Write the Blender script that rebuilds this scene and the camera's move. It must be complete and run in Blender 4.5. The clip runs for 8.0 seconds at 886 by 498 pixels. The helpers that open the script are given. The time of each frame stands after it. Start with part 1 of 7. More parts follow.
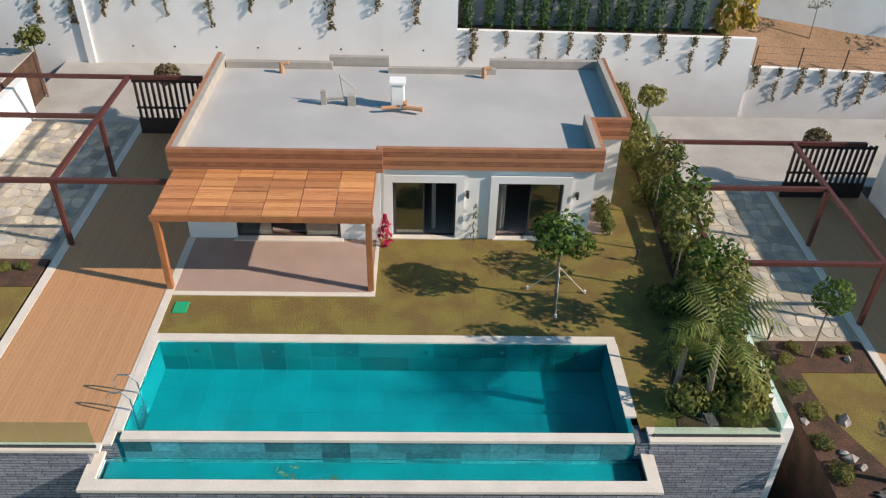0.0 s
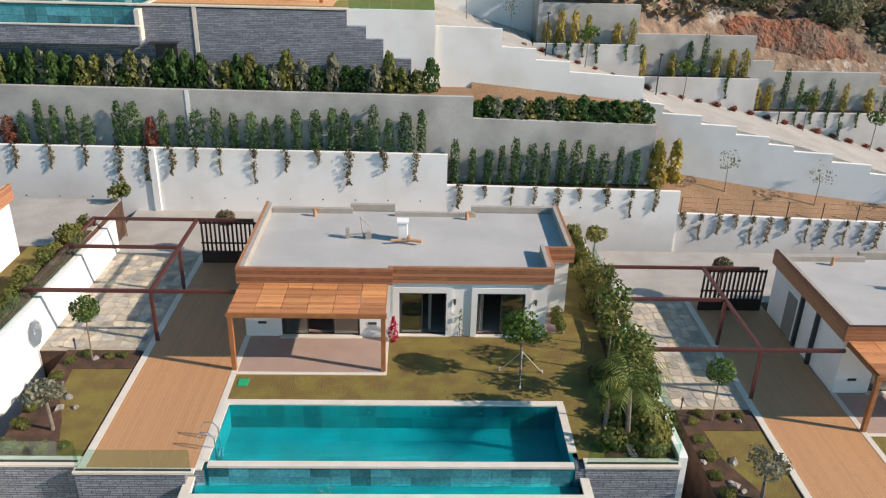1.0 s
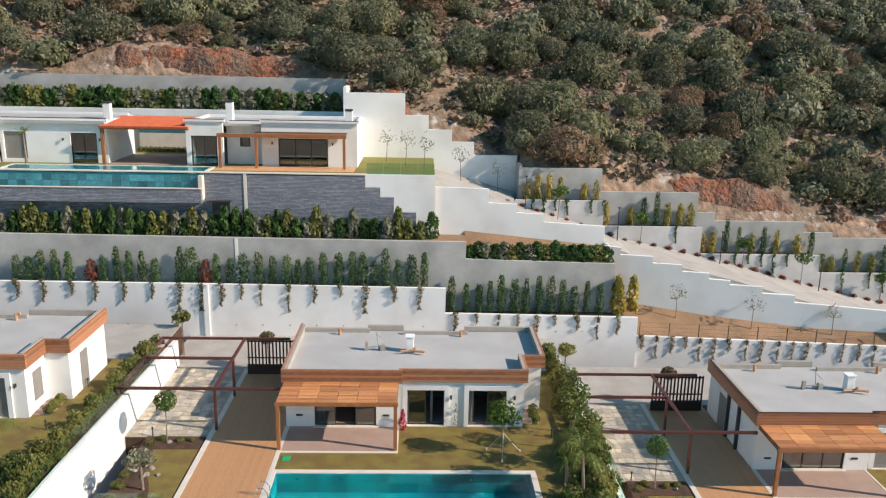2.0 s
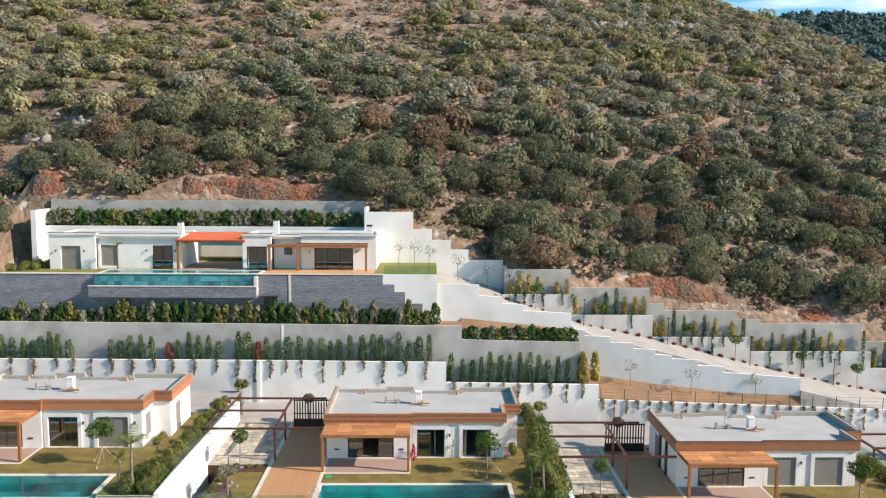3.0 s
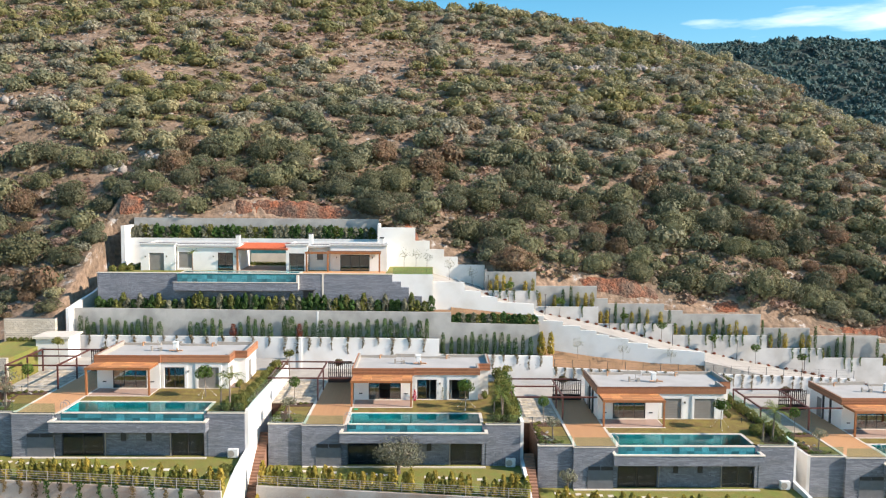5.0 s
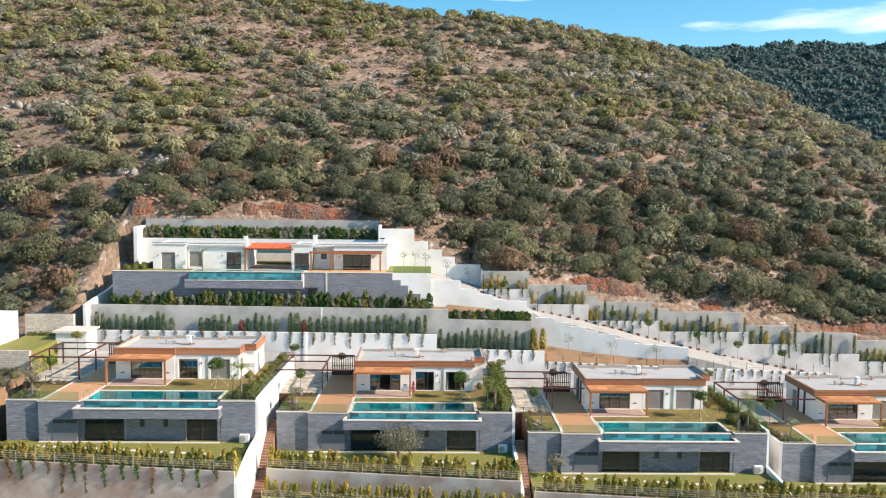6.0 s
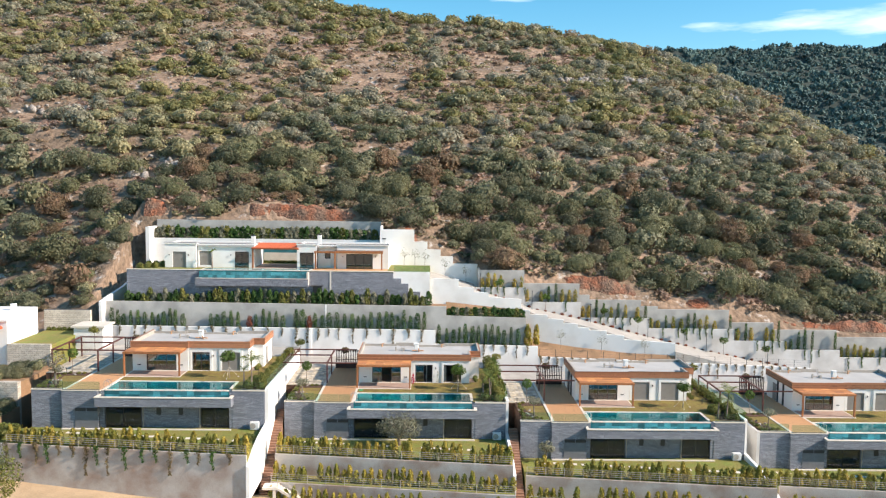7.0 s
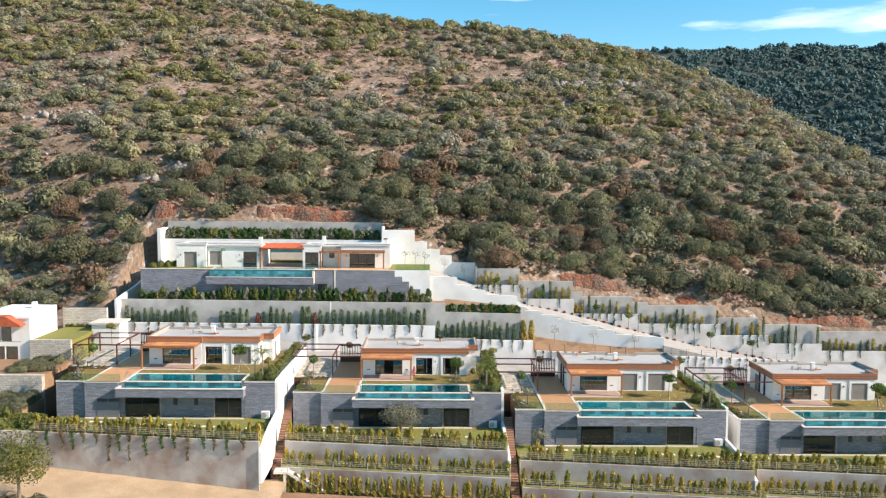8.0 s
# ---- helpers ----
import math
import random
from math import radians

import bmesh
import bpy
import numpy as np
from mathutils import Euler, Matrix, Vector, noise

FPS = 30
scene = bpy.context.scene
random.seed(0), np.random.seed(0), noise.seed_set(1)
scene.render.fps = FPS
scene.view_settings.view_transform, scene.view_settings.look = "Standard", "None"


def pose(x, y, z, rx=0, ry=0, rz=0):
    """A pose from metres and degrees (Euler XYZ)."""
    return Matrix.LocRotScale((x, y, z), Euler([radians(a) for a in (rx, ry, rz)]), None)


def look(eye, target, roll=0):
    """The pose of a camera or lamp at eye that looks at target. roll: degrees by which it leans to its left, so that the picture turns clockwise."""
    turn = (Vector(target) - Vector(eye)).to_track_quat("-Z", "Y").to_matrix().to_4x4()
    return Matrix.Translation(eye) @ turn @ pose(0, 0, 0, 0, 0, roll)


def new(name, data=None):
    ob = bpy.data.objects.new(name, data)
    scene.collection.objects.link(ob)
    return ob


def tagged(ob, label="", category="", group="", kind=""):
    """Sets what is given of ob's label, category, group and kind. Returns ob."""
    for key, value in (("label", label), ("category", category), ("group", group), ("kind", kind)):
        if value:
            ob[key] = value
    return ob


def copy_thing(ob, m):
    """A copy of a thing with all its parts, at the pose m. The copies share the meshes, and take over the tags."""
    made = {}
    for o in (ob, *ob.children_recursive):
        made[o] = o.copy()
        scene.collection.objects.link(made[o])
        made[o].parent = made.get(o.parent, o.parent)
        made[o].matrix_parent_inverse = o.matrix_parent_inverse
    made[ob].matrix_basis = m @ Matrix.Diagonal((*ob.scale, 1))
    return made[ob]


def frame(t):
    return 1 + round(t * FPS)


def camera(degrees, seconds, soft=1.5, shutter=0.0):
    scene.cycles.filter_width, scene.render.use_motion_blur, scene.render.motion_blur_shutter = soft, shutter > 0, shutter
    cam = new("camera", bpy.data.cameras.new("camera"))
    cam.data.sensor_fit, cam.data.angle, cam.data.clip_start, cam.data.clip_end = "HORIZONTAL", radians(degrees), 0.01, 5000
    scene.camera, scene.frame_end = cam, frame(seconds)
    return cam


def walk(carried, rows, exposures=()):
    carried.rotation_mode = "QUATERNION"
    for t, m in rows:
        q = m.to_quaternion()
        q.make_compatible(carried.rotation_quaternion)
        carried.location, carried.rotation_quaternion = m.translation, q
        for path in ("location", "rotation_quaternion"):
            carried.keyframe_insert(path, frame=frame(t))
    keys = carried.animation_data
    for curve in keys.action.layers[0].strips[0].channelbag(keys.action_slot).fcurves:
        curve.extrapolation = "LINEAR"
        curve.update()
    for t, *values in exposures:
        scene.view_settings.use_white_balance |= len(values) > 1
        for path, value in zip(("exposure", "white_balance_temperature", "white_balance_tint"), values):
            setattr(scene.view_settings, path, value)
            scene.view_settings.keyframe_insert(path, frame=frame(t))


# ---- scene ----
cam = camera(58.0, 8.0, soft=1.2)
PATH = [
    (0, (1.849, -1.362, 16.803), (1.896, 0.253, 15.624), 1.6),
    (0.5, (1.544, -6.421, 18.955), (1.629, -4.703, 17.933), 2.8),
    (1, (1.527, -10.799, 20.186), (1.592, -8.99, 19.337), 1.6),
    (1.5, (1.57, -15.683, 21.231), (1.632, -13.803, 20.55), 1.6),
    (2, (1.429, -22.094, 22.365), (1.484, -20.157, 21.874), 1.1),
    (2.2, (1.27, -25.263, 22.693), (1.328, -23.306, 22.282), 1.0),
    (3.5, (1.794, -51.361, 24.029), (1.821, -49.369, 23.859), 0.1),
    (4, (1.964, -61.677, 24.631), (1.99, -59.684, 24.464), 0.1),
    (4.5, (2.139, -65.464, 24.864), (2.166, -63.471, 24.697), 0.3),
    (6, (2.348, -74.003, 25.33), (2.38, -72.01, 25.167), 0.6),
    (6.5, (2.468, -76.769, 25.554), (2.499, -74.776, 25.392), 0.7),
    (7, (2.534, -79.693, 25.722), (2.565, -77.7, 25.56), 0.7),
    (7.5, (2.605, -82.518, 25.933), (2.636, -80.525, 25.771), 0.6),
    (8, (2.603, -85.624, 26.18), (2.634, -83.631, 26.017), 0.5),
]
walk(cam, [(t, look(eye, target, roll)) for t, eye, target, roll in PATH], [(0, 0.29), (1, 0.31), (2.2, 0.40), (3.5, 0.68), (8, 0.81)])

# ---- light ----
SUN = Vector((0.825, -0.215, 0.515)).normalized()
lamp = bpy.data.lights.new("sun", "SUN")
lamp.energy, lamp.angle, lamp.color = 5.0, radians(0.6), (1.0, 0.85, 0.725)
sun = new("sun", lamp)
sun.matrix_world = look(tuple(SUN * 300), (0, 0, 0))
world = bpy.data.worlds.new("sky")
scene.world = world
world.use_nodes = True
wn = world.node_tree.nodes
wl = world.node_tree.links
wbg = wn["Background"]
sky = wn.new("ShaderNodeTexSky")
sky.sky_type, sky.sun_disc = "NISHITA", False
sky.sun_elevation, sky.sun_rotation = math.asin(SUN.z), math.atan2(SUN.x, SUN.y)
sky.air_density, sky.dust_density, sky.ozone_density = 1.0, 0.4, 2.5
wmap = wn.new("ShaderNodeMapping")
wmap.inputs["Scale"].default_value = (1.2, 1.2, 7.0)
wco = wn.new("ShaderNodeTexCoord")
wl.new(wco.outputs["Generated"], wmap.inputs["Vector"])
wno = wn.new("ShaderNodeTexNoise")
wno.inputs["Scale"].default_value, wno.inputs["Detail"].default_value = 2.6, 6
wl.new(wmap.outputs[0], wno.inputs["Vector"])
wra = wn.new("ShaderNodeValToRGB")
wra.color_ramp.elements[0].position, wra.color_ramp.elements[1].position = 0.60, 0.74
wl.new(wno.outputs["Fac"], wra.inputs[0])
wmx = wn.new("ShaderNodeMix")
wmx.data_type = "RGBA"
wl.new(wra.outputs[0], wmx.inputs["Factor"])
whs = wn.new("ShaderNodeHueSaturation")
whs.inputs["Saturation"].default_value, whs.inputs["Hue"].default_value = 1.35, 0.483
wl.new(sky.outputs[0], whs.inputs["Color"])
wl.new(whs.outputs[0], wmx.inputs["A"])
wmx.inputs["B"].default_value = (9.0, 9.2, 9.6, 1)
wl.new(wmx.outputs["Result"], wbg.inputs["Color"])
wbg.inputs["Strength"].default_value = 0.115


# ---- materials ----
def mat(name, rgb, rough=0.7, var=0.12, scale=1.5, fine=20.0, bump=0.2, dist=0.01, metal=0.0, rgb2=None, lo=0.35, hi=0.65, spec=0.4, per=0.0):
    """Two-scale noisy surface: a broad mix towards rgb2, a fine grain, bump, and per-object variation."""
    m = bpy.data.materials.new(name)
    m.use_nodes = True
    n, l = m.node_tree.nodes, m.node_tree.links
    b = n["Principled BSDF"]
    b.inputs["Roughness"].default_value, b.inputs["Metallic"].default_value = rough, metal
    b.inputs["Specular IOR Level"].default_value = spec
    geo = n.new("ShaderNodeNewGeometry")
    a = n.new("ShaderNodeTexNoise")
    a.inputs["Scale"].default_value, a.inputs["Detail"].default_value = scale, 4
    l.new(geo.outputs["Position"], a.inputs["Vector"])
    r = n.new("ShaderNodeValToRGB")
    c2 = rgb2 or tuple(min(1, c * (1 - 1.6 * var)) for c in rgb)
    r.color_ramp.elements[0].position, r.color_ramp.elements[1].position = lo, hi
    r.color_ramp.elements[0].color, r.color_ramp.elements[1].color = (*c2, 1), (*rgb, 1)
    l.new(a.outputs["Fac"], r.inputs[0])
    f = n.new("ShaderNodeTexNoise")
    f.inputs["Scale"].default_value, f.inputs["Detail"].default_value = fine, 3
    l.new(geo.outputs["Position"], f.inputs["Vector"])
    v = n.new("ShaderNodeMapRange")
    v.inputs["To Min"].default_value, v.inputs["To Max"].default_value = 1 - var * 1.5, 1 + var * 1.5
    v.inputs["From Min"].default_value, v.inputs["From Max"].default_value = 0.25, 0.75
    l.new(f.outputs["Fac"], v.inputs["Value"])
    h = n.new("ShaderNodeHueSaturation")
    l.new(r.outputs[0], h.inputs["Color"])
    if per:
        o = n.new("ShaderNodeObjectInfo")
        mr = n.new("ShaderNodeMapRange")
        mr.inputs["To Min"].default_value, mr.inputs["To Max"].default_value = 1 - per, 1 + per
        l.new(o.outputs["Random"], mr.inputs["Value"])
        mu = n.new("ShaderNodeMath")
        mu.operation = "MULTIPLY"
        l.new(mr.outputs[0], mu.inputs[0])
        l.new(v.outputs[0], mu.inputs[1])
        l.new(mu.outputs[0], h.inputs["Value"])
    else:
        l.new(v.outputs[0], h.inputs["Value"])
    l.new(h.outputs[0], b.inputs["Base Color"])
    if bump:
        bp = n.new("ShaderNodeBump")
        bp.inputs["Strength"].default_value, bp.inputs["Distance"].default_value = bump, dist
        l.new(f.outputs["Fac"], bp.inputs["Height"])
        l.new(bp.outputs[0], b.inputs["Normal"])
    return m


def slate_mat(name, rgb, rgb2, w, h, mortar, depth):
    """Split-stone cladding in thin courses on upright faces."""
    m = mat(name, rgb, 0.75, 0.2, 0.8, 14, 0.5, 0.02)
    n, l = m.node_tree.nodes, m.node_tree.links
    geo = [q for q in n if q.type == "NEW_GEOMETRY"][0]
    sx = n.new("ShaderNodeSeparateXYZ")
    l.new(geo.outputs["Position"], sx.inputs[0])
    ad = n.new("ShaderNodeMath")
    l.new(sx.outputs["X"], ad.inputs[0])
    l.new(sx.outputs["Y"], ad.inputs[1])
    cb = n.new("ShaderNodeCombineXYZ")
    l.new(ad.outputs[0], cb.inputs[0])
    l.new(sx.outputs["Z"], cb.inputs[1])
    br = n.new("ShaderNodeTexBrick")
    br.inputs["Color1"].default_value, br.inputs["Color2"].default_value, br.inputs["Mortar"].default_value = (*rgb, 1), (*rgb2, 1), (*mortar, 1)
    br.inputs["Scale"].default_value, br.inputs["Brick Width"].default_value, br.inputs["Row Height"].default_value = 1.0, w, h
    br.inputs["Mortar Size"].default_value, br.inputs["Mortar Smooth"].default_value, br.inputs["Bias"].default_value = 0.012, 0.3, -0.2
    br.offset_frequency, br.squash_frequency, br.squash = 2, 3, 1.4
    l.new(cb.outputs[0], br.inputs["Vector"])
    hs = [q for q in n if q.type == "HUE_SAT"][0]
    l.new(br.outputs["Color"], hs.inputs["Color"])
    bp = [q for q in n if q.type == "BUMP"][0]
    b2 = n.new("ShaderNodeBump")
    b2.inputs["Strength"].default_value, b2.inputs["Distance"].default_value = 0.8, depth
    l.new(br.outputs["Color"], b2.inputs["Height"])
    l.new(bp.outputs[0], b2.inputs["Normal"])
    l.new(b2.outputs[0], n["Principled BSDF"].inputs["Normal"])
    return m


def board_mat(name, rgb, rgb2, width, axis, gap=0.06):
    """Boards of a given width laid along one axis, with dark joints and grain."""
    m = mat(name, rgb, 0.55, 0.16, 2.0, 30, 0.25, 0.005, per=0.24)
    n, l = m.node_tree.nodes, m.node_tree.links
    geo = [q for q in n if q.type == "NEW_GEOMETRY"][0]
    mp = n.new("ShaderNodeMapping")
    sc = [2.5, 2.5, 2.5]
    sc[axis] = 1 / width
    mp.inputs["Scale"].default_value = sc
    l.new(geo.outputs["Position"], mp.inputs["Vector"])
    sx = n.new("ShaderNodeSeparateXYZ")
    l.new(mp.outputs[0], sx.inputs[0])
    fr = n.new("ShaderNodeMath")
    fr.operation = "FRACT"
    l.new(sx.outputs[axis], fr.inputs[0])
    gt = n.new("ShaderNodeMath")
    gt.operation = "GREATER_THAN"
    gt.inputs[1].default_value = gap
    l.new(fr.outputs[0], gt.inputs[0])
    fl = n.new("ShaderNodeMath")
    fl.operation = "FLOOR"
    l.new(sx.outputs[axis], fl.inputs[0])
    wn_ = n.new("ShaderNodeTexWhiteNoise")
    wn_.noise_dimensions = "1D"
    l.new(fl.outputs[0], wn_.inputs["W"])
    no = n.new("ShaderNodeTexNoise")
    no.inputs["Scale"].default_value, no.inputs["Detail"].default_value = 1.0, 4
    l.new(mp.outputs[0], no.inputs["Vector"])
    av = n.new("ShaderNodeMath")
    l.new(wn_.outputs["Value"], av.inputs[0])
    l.new(no.outputs["Fac"], av.inputs[1])
    rp = n.new("ShaderNodeValToRGB")
    rp.color_ramp.elements[0].position, rp.color_ramp.elements[1].position = 0.35, 1.2
    rp.color_ramp.elements[1].position = 1.0
    rp.color_ramp.elements[0].color, rp.color_ramp.elements[1].color = (*rgb2, 1), (*rgb, 1)
    l.new(av.outputs[0], rp.inputs[0])
    mx = n.new("ShaderNodeMix")
    mx.data_type = "RGBA"
    mx.inputs["A"].default_value = (rgb2[0] * 0.25, rgb2[1] * 0.25, rgb2[2] * 0.25, 1)
    l.new(gt.outputs[0], mx.inputs["Factor"])
    l.new(rp.outputs[0], mx.inputs["B"])
    hs = [q for q in n if q.type == "HUE_SAT"][0]
    l.new(mx.outputs["Result"], hs.inputs["Color"])
    return m


def leaf_mat(name, rgb, rgb2, scale=0.35, per=0.15):
    """Leaves: colour differs from leaf to leaf and from clump to clump; some light passes through."""
    m = mat(name, rgb, 0.6, 0.15, scale, 6, 0, rgb2=rgb2, lo=0.38, hi=0.62, per=per, spec=0.25)
    n, l = m.node_tree.nodes, m.node_tree.links
    geo = [q for q in n if q.type == "NEW_GEOMETRY"][0]
    hs = [q for q in n if q.type == "HUE_SAT"][0]
    src = hs.inputs["Value"].links[0].from_socket
    mr = n.new("ShaderNodeMapRange")
    mr.inputs["To Min"].default_value, mr.inputs["To Max"].default_value = 0.7, 1.35
    l.new(geo.outputs["Random Per Island"], mr.inputs["Value"])
    mu = n.new("ShaderNodeMath")
    mu.operation = "MULTIPLY"
    l.new(src, mu.inputs[0])
    l.new(mr.outputs[0], mu.inputs[1])
    l.new(mu.outputs[0], hs.inputs["Value"])
    b = n["Principled BSDF"]
    tr = n.new("ShaderNodeBsdfTranslucent")
    l.new(hs.outputs[0], tr.inputs["Color"])
    ms = n.new("ShaderNodeMixShader")
    ms.inputs[0].default_value = 0.38
    l.new(b.outputs[0], ms.inputs[1])
    l.new(tr.outputs[0], ms.inputs[2])
    l.new(ms.outputs[0], n["Material Output"].inputs["Surface"])
    return m


def glass_mat(name, rgb, rough=0.02, ior=1.45):
    m = bpy.data.materials.new(name)
    m.use_nodes = True
    b = m.node_tree.nodes["Principled BSDF"]
    b.inputs["Base Color"].default_value = (*rgb, 1)
    b.inputs["Specular IOR Level"].default_value = 0.12
    b.inputs["Transmission Weight"].default_value, b.inputs["Roughness"].default_value, b.inputs["IOR"].default_value = 1.0, rough, ior
    return m


def thin_glass(name, rgb, share):
    """A thin pane: mostly clear, with a real gloss on it."""
    m = bpy.data.materials.new(name)
    m.use_nodes = True
    n, l = m.node_tree.nodes, m.node_tree.links
    tr, gl, ms, fr, pw = n.new("ShaderNodeBsdfTransparent"), n.new("ShaderNodeBsdfGlossy"), n.new("ShaderNodeMixShader"), n.new("ShaderNodeLayerWeight"), n.new("ShaderNodeMath")
    pw.operation = "MULTIPLY_ADD"
    pw.inputs[1].default_value, pw.inputs[2].default_value = share, share * 0.35
    tr.inputs["Color"].default_value = (*rgb, 1)
    gl.inputs["Roughness"].default_value = 0.03
    fr.inputs["Blend"].default_value = 0.3
    l.new(fr.outputs["Facing"], pw.inputs[0])
    l.new(pw.outputs[0], ms.inputs[0])
    l.new(tr.outputs[0], ms.inputs[1])
    l.new(gl.outputs[0], ms.inputs[2])
    l.new(ms.outputs[0], n["Material Output"].inputs["Surface"])
    return m


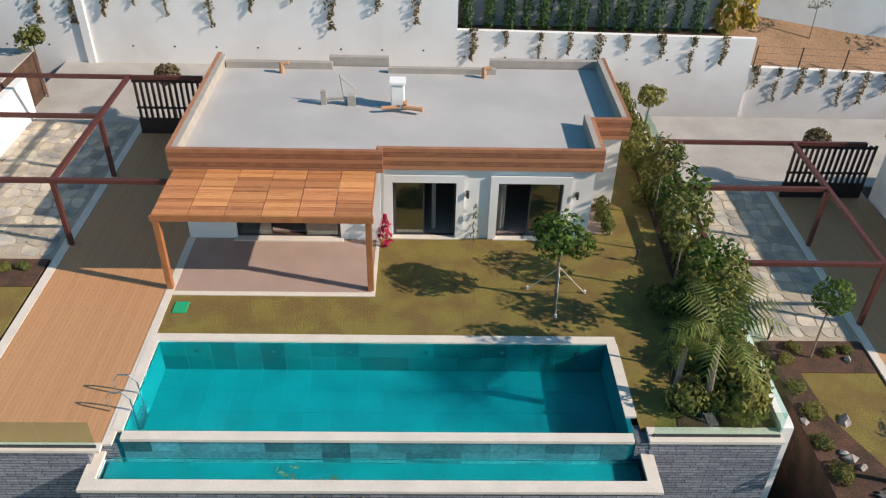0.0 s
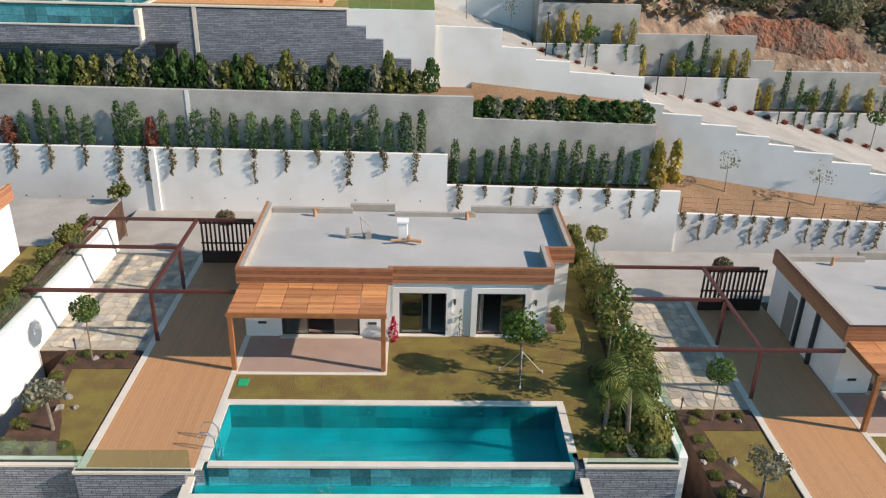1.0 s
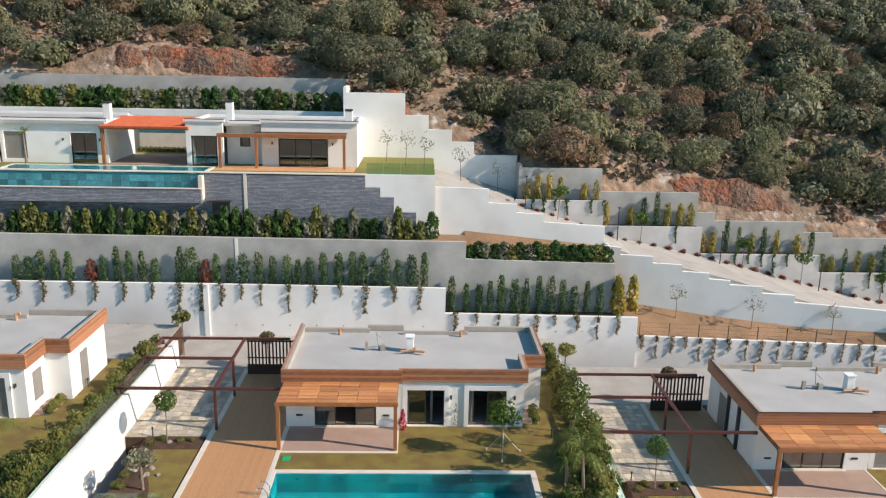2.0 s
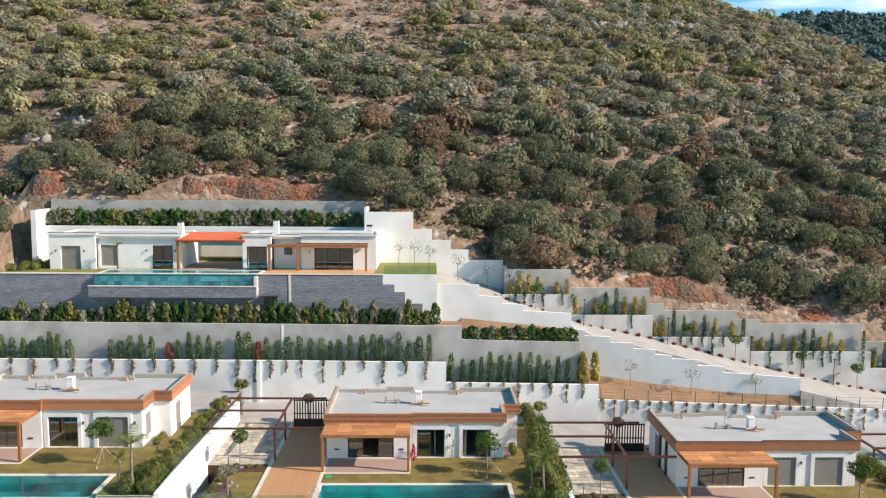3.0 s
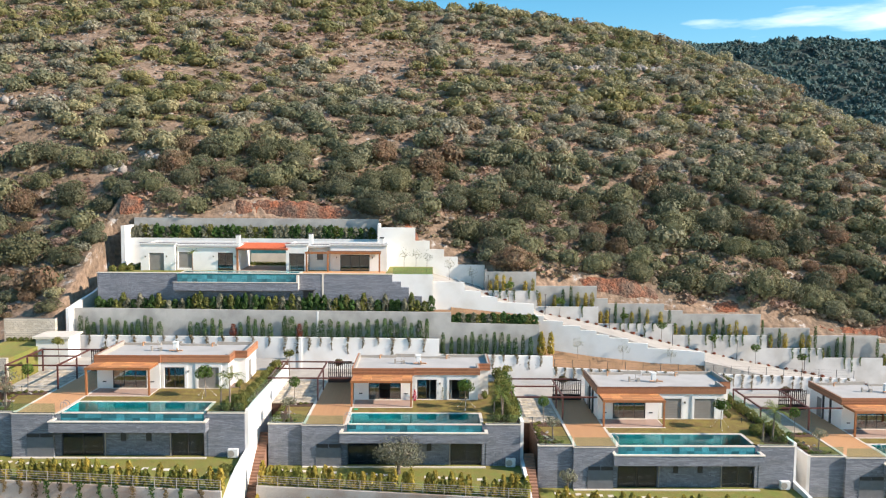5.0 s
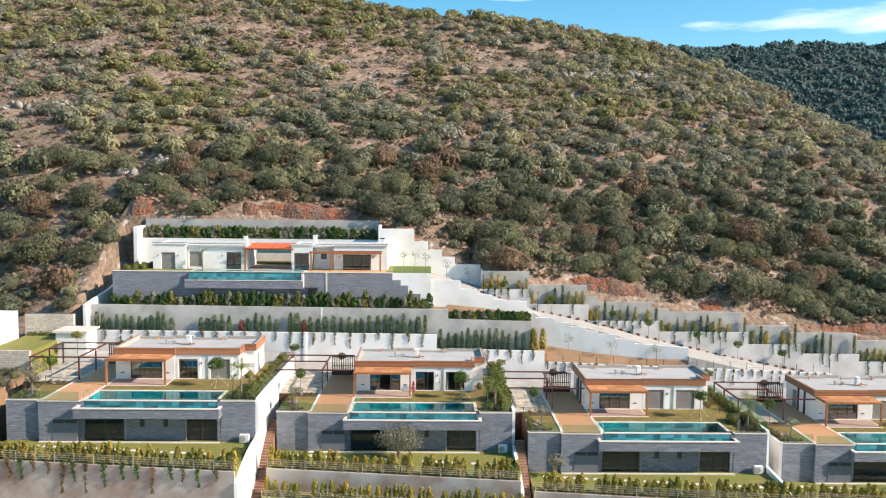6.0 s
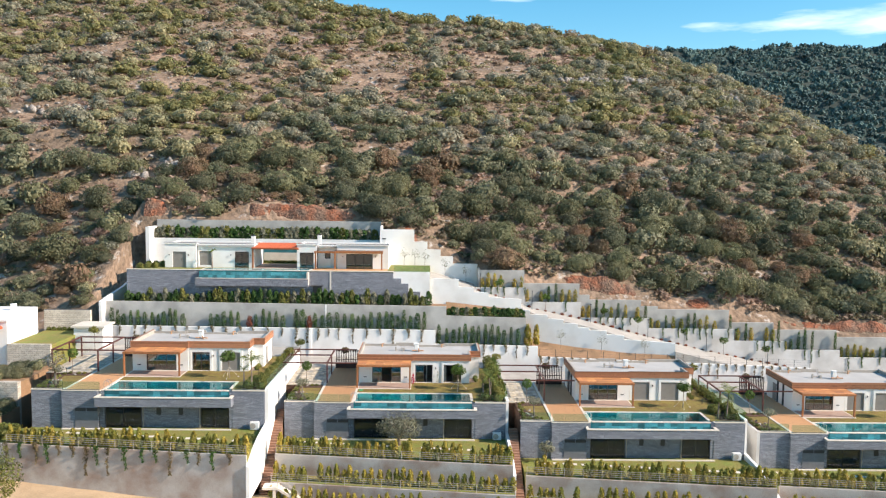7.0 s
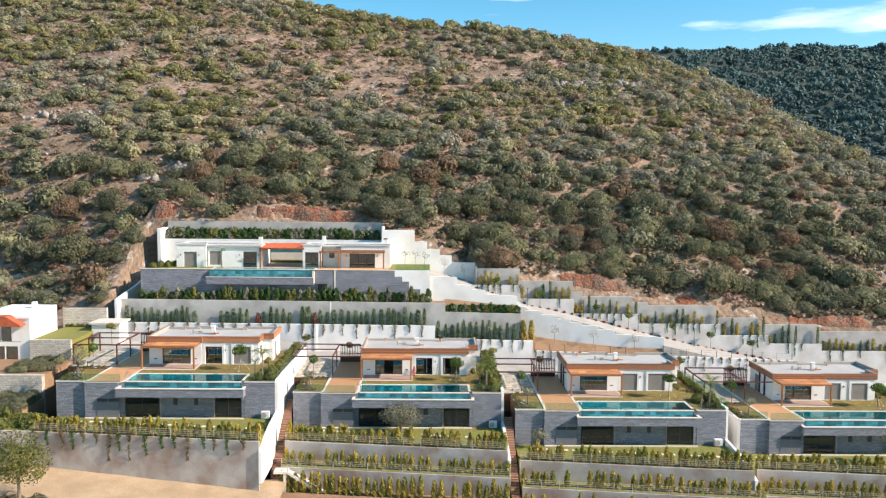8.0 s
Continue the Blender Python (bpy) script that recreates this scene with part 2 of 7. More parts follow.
M = {
    "white": mat("white_render", (0.80, 0.79, 0.76), 0.85, 0.03, 0.35, 40, 0.15, 0.004, rgb2=(0.70, 0.68, 0.64), lo=0.3, hi=0.55),
    # Greyer copy of the render: the shade on these walls is in its colour.
    "palegrey": mat("shaded_pale_render", (0.60, 0.59, 0.57), 0.88, 0.05, 0.4, 24, 0.2, 0.006, rgb2=(0.47, 0.455, 0.43)),
    "concrete": mat("grey_concrete", (0.47, 0.46, 0.43), 0.9, 0.08, 0.5, 18, 0.25, 0.008, rgb2=(0.34, 0.33, 0.31)),
    "stained": mat("stained_concrete", (0.50, 0.46, 0.42), 0.9, 0.10, 0.35, 12, 0.25, 0.008, rgb2=(0.33, 0.24, 0.19), lo=0.32, hi=0.6),
    "roof": mat("roof_membrane", (0.45, 0.44, 0.42), 0.9, 0.05, 0.5, 30, 0.2, 0.004, rgb2=(0.40, 0.39, 0.37)),
    "coping": mat("limestone_coping", (0.68, 0.62, 0.53), 0.7, 0.06, 1.2, 24, 0.15, 0.004),
    "flash": mat("roof_edge_stone", (0.40, 0.36, 0.31), 0.8, 0.08, 2, 20, 0.2, 0.005),
    "slate": slate_mat("slate_cladding", (0.180, 0.195, 0.230), (0.300, 0.317, 0.358), 0.5, 0.11, (0.035, 0.038, 0.045), 0.03),
    "drystone": slate_mat("rubble_stone", (0.46, 0.41, 0.34), (0.6, 0.55, 0.47), 0.5, 0.28, (0.12, 0.11, 0.1), 0.05),
    "fascia": board_mat("fascia_wood", (0.36, 0.165, 0.085), (0.20, 0.082, 0.042), 0.17, 2),
    "pergola": board_mat("pergola_slats", (0.52, 0.225, 0.090), (0.32, 0.115, 0.045), 0.11, 1, 0.03),
    "pergola_pale": board_mat("pale_pergola_slats", (0.62, 0.29, 0.11), (0.42, 0.15, 0.05), 0.11, 1, 0.03),
    "beam": mat("oiled_timber", (0.36, 0.145, 0.055), 0.5, 0.15, 3, 40, 0.2, 0.004, per=0.1),
    "steel": mat("brown_painted_steel", (0.105, 0.035, 0.028), 0.45, 0.1, 3, 30, 0.1, 0.002),
    "dark": mat("anthracite_metal", (0.045, 0.045, 0.048), 0.4, 0.08, 3, 30, 0.05, 0.002),
    "slat": mat("dark_brown_slats", (0.035, 0.02, 0.018), 0.5, 0.15, 3, 30, 0.1, 0.002, per=0.2),
    "deck": board_mat("composite_decking", (0.60, 0.325, 0.155), (0.54, 0.285, 0.135), 0.145, 0, 0.03),
    "terrace": mat("terrace_pavers", (0.38, 0.275, 0.225), 0.75, 0.06, 1.2, 25, 0.15, 0.003),
    "lawn": mat("lawn", (0.215, 0.170, 0.040), 0.95, 0.22, 0.9, 40, 0.9, 0.04, rgb2=(0.175, 0.120, 0.036), lo=0.4, hi=0.6),
    "lush": mat("lush_lawn", (0.17, 0.20, 0.04), 0.95, 0.22, 0.7, 45, 0.8, 0.03, rgb2=(0.22, 0.18, 0.05)),
    "soil": mat("bare_soil", (0.33, 0.20, 0.115), 0.95, 0.15, 0.5, 9, 0.7, 0.05, rgb2=(0.25, 0.155, 0.085)),
    "bed": mat("planting_soil", (0.11, 0.055, 0.035), 0.95, 0.25, 1.5, 22, 0.9, 0.04, rgb2=(0.055, 0.035, 0.022)),
    "mulch": mat("red_mulch", (0.20, 0.065, 0.035), 0.95, 0.25, 1.5, 28, 0.9, 0.04),
    "road": mat("pale_paving", (0.42, 0.395, 0.355), 0.9, 0.08, 0.6, 12, 0.3, 0.01, rgb2=(0.35, 0.325, 0.29)),
    "dirt": mat("dirt_road", (0.47, 0.34, 0.21), 0.95, 0.12, 0.4, 7, 0.6, 0.05, rgb2=(0.38, 0.27, 0.16)),
    "flag": mat("flagstone", (0.55, 0.47, 0.34), 0.8, 0.12, 1.2, 18, 0.3, 0.008, rgb2=(0.30, 0.29, 0.27), per=0.3),
    "grout": mat("paving_joint", (0.42, 0.36, 0.27), 0.9, 0.1, 2, 30, 0.3, 0.005),
    "tile": mat("pool_tile", (0.002, 0.165, 0.19), 0.3, 0.08, 0.8, 12, 0.05, 0.002, rgb2=(0.002, 0.135, 0.157)),
    "floortile": mat("pool_floor_tile", (0.002, 0.172, 0.198), 0.3, 0.06, 0.8, 12, 0.05, 0.002, rgb2=(0.002, 0.142, 0.167), per=0.07),
    "backtile": mat("pool_back_tile", (0.002, 0.15, 0.165), 0.3, 0.08, 0.8, 12, 0.05, 0.002, rgb2=(0.002, 0.12, 0.135), per=0.25),
    "walltile": mat("pool_wall_tile", (0.07, 0.27, 0.31), 0.2, 0.15, 1.0, 8, 0.1, 0.003, per=0.5),
    # Window panes: the teal of their reflections is put into the tint.
    "pane": thin_glass("teal_reflection_glass", (0.42, 0.60, 0.62), 0.55),
    "cellarpane": thin_glass("cellar_glass", (0.55, 0.60, 0.66), 0.14),
    "cellar": mat("cellar_blind", (0.15, 0.16, 0.175), 0.7, 0.08, 2, 20, 0.05, 0.003),
    "rail": thin_glass("balustrade_glass", (0.80, 0.93, 0.89), 0.12),
    "shade": mat("roller_shutter", (0.24, 0.225, 0.205), 0.6, 0.06, 2, 30, 0.1, 0.003),
    # Rooms behind the glass: their dimness is put into the dark wall colour.
    "room": mat("dim_room_plaster", (0.14, 0.135, 0.13), 0.8, 0.05, 1, 20, 0.05, 0.003),
    "curtain": mat("curtain_cloth", (0.66, 0.64, 0.60), 0.9, 0.06, 4, 40, 0.1, 0.003),
    "chrome": mat("steel_tube", (0.7, 0.7, 0.7), 0.2, 0.03, 3, 30, 0.0, 0.001, metal=1.0),
    "plastic": mat("white_plastic", (0.72, 0.72, 0.70), 0.5, 0.04, 3, 30, 0.05, 0.002),
    "green": mat("green_plastic", (0.02, 0.36, 0.16), 0.5, 0.05, 3, 30, 0.05, 0.002),
    "terracotta": mat("terracotta_pipe", (0.55, 0.30, 0.16), 0.7, 0.1, 3, 30, 0.1, 0.002),
    "redtile": mat("red_roof_tiles", (0.50, 0.12, 0.05), 0.7, 0.15, 1.5, 14, 0.5, 0.02),
    "bark": mat("grey_bark", (0.24, 0.19, 0.15), 0.9, 0.2, 3, 25, 0.6, 0.01),
    "step": mat("brown_step_pavers", (0.27, 0.15, 0.10), 0.85, 0.12, 2, 20, 0.3, 0.005, per=0.15),
    "rock": mat("limestone_rock", (0.36, 0.335, 0.30), 0.9, 0.25, 0.9, 5, 0.9, 0.12, rgb2=(0.19, 0.165, 0.145)),
    "redearth": mat("red_earth", (0.255, 0.090, 0.045), 0.95, 0.35, 0.4, 2.6, 1.0, 0.35, rgb2=(0.15, 0.098, 0.07)),
    "shrub": leaf_mat("maquis_leaf", (0.37, 0.345, 0.255), (0.25, 0.25, 0.175), 0.22, 0.25),
    "oakshrub": leaf_mat("evergreen_oak_leaf", (0.30, 0.275, 0.155), (0.185, 0.185, 0.105), 0.22, 0.25),
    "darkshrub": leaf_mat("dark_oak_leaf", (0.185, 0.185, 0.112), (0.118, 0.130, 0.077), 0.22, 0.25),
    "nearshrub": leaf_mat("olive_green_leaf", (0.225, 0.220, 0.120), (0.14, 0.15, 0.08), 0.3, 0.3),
    "drynear": leaf_mat("russet_dry_leaf", (0.26, 0.165, 0.105), (0.17, 0.135, 0.08), 0.4, 0.2),
    "mauve": leaf_mat("mauve_dry_brush", (0.30, 0.205, 0.165), (0.23, 0.185, 0.125), 0.12),
    "freshshrub": leaf_mat("fresh_maquis_leaf", (0.345, 0.315, 0.135), (0.225, 0.235, 0.10), 0.22, 0.25),
    "brush": leaf_mat("dry_brush", (0.34, 0.245, 0.165), (0.235, 0.205, 0.12), 0.2),
    "hedge": leaf_mat("hedge_leaf", (0.215, 0.205, 0.055), (0.115, 0.14, 0.038), 0.5),
    "gold": leaf_mat("golden_conifer", (0.42, 0.32, 0.06), (0.22, 0.22, 0.045), 0.5),
    "climb": leaf_mat("climber_leaf", (0.070, 0.135, 0.030), (0.045, 0.090, 0.026), 0.7),
    "redleaf": leaf_mat("red_leaf", (0.28, 0.07, 0.035), (0.16, 0.06, 0.03), 0.7),
    "trail": leaf_mat("trailing_leaf", (0.20, 0.15, 0.075), (0.12, 0.10, 0.05), 0.9),
    "tree": leaf_mat("citrus_leaf", (0.095, 0.155, 0.028), (0.06, 0.105, 0.02), 0.9),
    "palm": leaf_mat("palm_leaf", (0.19, 0.22, 0.05), (0.10, 0.14, 0.035), 0.9),
    "olive": leaf_mat("olive_leaf", (0.27, 0.265, 0.185), (0.175, 0.18, 0.12), 0.9),
    "pink": leaf_mat("pink_flowers", (0.50, 0.03, 0.09), (0.35, 0.03, 0.06), 0.9),
    # Far ridge: tree shade is in the floor colour, haze in the woods' blue-green.
    "shadefloor": mat("shaded_forest_floor", (0.045, 0.06, 0.05), 0.95, 0.3, 0.03, 0.13, 0.3, 1.0, rgb2=(0.03, 0.045, 0.04)),
    "hazewood": mat("hazy_far_woodland", (0.085, 0.14, 0.125), 0.95, 0.3, 0.03, 0.13, 0.3, 1.0, rgb2=(0.06, 0.10, 0.095)),
}
g = glass_mat("pool_water", (0.55, 0.95, 0.98), 0.0, 1.2)
gn, gk = g.node_tree.nodes, g.node_tree.links
gno, gbp = gn.new("ShaderNodeTexNoise"), gn.new("ShaderNodeBump")
gno.inputs["Scale"].default_value = 3.5
gbp.inputs["Strength"].default_value, gbp.inputs["Distance"].default_value = 0.15, 0.02
ggeo = gn.new("ShaderNodeNewGeometry")
gk.new(ggeo.outputs["Position"], gno.inputs["Vector"])
gk.new(gno.outputs["Fac"], gbp.inputs["Height"])
gk.new(gbp.outputs[0], gn["Principled BSDF"].inputs["Normal"])
M["water"] = g

# hillside ground: ochre earth, dry grass, green patches and pale stones
hm = mat("hillside_ground", (0.275, 0.19, 0.130), 0.95, 0.3, 0.12, 1.1, 1.0, 0.4, rgb2=(0.175, 0.125, 0.085), lo=0.38, hi=0.6)
hn, hl = hm.node_tree.nodes, hm.node_tree.links
hgeo = [q for q in hn if q.type == "NEW_GEOMETRY"][0]
hhs = [q for q in hn if q.type == "HUE_SAT"][0]
hno = hn.new("ShaderNodeTexNoise")
hno.inputs["Scale"].default_value, hno.inputs["Detail"].default_value = 0.35, 8
hno.inputs["Roughness"].default_value = 0.7
hl.new(hgeo.outputs["Position"], hno.inputs["Vector"])
hrp = hn.new("ShaderNodeValToRGB")
hrp.color_ramp.elements[0].position, hrp.color_ramp.elements[1].position = 0.58, 0.66
hl.new(hno.outputs["Fac"], hrp.inputs[0])
hmx = hn.new("ShaderNodeMix")
hmx.data_type = "RGBA"
hl.new(hrp.outputs[0], hmx.inputs["Factor"])
hl.new(hhs.outputs[0], hmx.inputs["A"])
hmx.inputs["B"].default_value = (0.42, 0.39, 0.35, 1)
hl.new(hmx.outputs["Result"], hn["Principled BSDF"].inputs["Base Color"])
M["hill"] = hm


# ---- building helpers ----
def thing(name, loc, label, category, group="", kind=""):
    ob = new(name)
    ob.empty_display_size = 0.3
    ob.location = loc
    return tagged(ob, label, category, group, kind)


def base_of(ob):
    p = Vector((0, 0, 0))
    while ob is not None:
        p += ob.location
        ob = ob.parent
    return p


def finish(bm, name, material, smooth=False):
    me = bpy.data.meshes.new(name)
    if smooth:
        for f in bm.faces:
            f.smooth = True
    bm.to_mesh(me)
    bm.free()
    for k in material if isinstance(material, (list, tuple)) else [material]:
        me.materials.append(M[k])
    return me


def part(name, bm, material, parent, label="", smooth=False):
    """Links a bmesh, given in world places, as one mesh under a thing or a part."""
    bmesh.ops.translate(bm, verts=bm.verts, vec=-base_of(parent))
    ob = new(name, finish(bm, name, material, smooth))
    ob.parent = parent
    return tagged(ob, label)


def solo(name, bm, material, label, category, loc=(0, 0, 0), group="", kind="", smooth=False):
    """Links a bmesh, given in world places, as one top-level object with its origin at loc."""
    bmesh.ops.translate(bm, verts=bm.verts, vec=-Vector(loc))
    ob = new(name, finish(bm, name, material, smooth))
    ob.location = loc
    return tagged(ob, label, category, group, kind)


def box(x0, x1, y0, y1, z0, z1, bm=None, bevel=0.0):
    bm = bm if bm is not None else bmesh.new()
    got = bmesh.ops.create_cube(bm, size=1)["verts"]
    bmesh.ops.scale(bm, verts=got, vec=(x1 - x0, y1 - y0, z1 - z0))
    bmesh.ops.translate(bm, verts=got, vec=((x0 + x1) / 2, (y0 + y1) / 2, (z0 + z1) / 2))
    if bevel:
        bmesh.ops.bevel(bm, geom=list({e for v in got for e in v.link_edges}), offset=bevel, segments=1, affect="EDGES")
    return bm


def prism(pts, z0, z1, bm=None):
    """A flat polygon of (x, y) raised from z0 to z1."""
    bm = bm if bm is not None else bmesh.new()
    lo, hi = [bm.verts.new((x, y, z0)) for x, y in pts], [bm.verts.new((x, y, z1)) for x, y in pts]
    n = len(pts)
    bm.faces.new(hi)
    bm.faces.new(lo[::-1])
    for i in range(n):
        bm.faces.new((lo[i], lo[(i + 1) % n], hi[(i + 1) % n], hi[i]))
    bmesh.ops.recalc_face_normals(bm, faces=bm.faces)
    return bm


def upright(pts, y0, y1, bm=None):
    """A wall whose outline is a polygon of (x, z), from y0 to y1."""
    bm = bm if bm is not None else bmesh.new()
    lo, hi = [bm.verts.new((x, y0, z)) for x, z in pts], [bm.verts.new((x, y1, z)) for x, z in pts]
    n = len(pts)
    bm.faces.new(lo)
    bm.faces.new(hi[::-1])
    for i in range(n):
        bm.faces.new((lo[i], hi[i], hi[(i + 1) % n], lo[(i + 1) % n]))
    bmesh.ops.recalc_face_normals(bm, faces=bm.faces)
    return bm


def sideways(pts, x0, x1, bm=None):
    """A wall whose outline is a polygon of (y, z), from x0 to x1."""
    bm = bm if bm is not None else bmesh.new()
    lo, hi = [bm.verts.new((x0, y, z)) for y, z in pts], [bm.verts.new((x1, y, z)) for y, z in pts]
    n = len(pts)
    bm.faces.new(lo)
    bm.faces.new(hi[::-1])
    for i in range(n):
        bm.faces.new((lo[i], hi[i], hi[(i + 1) % n], lo[(i + 1) % n]))
    bmesh.ops.recalc_face_normals(bm, faces=bm.faces)
    return bm


def tube(a, b, r0, r1=None, sides=8, bm=None):
    """A tapered rod from a to b."""
    bm = bm if bm is not None else bmesh.new()
    a, b = Vector(a), Vector(b)
    q = (b - a).to_track_quat("Z", "Y").to_matrix().to_4x4()
    bmesh.ops.create_cone(bm, cap_ends=True, segments=sides, radius1=r0, radius2=r0 if r1 is None else r1, depth=(b - a).length, matrix=Matrix.Translation((a + b) / 2) @ q)
    return bm


def wall_with_holes(x0, x1, z0, z1, y0, y1, holes, bm=None):
    """An upright wall along x, cut through by (hx0, hx1, hz0, hz1) openings that do not overlap in x."""
    bm = bm if bm is not None else bmesh.new()
    xs = sorted({x0, x1, *[q for h in holes for q in h[:2]]})
    zs = sorted({z0, z1, *[q for h in holes for q in h[2:] if z0 <= q <= z1]})
    vs = {}

    def at(i, k, y):
        key = (i, k, y)
        if key not in vs:
            vs[key] = bm.verts.new((xs[i], y, zs[k]))
        return vs[key]

    def full(i, k):
        if not (0 <= i < len(xs) - 1 and 0 <= k < len(zs) - 1):
            return False
        mx_, mz_ = (xs[i] + xs[i + 1]) / 2, (zs[k] + zs[k + 1]) / 2
        return not any(a < mx_ < b and c - 0.06 < mz_ < d for a, b, c, d in holes)

    for i in range(len(xs) - 1):
        for k in range(len(zs) - 1):
            if not full(i, k):
                continue
            q = ((i, k), (i + 1, k), (i + 1, k + 1), (i, k + 1))
            bm.faces.new([at(*c, y0) for c in q])
            bm.faces.new([at(*c, y1) for c in q[::-1]])
            for (c, d), (ni, nk) in zip(zip(q, q[1:] + q[:1]), ((i, k - 1), (i + 1, k), (i, k + 1), (i - 1, k))):
                if not full(ni, nk):
                    bm.faces.new((at(*d, y0), at(*c, y0), at(*c, y1), at(*d, y1)))
    bmesh.ops.recalc_face_normals(bm, faces=bm.faces)
    return bm


# ---- foliage ----
def leaves(rng, pts, outward, size, flat=0.5, corners=4):
    """Small bent leaf clumps at the points: (verts, faces) with each clump an island of two triangles sharing an edge."""
    n = len(pts)
    nor = outward + rng.normal(0, flat, (n, 3))
    nor /= np.linalg.norm(nor, axis=1)[:, None] + 1e-9
    t = np.cross(nor, rng.normal(0, 1, (n, 3)))
    t /= np.linalg.norm(t, axis=1)[:, None] + 1e-9
    b = np.cross(nor, t)
    s = (size * rng.uniform(0.6, 1.4, n))[:, None]
    if corners == 3:
        v = np.stack([pts - t * s, pts + t * s * 0.5 - b * s * 0.8, pts + t * s * 0.5 + b * s * 0.8], 1).reshape(-1, 3)
        return v, np.arange(3 * n).reshape(-1, 3)
    v = np.stack([pts - t * s, pts - b * s * 0.6 + nor * s * 0.2, pts + t * s, pts + b * s * 0.6 + nor * s * 0.2], 1).reshape(-1, 3)
    f = np.arange(4 * n).reshape(-1, 4)
    return v, f


def mesh_np(name, v, f, material):
    me = bpy.data.meshes.new(name)
    me.vertices.add(len(v))
    me.vertices.foreach_set("co", np.asarray(v, dtype=np.float32).ravel())
    k = f.shape[1]
    me.loops.add(f.size)
    me.loops.foreach_set("vertex_index", f.astype(np.int32).ravel())
    me.polygons.add(len(f))
    me.polygons.foreach_set("loop_start", np.arange(0, f.size, k, dtype=np.int32))
    me.polygons.foreach_set("loop_total", np.full(len(f), k, dtype=np.int32))
    me.update(calc_edges=True)
    me.materials.append(M[material])
    return me


def bush_data(seed, n, leaf, count=11, spread=0.64, size=0.42, squash=0.82, flat=0.5):
    """Leaves on the outside of many merged lumps that make one uneven dome standing on z = 0."""
    rng = np.random.default_rng(seed)
    a, t = rng.uniform(0, 2 * np.pi, count), rng.uniform(0.05, 1.0, count)
    rad = spread * np.sqrt(1 - (t * 0.9) ** 2) * rng.uniform(0.75, 1.15, count)
    cs = np.column_stack([rad * np.cos(a), rad * np.sin(a), 0.25 + 0.55 * t])
    rs = size * rng.uniform(0.65, 1.2, count)
    cs[0], rs[0] = (0, 0, 0.5), 0.62
    m = n * 3
    pick = rng.choice(count, m, p=rs ** 2 / np.sum(rs ** 2))
    d = rng.normal(0, 1, (m, 3))
    d /= np.linalg.norm(d, axis=1)[:, None]
    p = cs[pick] + d * (rs[pick] * rng.uniform(0.84, 1.16, m))[:, None]
    deep = np.min(np.linalg.norm(p[:, None] - cs[None], axis=2) / rs[None], axis=1)
    ok = (deep > 0.82) & (p[:, 2] > 0.0)
    p, d = p[ok][:n], d[ok][:n]
    out = p - np.array((0, 0, 0.25))
    out /= np.linalg.norm(out, axis=1)[:, None] + 1e-9
    p[:, 2] *= squash
    return leaves(rng, p, 0.3 * d + 0.85 * out, leaf, flat, 3)


def column_data(seed, n, leaf, h, r, sharp=0.8):
    """A slim upright shrub, widest low down."""
    rng = np.random.default_rng(seed)
    t = rng.uniform(0, 1, n)
    a = rng.uniform(0, 2 * np.pi, n)
    lump = 1 + 0.25 * np.sin(a * 3 + t * 9 + seed) + rng.normal(0, 0.12, n)
    rr = r * np.minimum(1, (1.02 - t) ** sharp * 1.25) * np.minimum(1, 0.6 + t * 3) * lump
    p = np.column_stack([rr * np.cos(a), rr * np.sin(a), t * h * rng.uniform(0.95, 1.05, n)])
    d = np.column_stack([np.cos(a), np.sin(a), np.full(n, 0.5)])
    return leaves(rng, p, d, leaf)


def trail_data(seed, n, leaf, drop, w):
    """A plant hanging down a wall from z = 0."""
    rng = np.random.default_rng(seed)
    t = rng.uniform(0, 1, n) ** 1.4
    p = np.column_stack([rng.normal(0, w, n) * (1.1 - 0.6 * t) + 0.06 * np.sin(t * 6 + seed), -0.06 + rng.normal(0, 0.05, n), 0.12 - t * drop])
    return leaves(rng, p, np.tile((0.0, -1.0, 0.3), (n, 1)), leaf)


# ---- ground and hill ----
def soft(v, w):
    return v if v > 30 * w else w * math.log1p(math.exp(max(-40.0, v / w)))


def wall_line(x):
    """Height of the hill's foot behind the upper walls, from the tall left end down to the right."""
    if x < -46:
        return 19.0 + (x + 46) * 0.30
    if x < -5:
        return 19.0
    if x < 10:
        return 19.0 - (x + 5) * 0.43
    return max(-4.0, 12.4 - (x - 10) * 0.185)


FOOT = [(10, 11.5), (18, 10.2), (27, 8.5), (37, 6.4), (52, 4.6), (59, 3.2), (70, 1.9), (82, 0.9), (96, -0.5), (200, -8)]


def ease(t):
    t = max(0.0, min(1.0, t))
    return t * t * (3 - 2 * t)


def cut_height(x):
    """Height of the raw earth cut above the upper walls."""
    return max(0.5, 1.5 + 2.4 * noise.noise((x * 0.085, 0.5, 4)))


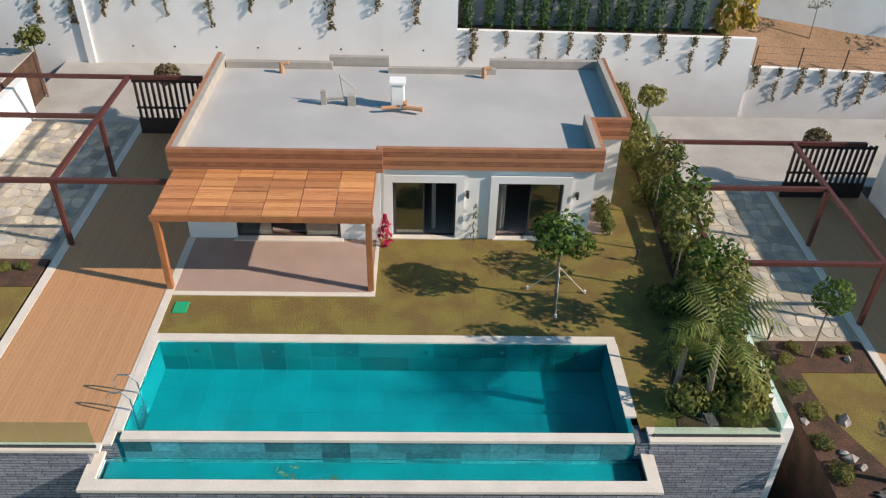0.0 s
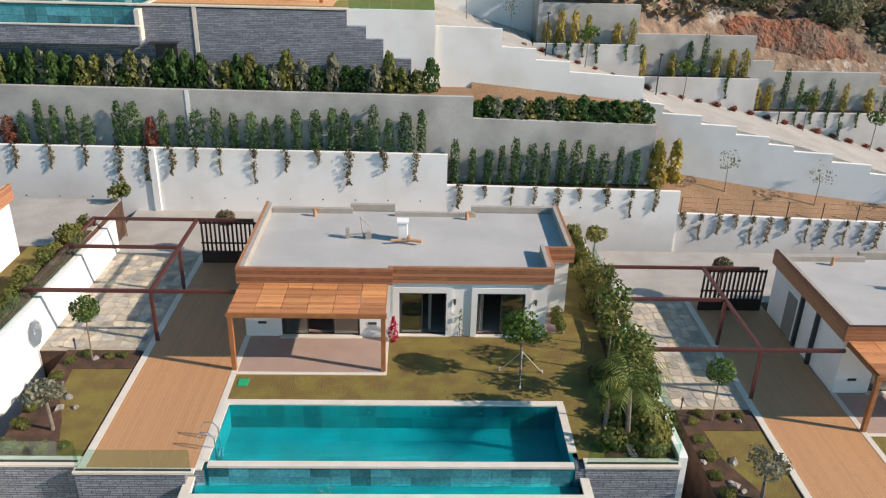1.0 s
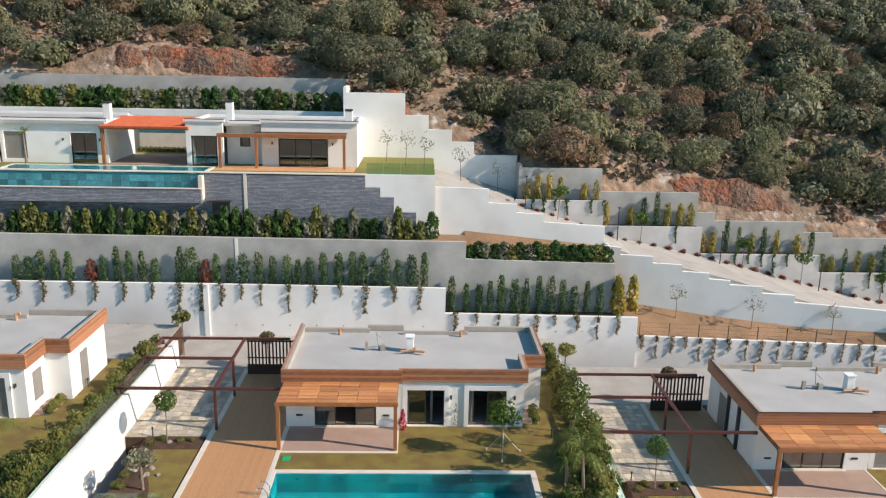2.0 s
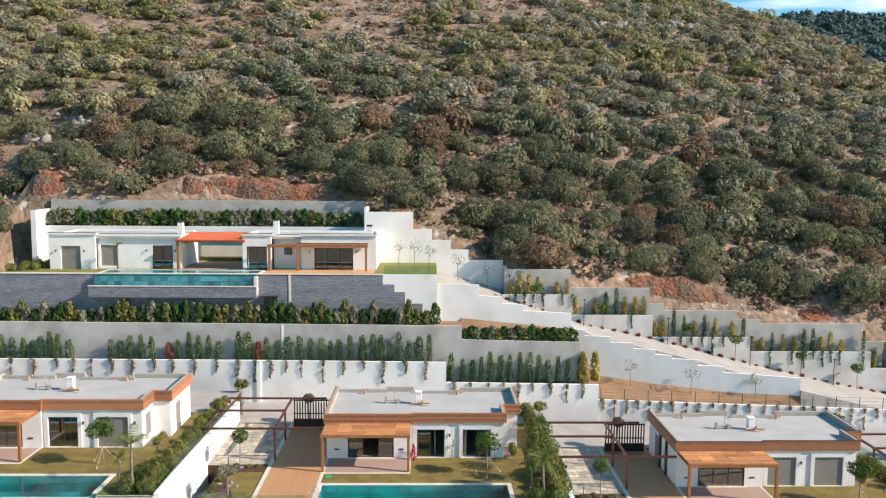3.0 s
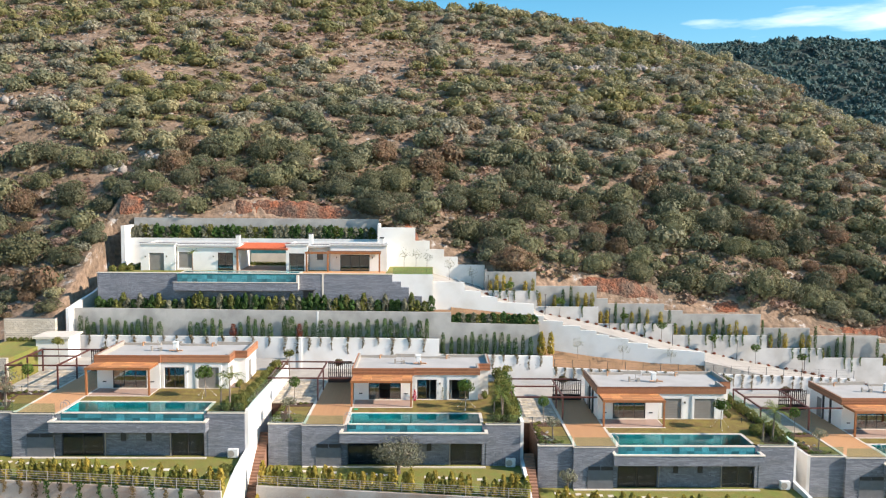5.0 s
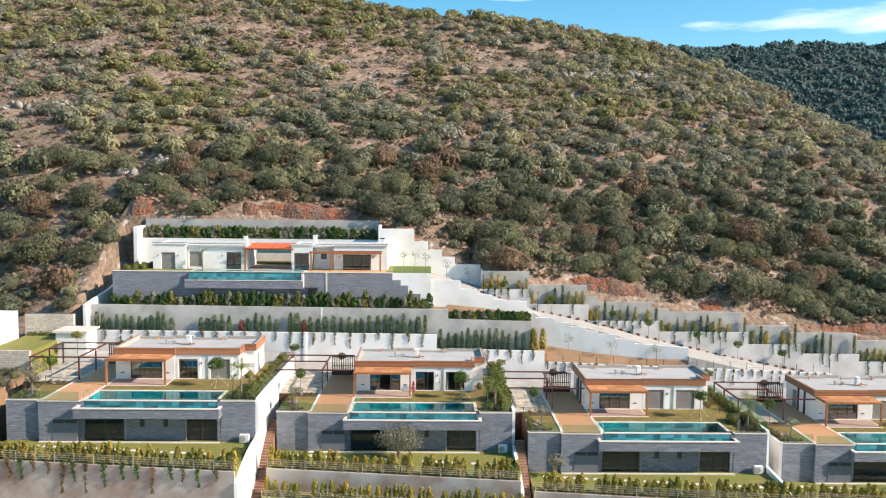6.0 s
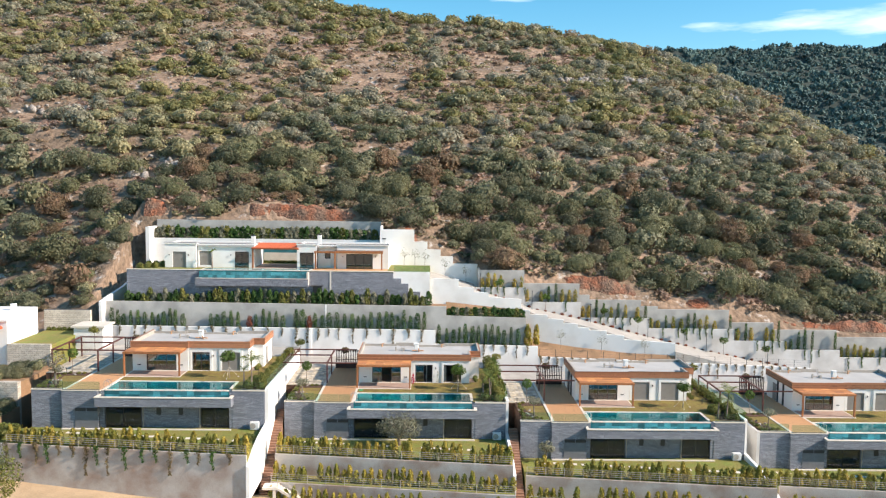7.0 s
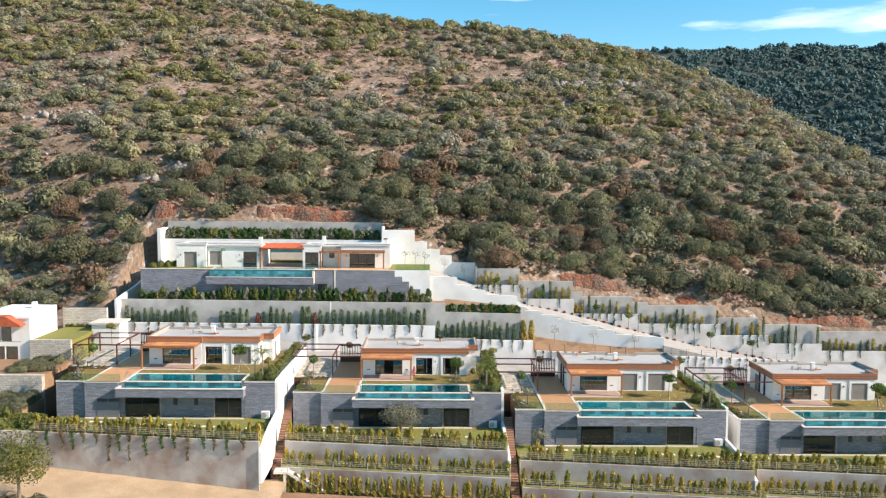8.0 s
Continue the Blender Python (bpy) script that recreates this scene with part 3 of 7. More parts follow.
def hill_z(x, y):
    """The scrub-covered hill: a cut foot, a steady slope, a spur that falls away to the right, a crest behind."""
    z = 28.0 + 0.50 * (y - 70) - 0.082 * (x + 50) + 2.2 * math.exp(-((x - 30) / 45) ** 2 - ((y - 125) / 35) ** 2)
    xc = 88 + (154 - y) * (0.50 if y < 154 else 1.15)
    z -= 0.70 * soft(x - xc, 5) + 0.75 * soft(y - 180 - 0.55 * max(0.0, -8 - x), 6)
    z -= 0.12 * soft(-60 - x, 8)
    z += 1.4 * math.exp(-((x + 10) / 60) ** 2 - ((y - 90) / 16) ** 2) + 2.0 * math.exp(-((x - 20) / 34) ** 2 - ((y - 176) / 16) ** 2)
    f = max(0.0, min(1.0, (y - 56) / 26))
    y0 = 58.2 if x < 10.4 else 50.5
    foot = wall_line(x) + 0.35 * (y - 58) if x < 10.4 else float(np.interp(x, [q[0] for q in FOOT], [q[1] for q in FOOT])) + 0.40 * (y - 50.4)
    z = foot * (1 - f) + z * f
    if x > -48:
        z += cut_height(x) * ease((y - y0) / 2.4) * (1 - ease((y - y0 - 4) / 24))
    if -5.6 < x < 10.4 and y < 60.5:
        low = float(np.interp(x, [-5.6, 10.4], [17.0, 11.0]))
        t = max(0.0, (y - 53.4) / 7.1)
        z = low * (1 - t) + (wall_line(x) + 0.9 + cut_height(x)) * t
    z += 1.3 * noise.noise((x * 0.045, y * 0.045, 0)) * min(1, max(0, (y - 58) / 15)) + 0.5 * noise.noise((x * 0.17, y * 0.17, 3))
    return z


def cut_line(x):
    """Where the hill begins behind the upper walls."""
    return 58.05 if x < -5.6 else 53.08 if x < 10.4 else 50.06


def ground_z(x, y):
    """One sheet: the valley in front, the cut under the terraces, the hill behind."""
    front = -10.2 - 0.035 * (x + 15) + 0.16 * min(0, y - 2)
    front = max(front, -30.0)
    under = front if y < 8 else front + (y - 8) * 0.10
    if y < 8:
        return front + 0.25 * noise.noise((x * 0.12, y * 0.12, 7))
    if x <= -47:
        return hill_z(x, y) if y > 57.5 else max(under, hill_z(x, 57.5) - (57.5 - y) * 0.62)
    edge = cut_line(x)
    if y > edge:
        side = min(1.0, (y - edge) / 0.2)
        return under * (1 - side) + (hill_z(x, y) - 0.25) * side
    return under


def grid_mesh(name, xs, ys, fn, material):
    xs, ys = np.asarray(xs), np.asarray(ys)
    v = np.array([(x, y, fn(x, y)) for y in ys for x in xs])
    nx = len(xs)
    f = np.array([(j * nx + i, j * nx + i + 1, (j + 1) * nx + i + 1, (j + 1) * nx + i) for j in range(len(ys) - 1) for i in range(nx - 1)])
    me = mesh_np(name, v, f, material)
    me.polygons.foreach_set("use_smooth", np.ones(len(f), dtype=bool))
    return me


gx = np.concatenate([np.linspace(-1500, -160, 12), np.linspace(-150, 170, 214), np.linspace(180, 1500, 12)])
gy = np.concatenate([np.linspace(-900, -110, 10), np.linspace(-100, 0, 26), np.linspace(3, 240, 196), np.linspace(260, 1500, 12), (50.04, 50.28, 53.06, 53.3, 58.03, 58.26)])
gy.sort()
tagged(new("ground", grid_mesh("ground", gx, gy, ground_z, "hill")), "ochre hillside earth with dry grass and pale stones", "ground", kind="structure")


def far_z(x, y):
    t = max(0.0, 1 - abs(y - 640) / 330)
    top = 147 + 0.02 * (x - 187) + 1.6 * math.sin(x * 0.022) + 1.2 * math.sin(x * 0.06 + 1)
    z = -40 + (top + 40) * (t ** 0.85)
    return z + 3.5 * noise.noise((x * 0.05, y * 0.05, 0)) + 2.2 * noise.noise((x * 0.13, y * 0.13, 5))


tagged(new("backdrop", grid_mesh("backdrop", np.linspace(60, 900, 280), np.linspace(320, 700, 110), far_z, "shadefloor")), "distant wooded ridge, tree shade put into its dark floor colour", "hill", kind="structure")

# dirt road below the terraces
tagged(new("road", grid_mesh("road", np.linspace(-80, -13.5, 70), np.linspace(-14, 3.5, 26), lambda x, y: -6.75 - 0.055 * (x + 30) - 0.05 * (3.5 - y) + 0.10 * noise.noise((x * 0.35, y * 0.35, 2)), "dirt")), "sandy unpaved dirt track below the retaining wall", "road", kind="structure")


# ---- retaining walls behind the villas ----
def structure(name, bm, material, label, category="wall"):
    return solo(name, bm, material, label, category, kind="structure")


W1, W2, W3 = 37.6, 39.2, 41.2
structure("wall_white_long", upright([(-46.5, -3), (3.4, -3), (3.4, 4.05), (-15.1, 4.2), (-46.5, 4.35)], W1, W1 + 0.3), "white", "tall white rendered retaining wall with trailing plants")
structure("wall_white_pier", box(-15.4, -15.0, W1 - 0.12, W1 + 0.003, -1, 4.19), "white", "white rendered pier on the retaining wall")
structure("wall_white_low", upright([(3.4, -3), (18.7, -3), (18.7, 1.8), (3.4, 2.0)], W1 + 0.004, W1 + 0.3), "white", "white rendered retaining wall, lower stretch")
for k in range(30):
    x = -44.5 + k * 2.1
    part("drain_hole", tube((x, W1 - 0.012, 0.9 if x < 3 else 0.6), (x, W1 + 0.02, 0.9 if x < 3 else 0.6), 0.05, sides=8), "dark", bpy.data.objects["wall_white_long" if x < 3.2 else "wall_white_low"])
structure("wall_white_east", upright([(18.7, -6), (60, -6), (60, -1.2), (45, -0.7), (18.7, 0.2)], W1 + 0.2, W1 + 0.5), "white", "white rendered retaining wall below the bare slope")
structure("wall_concrete_long", upright([(-45.8, -2), (5.0, -2), (5.0, 7.4), (-45.8, 7.75)], W2, W2 + 0.35), "concrete", "grey concrete retaining wall with climbers")
structure("wall_concrete_low", upright([(5.0, -2), (17.0, -2), (17.0, 5.75), (5.0, 6.0)], W2 + 0.004, W2 + 0.35), "concrete", "grey concrete retaining wall, lower stretch")
structure("wall_white_joint", box(-13.2, -12.95, W2 - 0.03, W2 + 0.01, 3.2, 7.5), "white", "pale joint strip on the concrete wall")
structure("terrace_bed_long", box(-46, 3.4, W1 + 0.3, W2, -1, 3.65), "bed", "narrow planting bed between two walls", "planting bed")
structure("terrace_bed_low", box(3.404, 17.0, W1 + 0.3, W2, -1, 1.7), "bed", "narrow planting bed between two walls", "planting bed")
structure("terrace_upper", box(-45.8, 3.0, W2 + 0.35, W3 + 0.2, 0, 7.3), "soil", "earth terrace in front of the slate wall", "terrace")
structure("terrace_upper_low", box(5.0, 17.0, W2 + 0.35, 40.3, 0, 5.6), "soil", "bare earth terrace with a hedge", "terrace")
structure("terrace_upper_mid", box(1.2, 4.99, W2 + 0.36, 42.0, 0, 7.35), "soil", "bare earth landing beside the stepped wall", "terrace")
structure("wall_west_end", sideways([(37.6, -3), (60, 4), (60, 12), (46, 9.0), (41, 8.4), (37.6, 7.9)], -46.2, -45.8), "white", "white rendered end wall of the terraces")
# slate base of the upper villa, stepping down at its end
structure("wall_slate_upper", upright([(-43.4, 6), (1.0, 6), (1.0, 9.3), (-0.8, 9.3), (-0.8, 10.5), (-1.9, 10.5), (-1.9, 11.3), (-3.1, 11.3), (-3.1, 12.2), (-43.4, 12.3)], W3, W3 + 0.4), "slate", "dark slate-clad retaining wall with a stepped end")
structure("slate_pilaster", box(-12.75, -12.5, W3 - 0.05, W3 + 0.01, 8, 12.3), "coping", "pale vertical stone strip on slate wall", "trim")
structure("wall_white_stepped_end", upright([(-3.1, 7), (2.5, 7), (2.5, 12.3), (-3.1, 12.3)], W3 + 0.4, W3 + 0.7), "white", "white rendered wall above the slate steps")
structure("terrace_top", box(-43.0, 2.5, W3 + 0.7, 58, 5, 12.15), "lush", "green lawn terrace round the upper villa", "lawn")
structure("coping_upper", box(-43.5, -3.0, W3 - 0.06, W3 + 0.5, 12.3, 12.37), "coping", "pale stone coping on the slate wall", "coping")

# stepped white wall of the ramp: a straight stretch, then one that swings towards the valley
def swing(x):
    return 41.4 - 0.13 * (x - 17)


def strip(xs, front, back, name, material, label, category):
    """A solid strip: for each x, front (y, z) and back (y, z) of its top; it goes down to z = -9."""
    bm = bmesh.new()
    rows = []
    for x in xs:
        (ya, za), (yb, zb) = front(x), back(x)
        rows.append([bm.verts.new(q) for q in ((x, ya, -9), (x, ya, za), (x, yb, zb), (x, yb, -9))])
    for p, q in zip(rows, rows[1:]):
        for k in range(3):
            bm.faces.new((p[k], q[k], q[k + 1], p[k + 1]))
    bm.faces.new(rows[0])
    bm.faces.new(rows[-1][::-1])
    bmesh.ops.recalc_face_normals(bm, faces=bm.faces)
    return structure(name, bm, material, label, category)


RAMP = [(2.5, 10.9), (9.5, 8.95), (16.6, 6.85), (19, 5.9), (27, 4.25), (37, 1.65), (46.7, -0.6), (80, -7.2), (98, -9.5)]


def ramp_z(x):
    return float(np.interp(x, [q[0] for q in RAMP], [q[1] for q in RAMP]))


STEPS = [(17.0, 6.65), (17.9, 6.0), (20.5, 5.4), (22.9, 4.8), (25.1, 4.25), (26.8, 3.85), (29.4, 3.25), (32.0, 2.6), (39.5, 2.3)]
bm = bmesh.new()
prev = None
for (xa, za), (xb, zb) in zip(STEPS, STEPS[1:]):
    low = 2.25 if xb > 33 else za - 0.06
    pts = [(xa, za), (xb, low)]
    for x, z in pts:
        ya = swing(x)
        row = [bm.verts.new(q) for q in ((x, ya, -6), (x, ya, z), (x + 0.03, ya + 0.3, z), (x + 0.03, ya + 0.3, -6))]
        if prev:
            for k in range(3):
                bm.faces.new((prev[k], row[k], row[k + 1], prev[k + 1]))
        else:
            bm.faces.new(row)
        prev = row
bm.faces.new(prev[::-1])
bmesh.ops.recalc_face_normals(bm, faces=bm.faces)
structure("wall_white_ramp", bm, "white", "white rendered wall stepping down beside the ramp")
pts = [(2.5, -6), (16.6, -6), (16.6, 8.2), (11.5, 8.5), (11.5, 9.15), (9.2, 9.25), (9.2, 9.95), (6.9, 10.05), (6.9, 11.2), (2.5, 11.3)]
structure("wall_white_ramp_top", upright(pts, 42.0, 42.3), "white", "white rendered wall stepping down beside the ramp")
structure("wall_white_ramp_return", box(16.6, 17.0, 41.45, 42.3, -6, 6.7), "white", "white rendered corner of the ramp wall")
strip([2.5, 6, 9.8], lambda x: (42.3, ramp_z(x)), lambda x: (53.0, ramp_z(x) + 0.3), "ramp_top", "road", "pale paved access ramp running down the slope", "ramp")
strip([9.8, 13, 16.6], lambda x: (42.3, ramp_z(x)), lambda x: (48.0, ramp_z(x)), "ramp_middle", "road", "pale paved access ramp running down the slope", "ramp")
strip([16.6, 19, 22, 25, 28, 31, 34, 37, 39.5], lambda x: (swing(x) + 0.3, ramp_z(x) - 0.02), lambda x: (48.0, ramp_z(x)), "ramp", "road", "pale paved access ramp running down the slope", "ramp")
strip([39.5, 46.7, 60, 80, 98], lambda x: (38.15, ramp_z(x) - 0.02), lambda x: (48.0, ramp_z(x)), "ramp_foot", "road", "pale paved foot of the ramp", "ramp")
strip([17.0, 18, 22, 25, 29, 33, 39.5], lambda x: (38.1, 0.15 - 0.034 * (x - 18.7)), lambda x: (swing(x), float(np.interp(x, [17, 18, 25, 33, 40], [2.1, 2.0, 1.15, 0.5, 0.4]))), "bare_slope", "soil", "bare ochre earth slope behind a wire fence", "slope")


strip([5.0, 9.0, 13.0, 16.59], lambda x: (40.3, 5.6), lambda x: (41.99, 7.7 - 0.1 * (x - 5)), "earth_slope", "soil", "bare ochre earth sloping up to the stepped wall", "slope")


def stepped(name, steps, end, base, y0, y1, material, label):
    """A wall whose top goes down in steps: (x, top) from left to right."""
    pts = [(steps[0][0], base), (end, base)]
    xs = [s[0] for s in steps] + [end]
    for i in range(len(steps) - 1, -1, -1):
        pts += [(xs[i + 1], steps[i][1]), (xs[i], steps[i][1])]
    return structure(name, upright(pts, y0, y1), material, label)


stepped("wall_white_high", [(-5.6, 18.1), (-0.2, 16.1), (2.0, 14.8), (4.2, 13.7), (6.3, 12.5)], 10.4, 4, 53.0, 53.35, "white", "white rendered wall stepping down the hillside")
stepped("wall_grey_high", [(10.3, 11.8), (17.9, 9.7), (27.0, 7.87), (28.7, 7.1), (37.2, 6.1), (40.0, 5.6), (51.8, 3.55), (59.3, 2.4), (69.8, 1.25), (84, 0.3)], 98, -10, 50.0, 50.35, "concrete", "grey concrete wall stepping down the hillside")
structure("wall_grey_return", box(10.3, 10.6, 50.35, 53.0, 4, 12.0), "concrete", "grey concrete return wall")
stepped("wall_white_planter", [(9.8, 9.2), (17.8, 6.9), (26.9, 4.4), (38.1, 2.75), (52, 0.85), (60.4, -0.55), (69.5, -1.75), (84, -2.6)], 98, -12, 48.0, 48.3, "palegrey", "pale grey rendered planter wall beside the ramp, shade put into its colour")
stepped("planter_bed", [(9.8, 8.95), (17.8, 6.65), (26.9, 4.15), (38.1, 2.45), (52, 0.55), (60.4, -0.85), (69.5, -2.05), (84, -2.9)], 98, -12, 48.3, 50.0, "bed", "dark planting bed between the ramp walls")
structure("wall_top_white", box(-44.4, -5.6, 55.6, 55.9, 10, 16.1), "white", "white rendered wall behind the upper villa")
structure("wall_top_grey", box(-44.4, -5.6, 58.0, 58.3, 10, 19.1), "concrete", "grey concrete wall below the hillside")
structure("top_bed", box(-44.4, -5.6, 55.9, 58.0, 10, 15.9), "bed", "planting bed behind the white wall", "planting bed")
structure("wall_top_pier", box(-45.0, -44.4, 54, 58.3, 8, 18.0), "white", "white rendered pier at the wall's end")
structure("wall_top_side", box(-5.9, -5.6, 53.0, 58.3, 8, 18.6), "white", "white rendered return wall")


# ---- a villa with its plot, built once in place and copied along the slope ----
VILLA = []


def keep(ob):
    VILLA.append(ob)
    return ob


# plot: solid body, surfaces laid on it
def plot():
    b = lambda n, bm, m, lab, cat: keep(solo(n, bm, m, lab, cat, kind="structure"))
    b("plot_earth", box(-14.4, 11.6, 17.1, W1, -4.4, -0.06, box(-14.4, -6.5, 13.35, 17.1, -4.4, -0.06, box(7.85, 11.6, 13.35, 17.1, -4.4, -0.06, box(-16.6, -14.4, 20.8, W1, -4.4, -0.06)))), "bed", "earth body of the terrace", "ground")
    b("lawn", prism([(0.25, 17.08), (8.3, 17.08), (8.3, 17.45), (9.4, 17.45), (10.3, 18.2), (10.75, 33), (9.1, 33), (9.1, 24.8), (7.74, 24.8), (7.74, 22.3), (0.25, 22.3)], -0.06, -0.01), "lawn", "short olive-green lawn beside the pool", "lawn")
    b("lawn_strip", box(-6.36, 0.25, 17.08, 18.95, -0.06, -0.012), "lawn", "narrow lawn strip between pool and terrace", "lawn")
    b("lawn_side", prism([(7.83, 13.42), (8.9, 13.42), (9.4, 17.45), (8.3, 17.45), (8.3, 17.08), (7.83, 17.08)], -0.06, -0.014), "lawn", "narrow lawn beside the pool", "lawn")
    b("lawn_west", prism([(-12.6, 15.6), (-11.9, 13.4), (-11.05, 13.4), (-11.05, 19.3), (-13.6, 19.3), (-13.4, 17.4)], -0.06, -0.01), "lawn", "small lawn beside the timber deck", "lawn")
    b("deck", box(-10.62, -6.62, 12.75, 31, -0.06, 0.0), "deck", "warm brown composite deck running past the house", "deck")
    b("deck_edge_west", box(-10.92, -10.62, 12.75, 31, -0.06, 0.015), "coping", "pale stone edging along the deck", "edging")
    b("deck_edge_east", box(-6.62, -6.36, 12.75, 22.2, -0.06, 0.015), "coping", "pale stone edging between deck and terrace", "edging")
    b("terrace", box(-6.36, 0.12, 19.15, 22.25, -0.06, 0.0), "terrace", "mauve-grey paved terrace below the pergola", "terrace")
    b("terrace_edge", box(-6.36, 0.25, 18.95, 19.15, -0.06, 0.018), "coping", "pale stone edging of the terrace", "edging")
    b("terrace_side", box(0.12, 0.25, 19.15, 22.25, -0.06, 0.018), "coping", "pale stone edging of the terrace", "edging")
    b("parking", box(-16.6, -10.92, 20.8, 31, -0.06, -0.02), "grout", "pale sanded joints of the parking court", "paving")
    b("court", box(-16.6, 11.6, 31, W1, -0.06, -0.005), "road", "pale concrete court behind the house", "paving")
    b("border_west", prism([(-14.4, 13.4), (-11.9, 13.4), (-12.6, 15.6), (-13.4, 17.4), (-13.6, 19.3), (-11.05, 19.3), (-11.05, 20.8), (-14.4, 20.8)], -0.06, 0.02), "bed", "dark planting bed round the small lawn", "planting bed")
    b("border_east", prism([(8.9, 13.4), (11.6, 13.4), (11.6, 33), (10.75, 33), (10.3, 18.2), (9.4, 17.45)], -0.06, 0.01), "bed", "dark planting bed along the boundary wall", "planting bed")
    # front walls
    b("wall_slate_west", box(-14.5, -10.95, 12.95, 13.35, -4.5, -0.07), "slate", "dark slate-clad retaining wall", "wall")
    b("wall_slate_deck", box(-10.95, -6.95, 12.55, 12.95, -4.5, -0.07), "slate", "dark slate-clad retaining wall below the deck", "wall")
    b("wall_slate_east", box(8.05, 11.65, 12.95, 13.35, -4.5, -0.07), "slate", "dark slate-clad retaining wall", "wall")
    b("wall_slate_return", box(-6.95, -6.36, 12.98, 13.35, -4.4, -0.1), "slate", "slate-clad return beside the pool", "wall")
    b("wall_slate_return_east", box(7.66, 8.06, 12.98, 13.6, -4.4, -0.1), "slate", "slate-clad return beside the pool", "wall")
    b("coping_west", box(-14.55, -10.95, 12.9, 13.42, -0.07, 0.03), "coping", "pale stone coping", "coping")
    b("coping_deck", box(-11.0, -6.6, 12.5, 12.78, -0.07, 0.03), "coping", "pale stone coping", "coping")
    b("coping_east", box(8.0, 11.7, 12.9, 13.42, -0.07, 0.03), "coping", "pale stone coping", "coping")
    # side wall to the next plot
    b("wall_side", sideways([(3.6, -9), (35.3, -9), (35.3, -0.35), (17, 0.22), (13.4, 0.25), (13.25, 0.2), (13.15, -3.7), (9.0, -4.0), (7.0, -4.35), (3.6, -5.4)], 11.66, 12.0), "white", "long white rendered boundary wall", "wall")
    # lower garden
    b("lower_garden", prism([(-14.5, 7.4), (11.66, 4.1), (11.66, 14.6), (-14.5, 14.6)], -9, -4.4), "lush", "lower garden lawn in front of the basement", "lawn")
    b("garden_wall", prism([(-14.5, 7.1), (11.66, 3.8), (11.66, 4.1), (-14.5, 7.4)], -10, -4.35), "stained", "stained concrete retaining wall below the garden", "wall")
    # basement front under the pool
    b("basement_back", box(-10.9, 8.05, 13.25, 13.45, -4.45, -1.5), "slate", "slate-clad recessed basement front", "wall")


def windows(house, x0, x1, z0, z1, y, leaves_, opened, name="window"):
    """A sliding door or window in a hole of the front wall: frame, leaves with panes."""
    w = part(name, box(x0, x0 + 0.06, y, y + 0.12, z0, z1, box(x1 - 0.06, x1, y, y + 0.12, z0, z1, box(x0, x1, y, y + 0.12, z1 - 0.06, z1, box(x0, x1, y, y + 0.12, z0, z0 + 0.04)))), "dark", house, "dark aluminium sliding door frame")
    step = (x1 - x0 - 0.12) / leaves_
    for i in range(leaves_):
        if i in opened:
            continue
        a, b = x0 + 0.06 + i * step, x0 + 0.06 + (i + 1) * step
        bm = bmesh.new()
        for q in ((a, a + 0.05, z0 + 0.04, z1 - 0.06), (b - 0.05, b, z0 + 0.04, z1 - 0.06), (a + 0.05, b - 0.05, z0 + 0.04, z0 + 0.1), (a + 0.05, b - 0.05, z1 - 0.12, z1 - 0.06)):
            box(q[0], q[1], y + 0.03, y + 0.08, q[2], q[3], bm)
        part("sash", bm, "dark", w)
        p = part("pane", box(a + 0.05, b - 0.05, y + 0.045, y + 0.06, z0 + 0.1, z1 - 0.12), "pane", w, "glossy glass pane, teal of the reflections put into its tint")
        p.visible_shadow = False
    return w


def curtain(house, x0, x1, y, z0, z1):
    bm = bmesh.new()
    n = max(6, int((x1 - x0) / 0.05))
    rows = []
    for z in (z0, z1):
        rows.append([bm.verts.new((x0 + (x1 - x0) * i / n, y + 0.05 * math.sin(i * 1.7), z)) for i in range(n + 1)])
    for i in range(n):
        bm.faces.new((rows[0][i], rows[0][i + 1], rows[1][i + 1], rows[1][i]))
    bmesh.ops.solidify(bm, geom=list(bm.faces), thickness=0.01)
    return part("curtain", bm, "curtain", house, "pale hanging curtain")


def wall_lamp(house, x, y, z):
    la = part("wall_lamp", box(x - 0.06, x + 0.06, y - 0.03, y, z - 0.1, z + 0.1, bevel=0.01), "dark", house, "small black outdoor wall lamp")
    bm = tube((x, y - 0.03, z), (x, y - 0.14, z), 0.02)
    tube((x, y - 0.14, z - 0.12), (x, y - 0.14, z + 0.12), 0.05, bm=bm)
    part("lamp_head", bm, "dark", la)


FL = -0.02


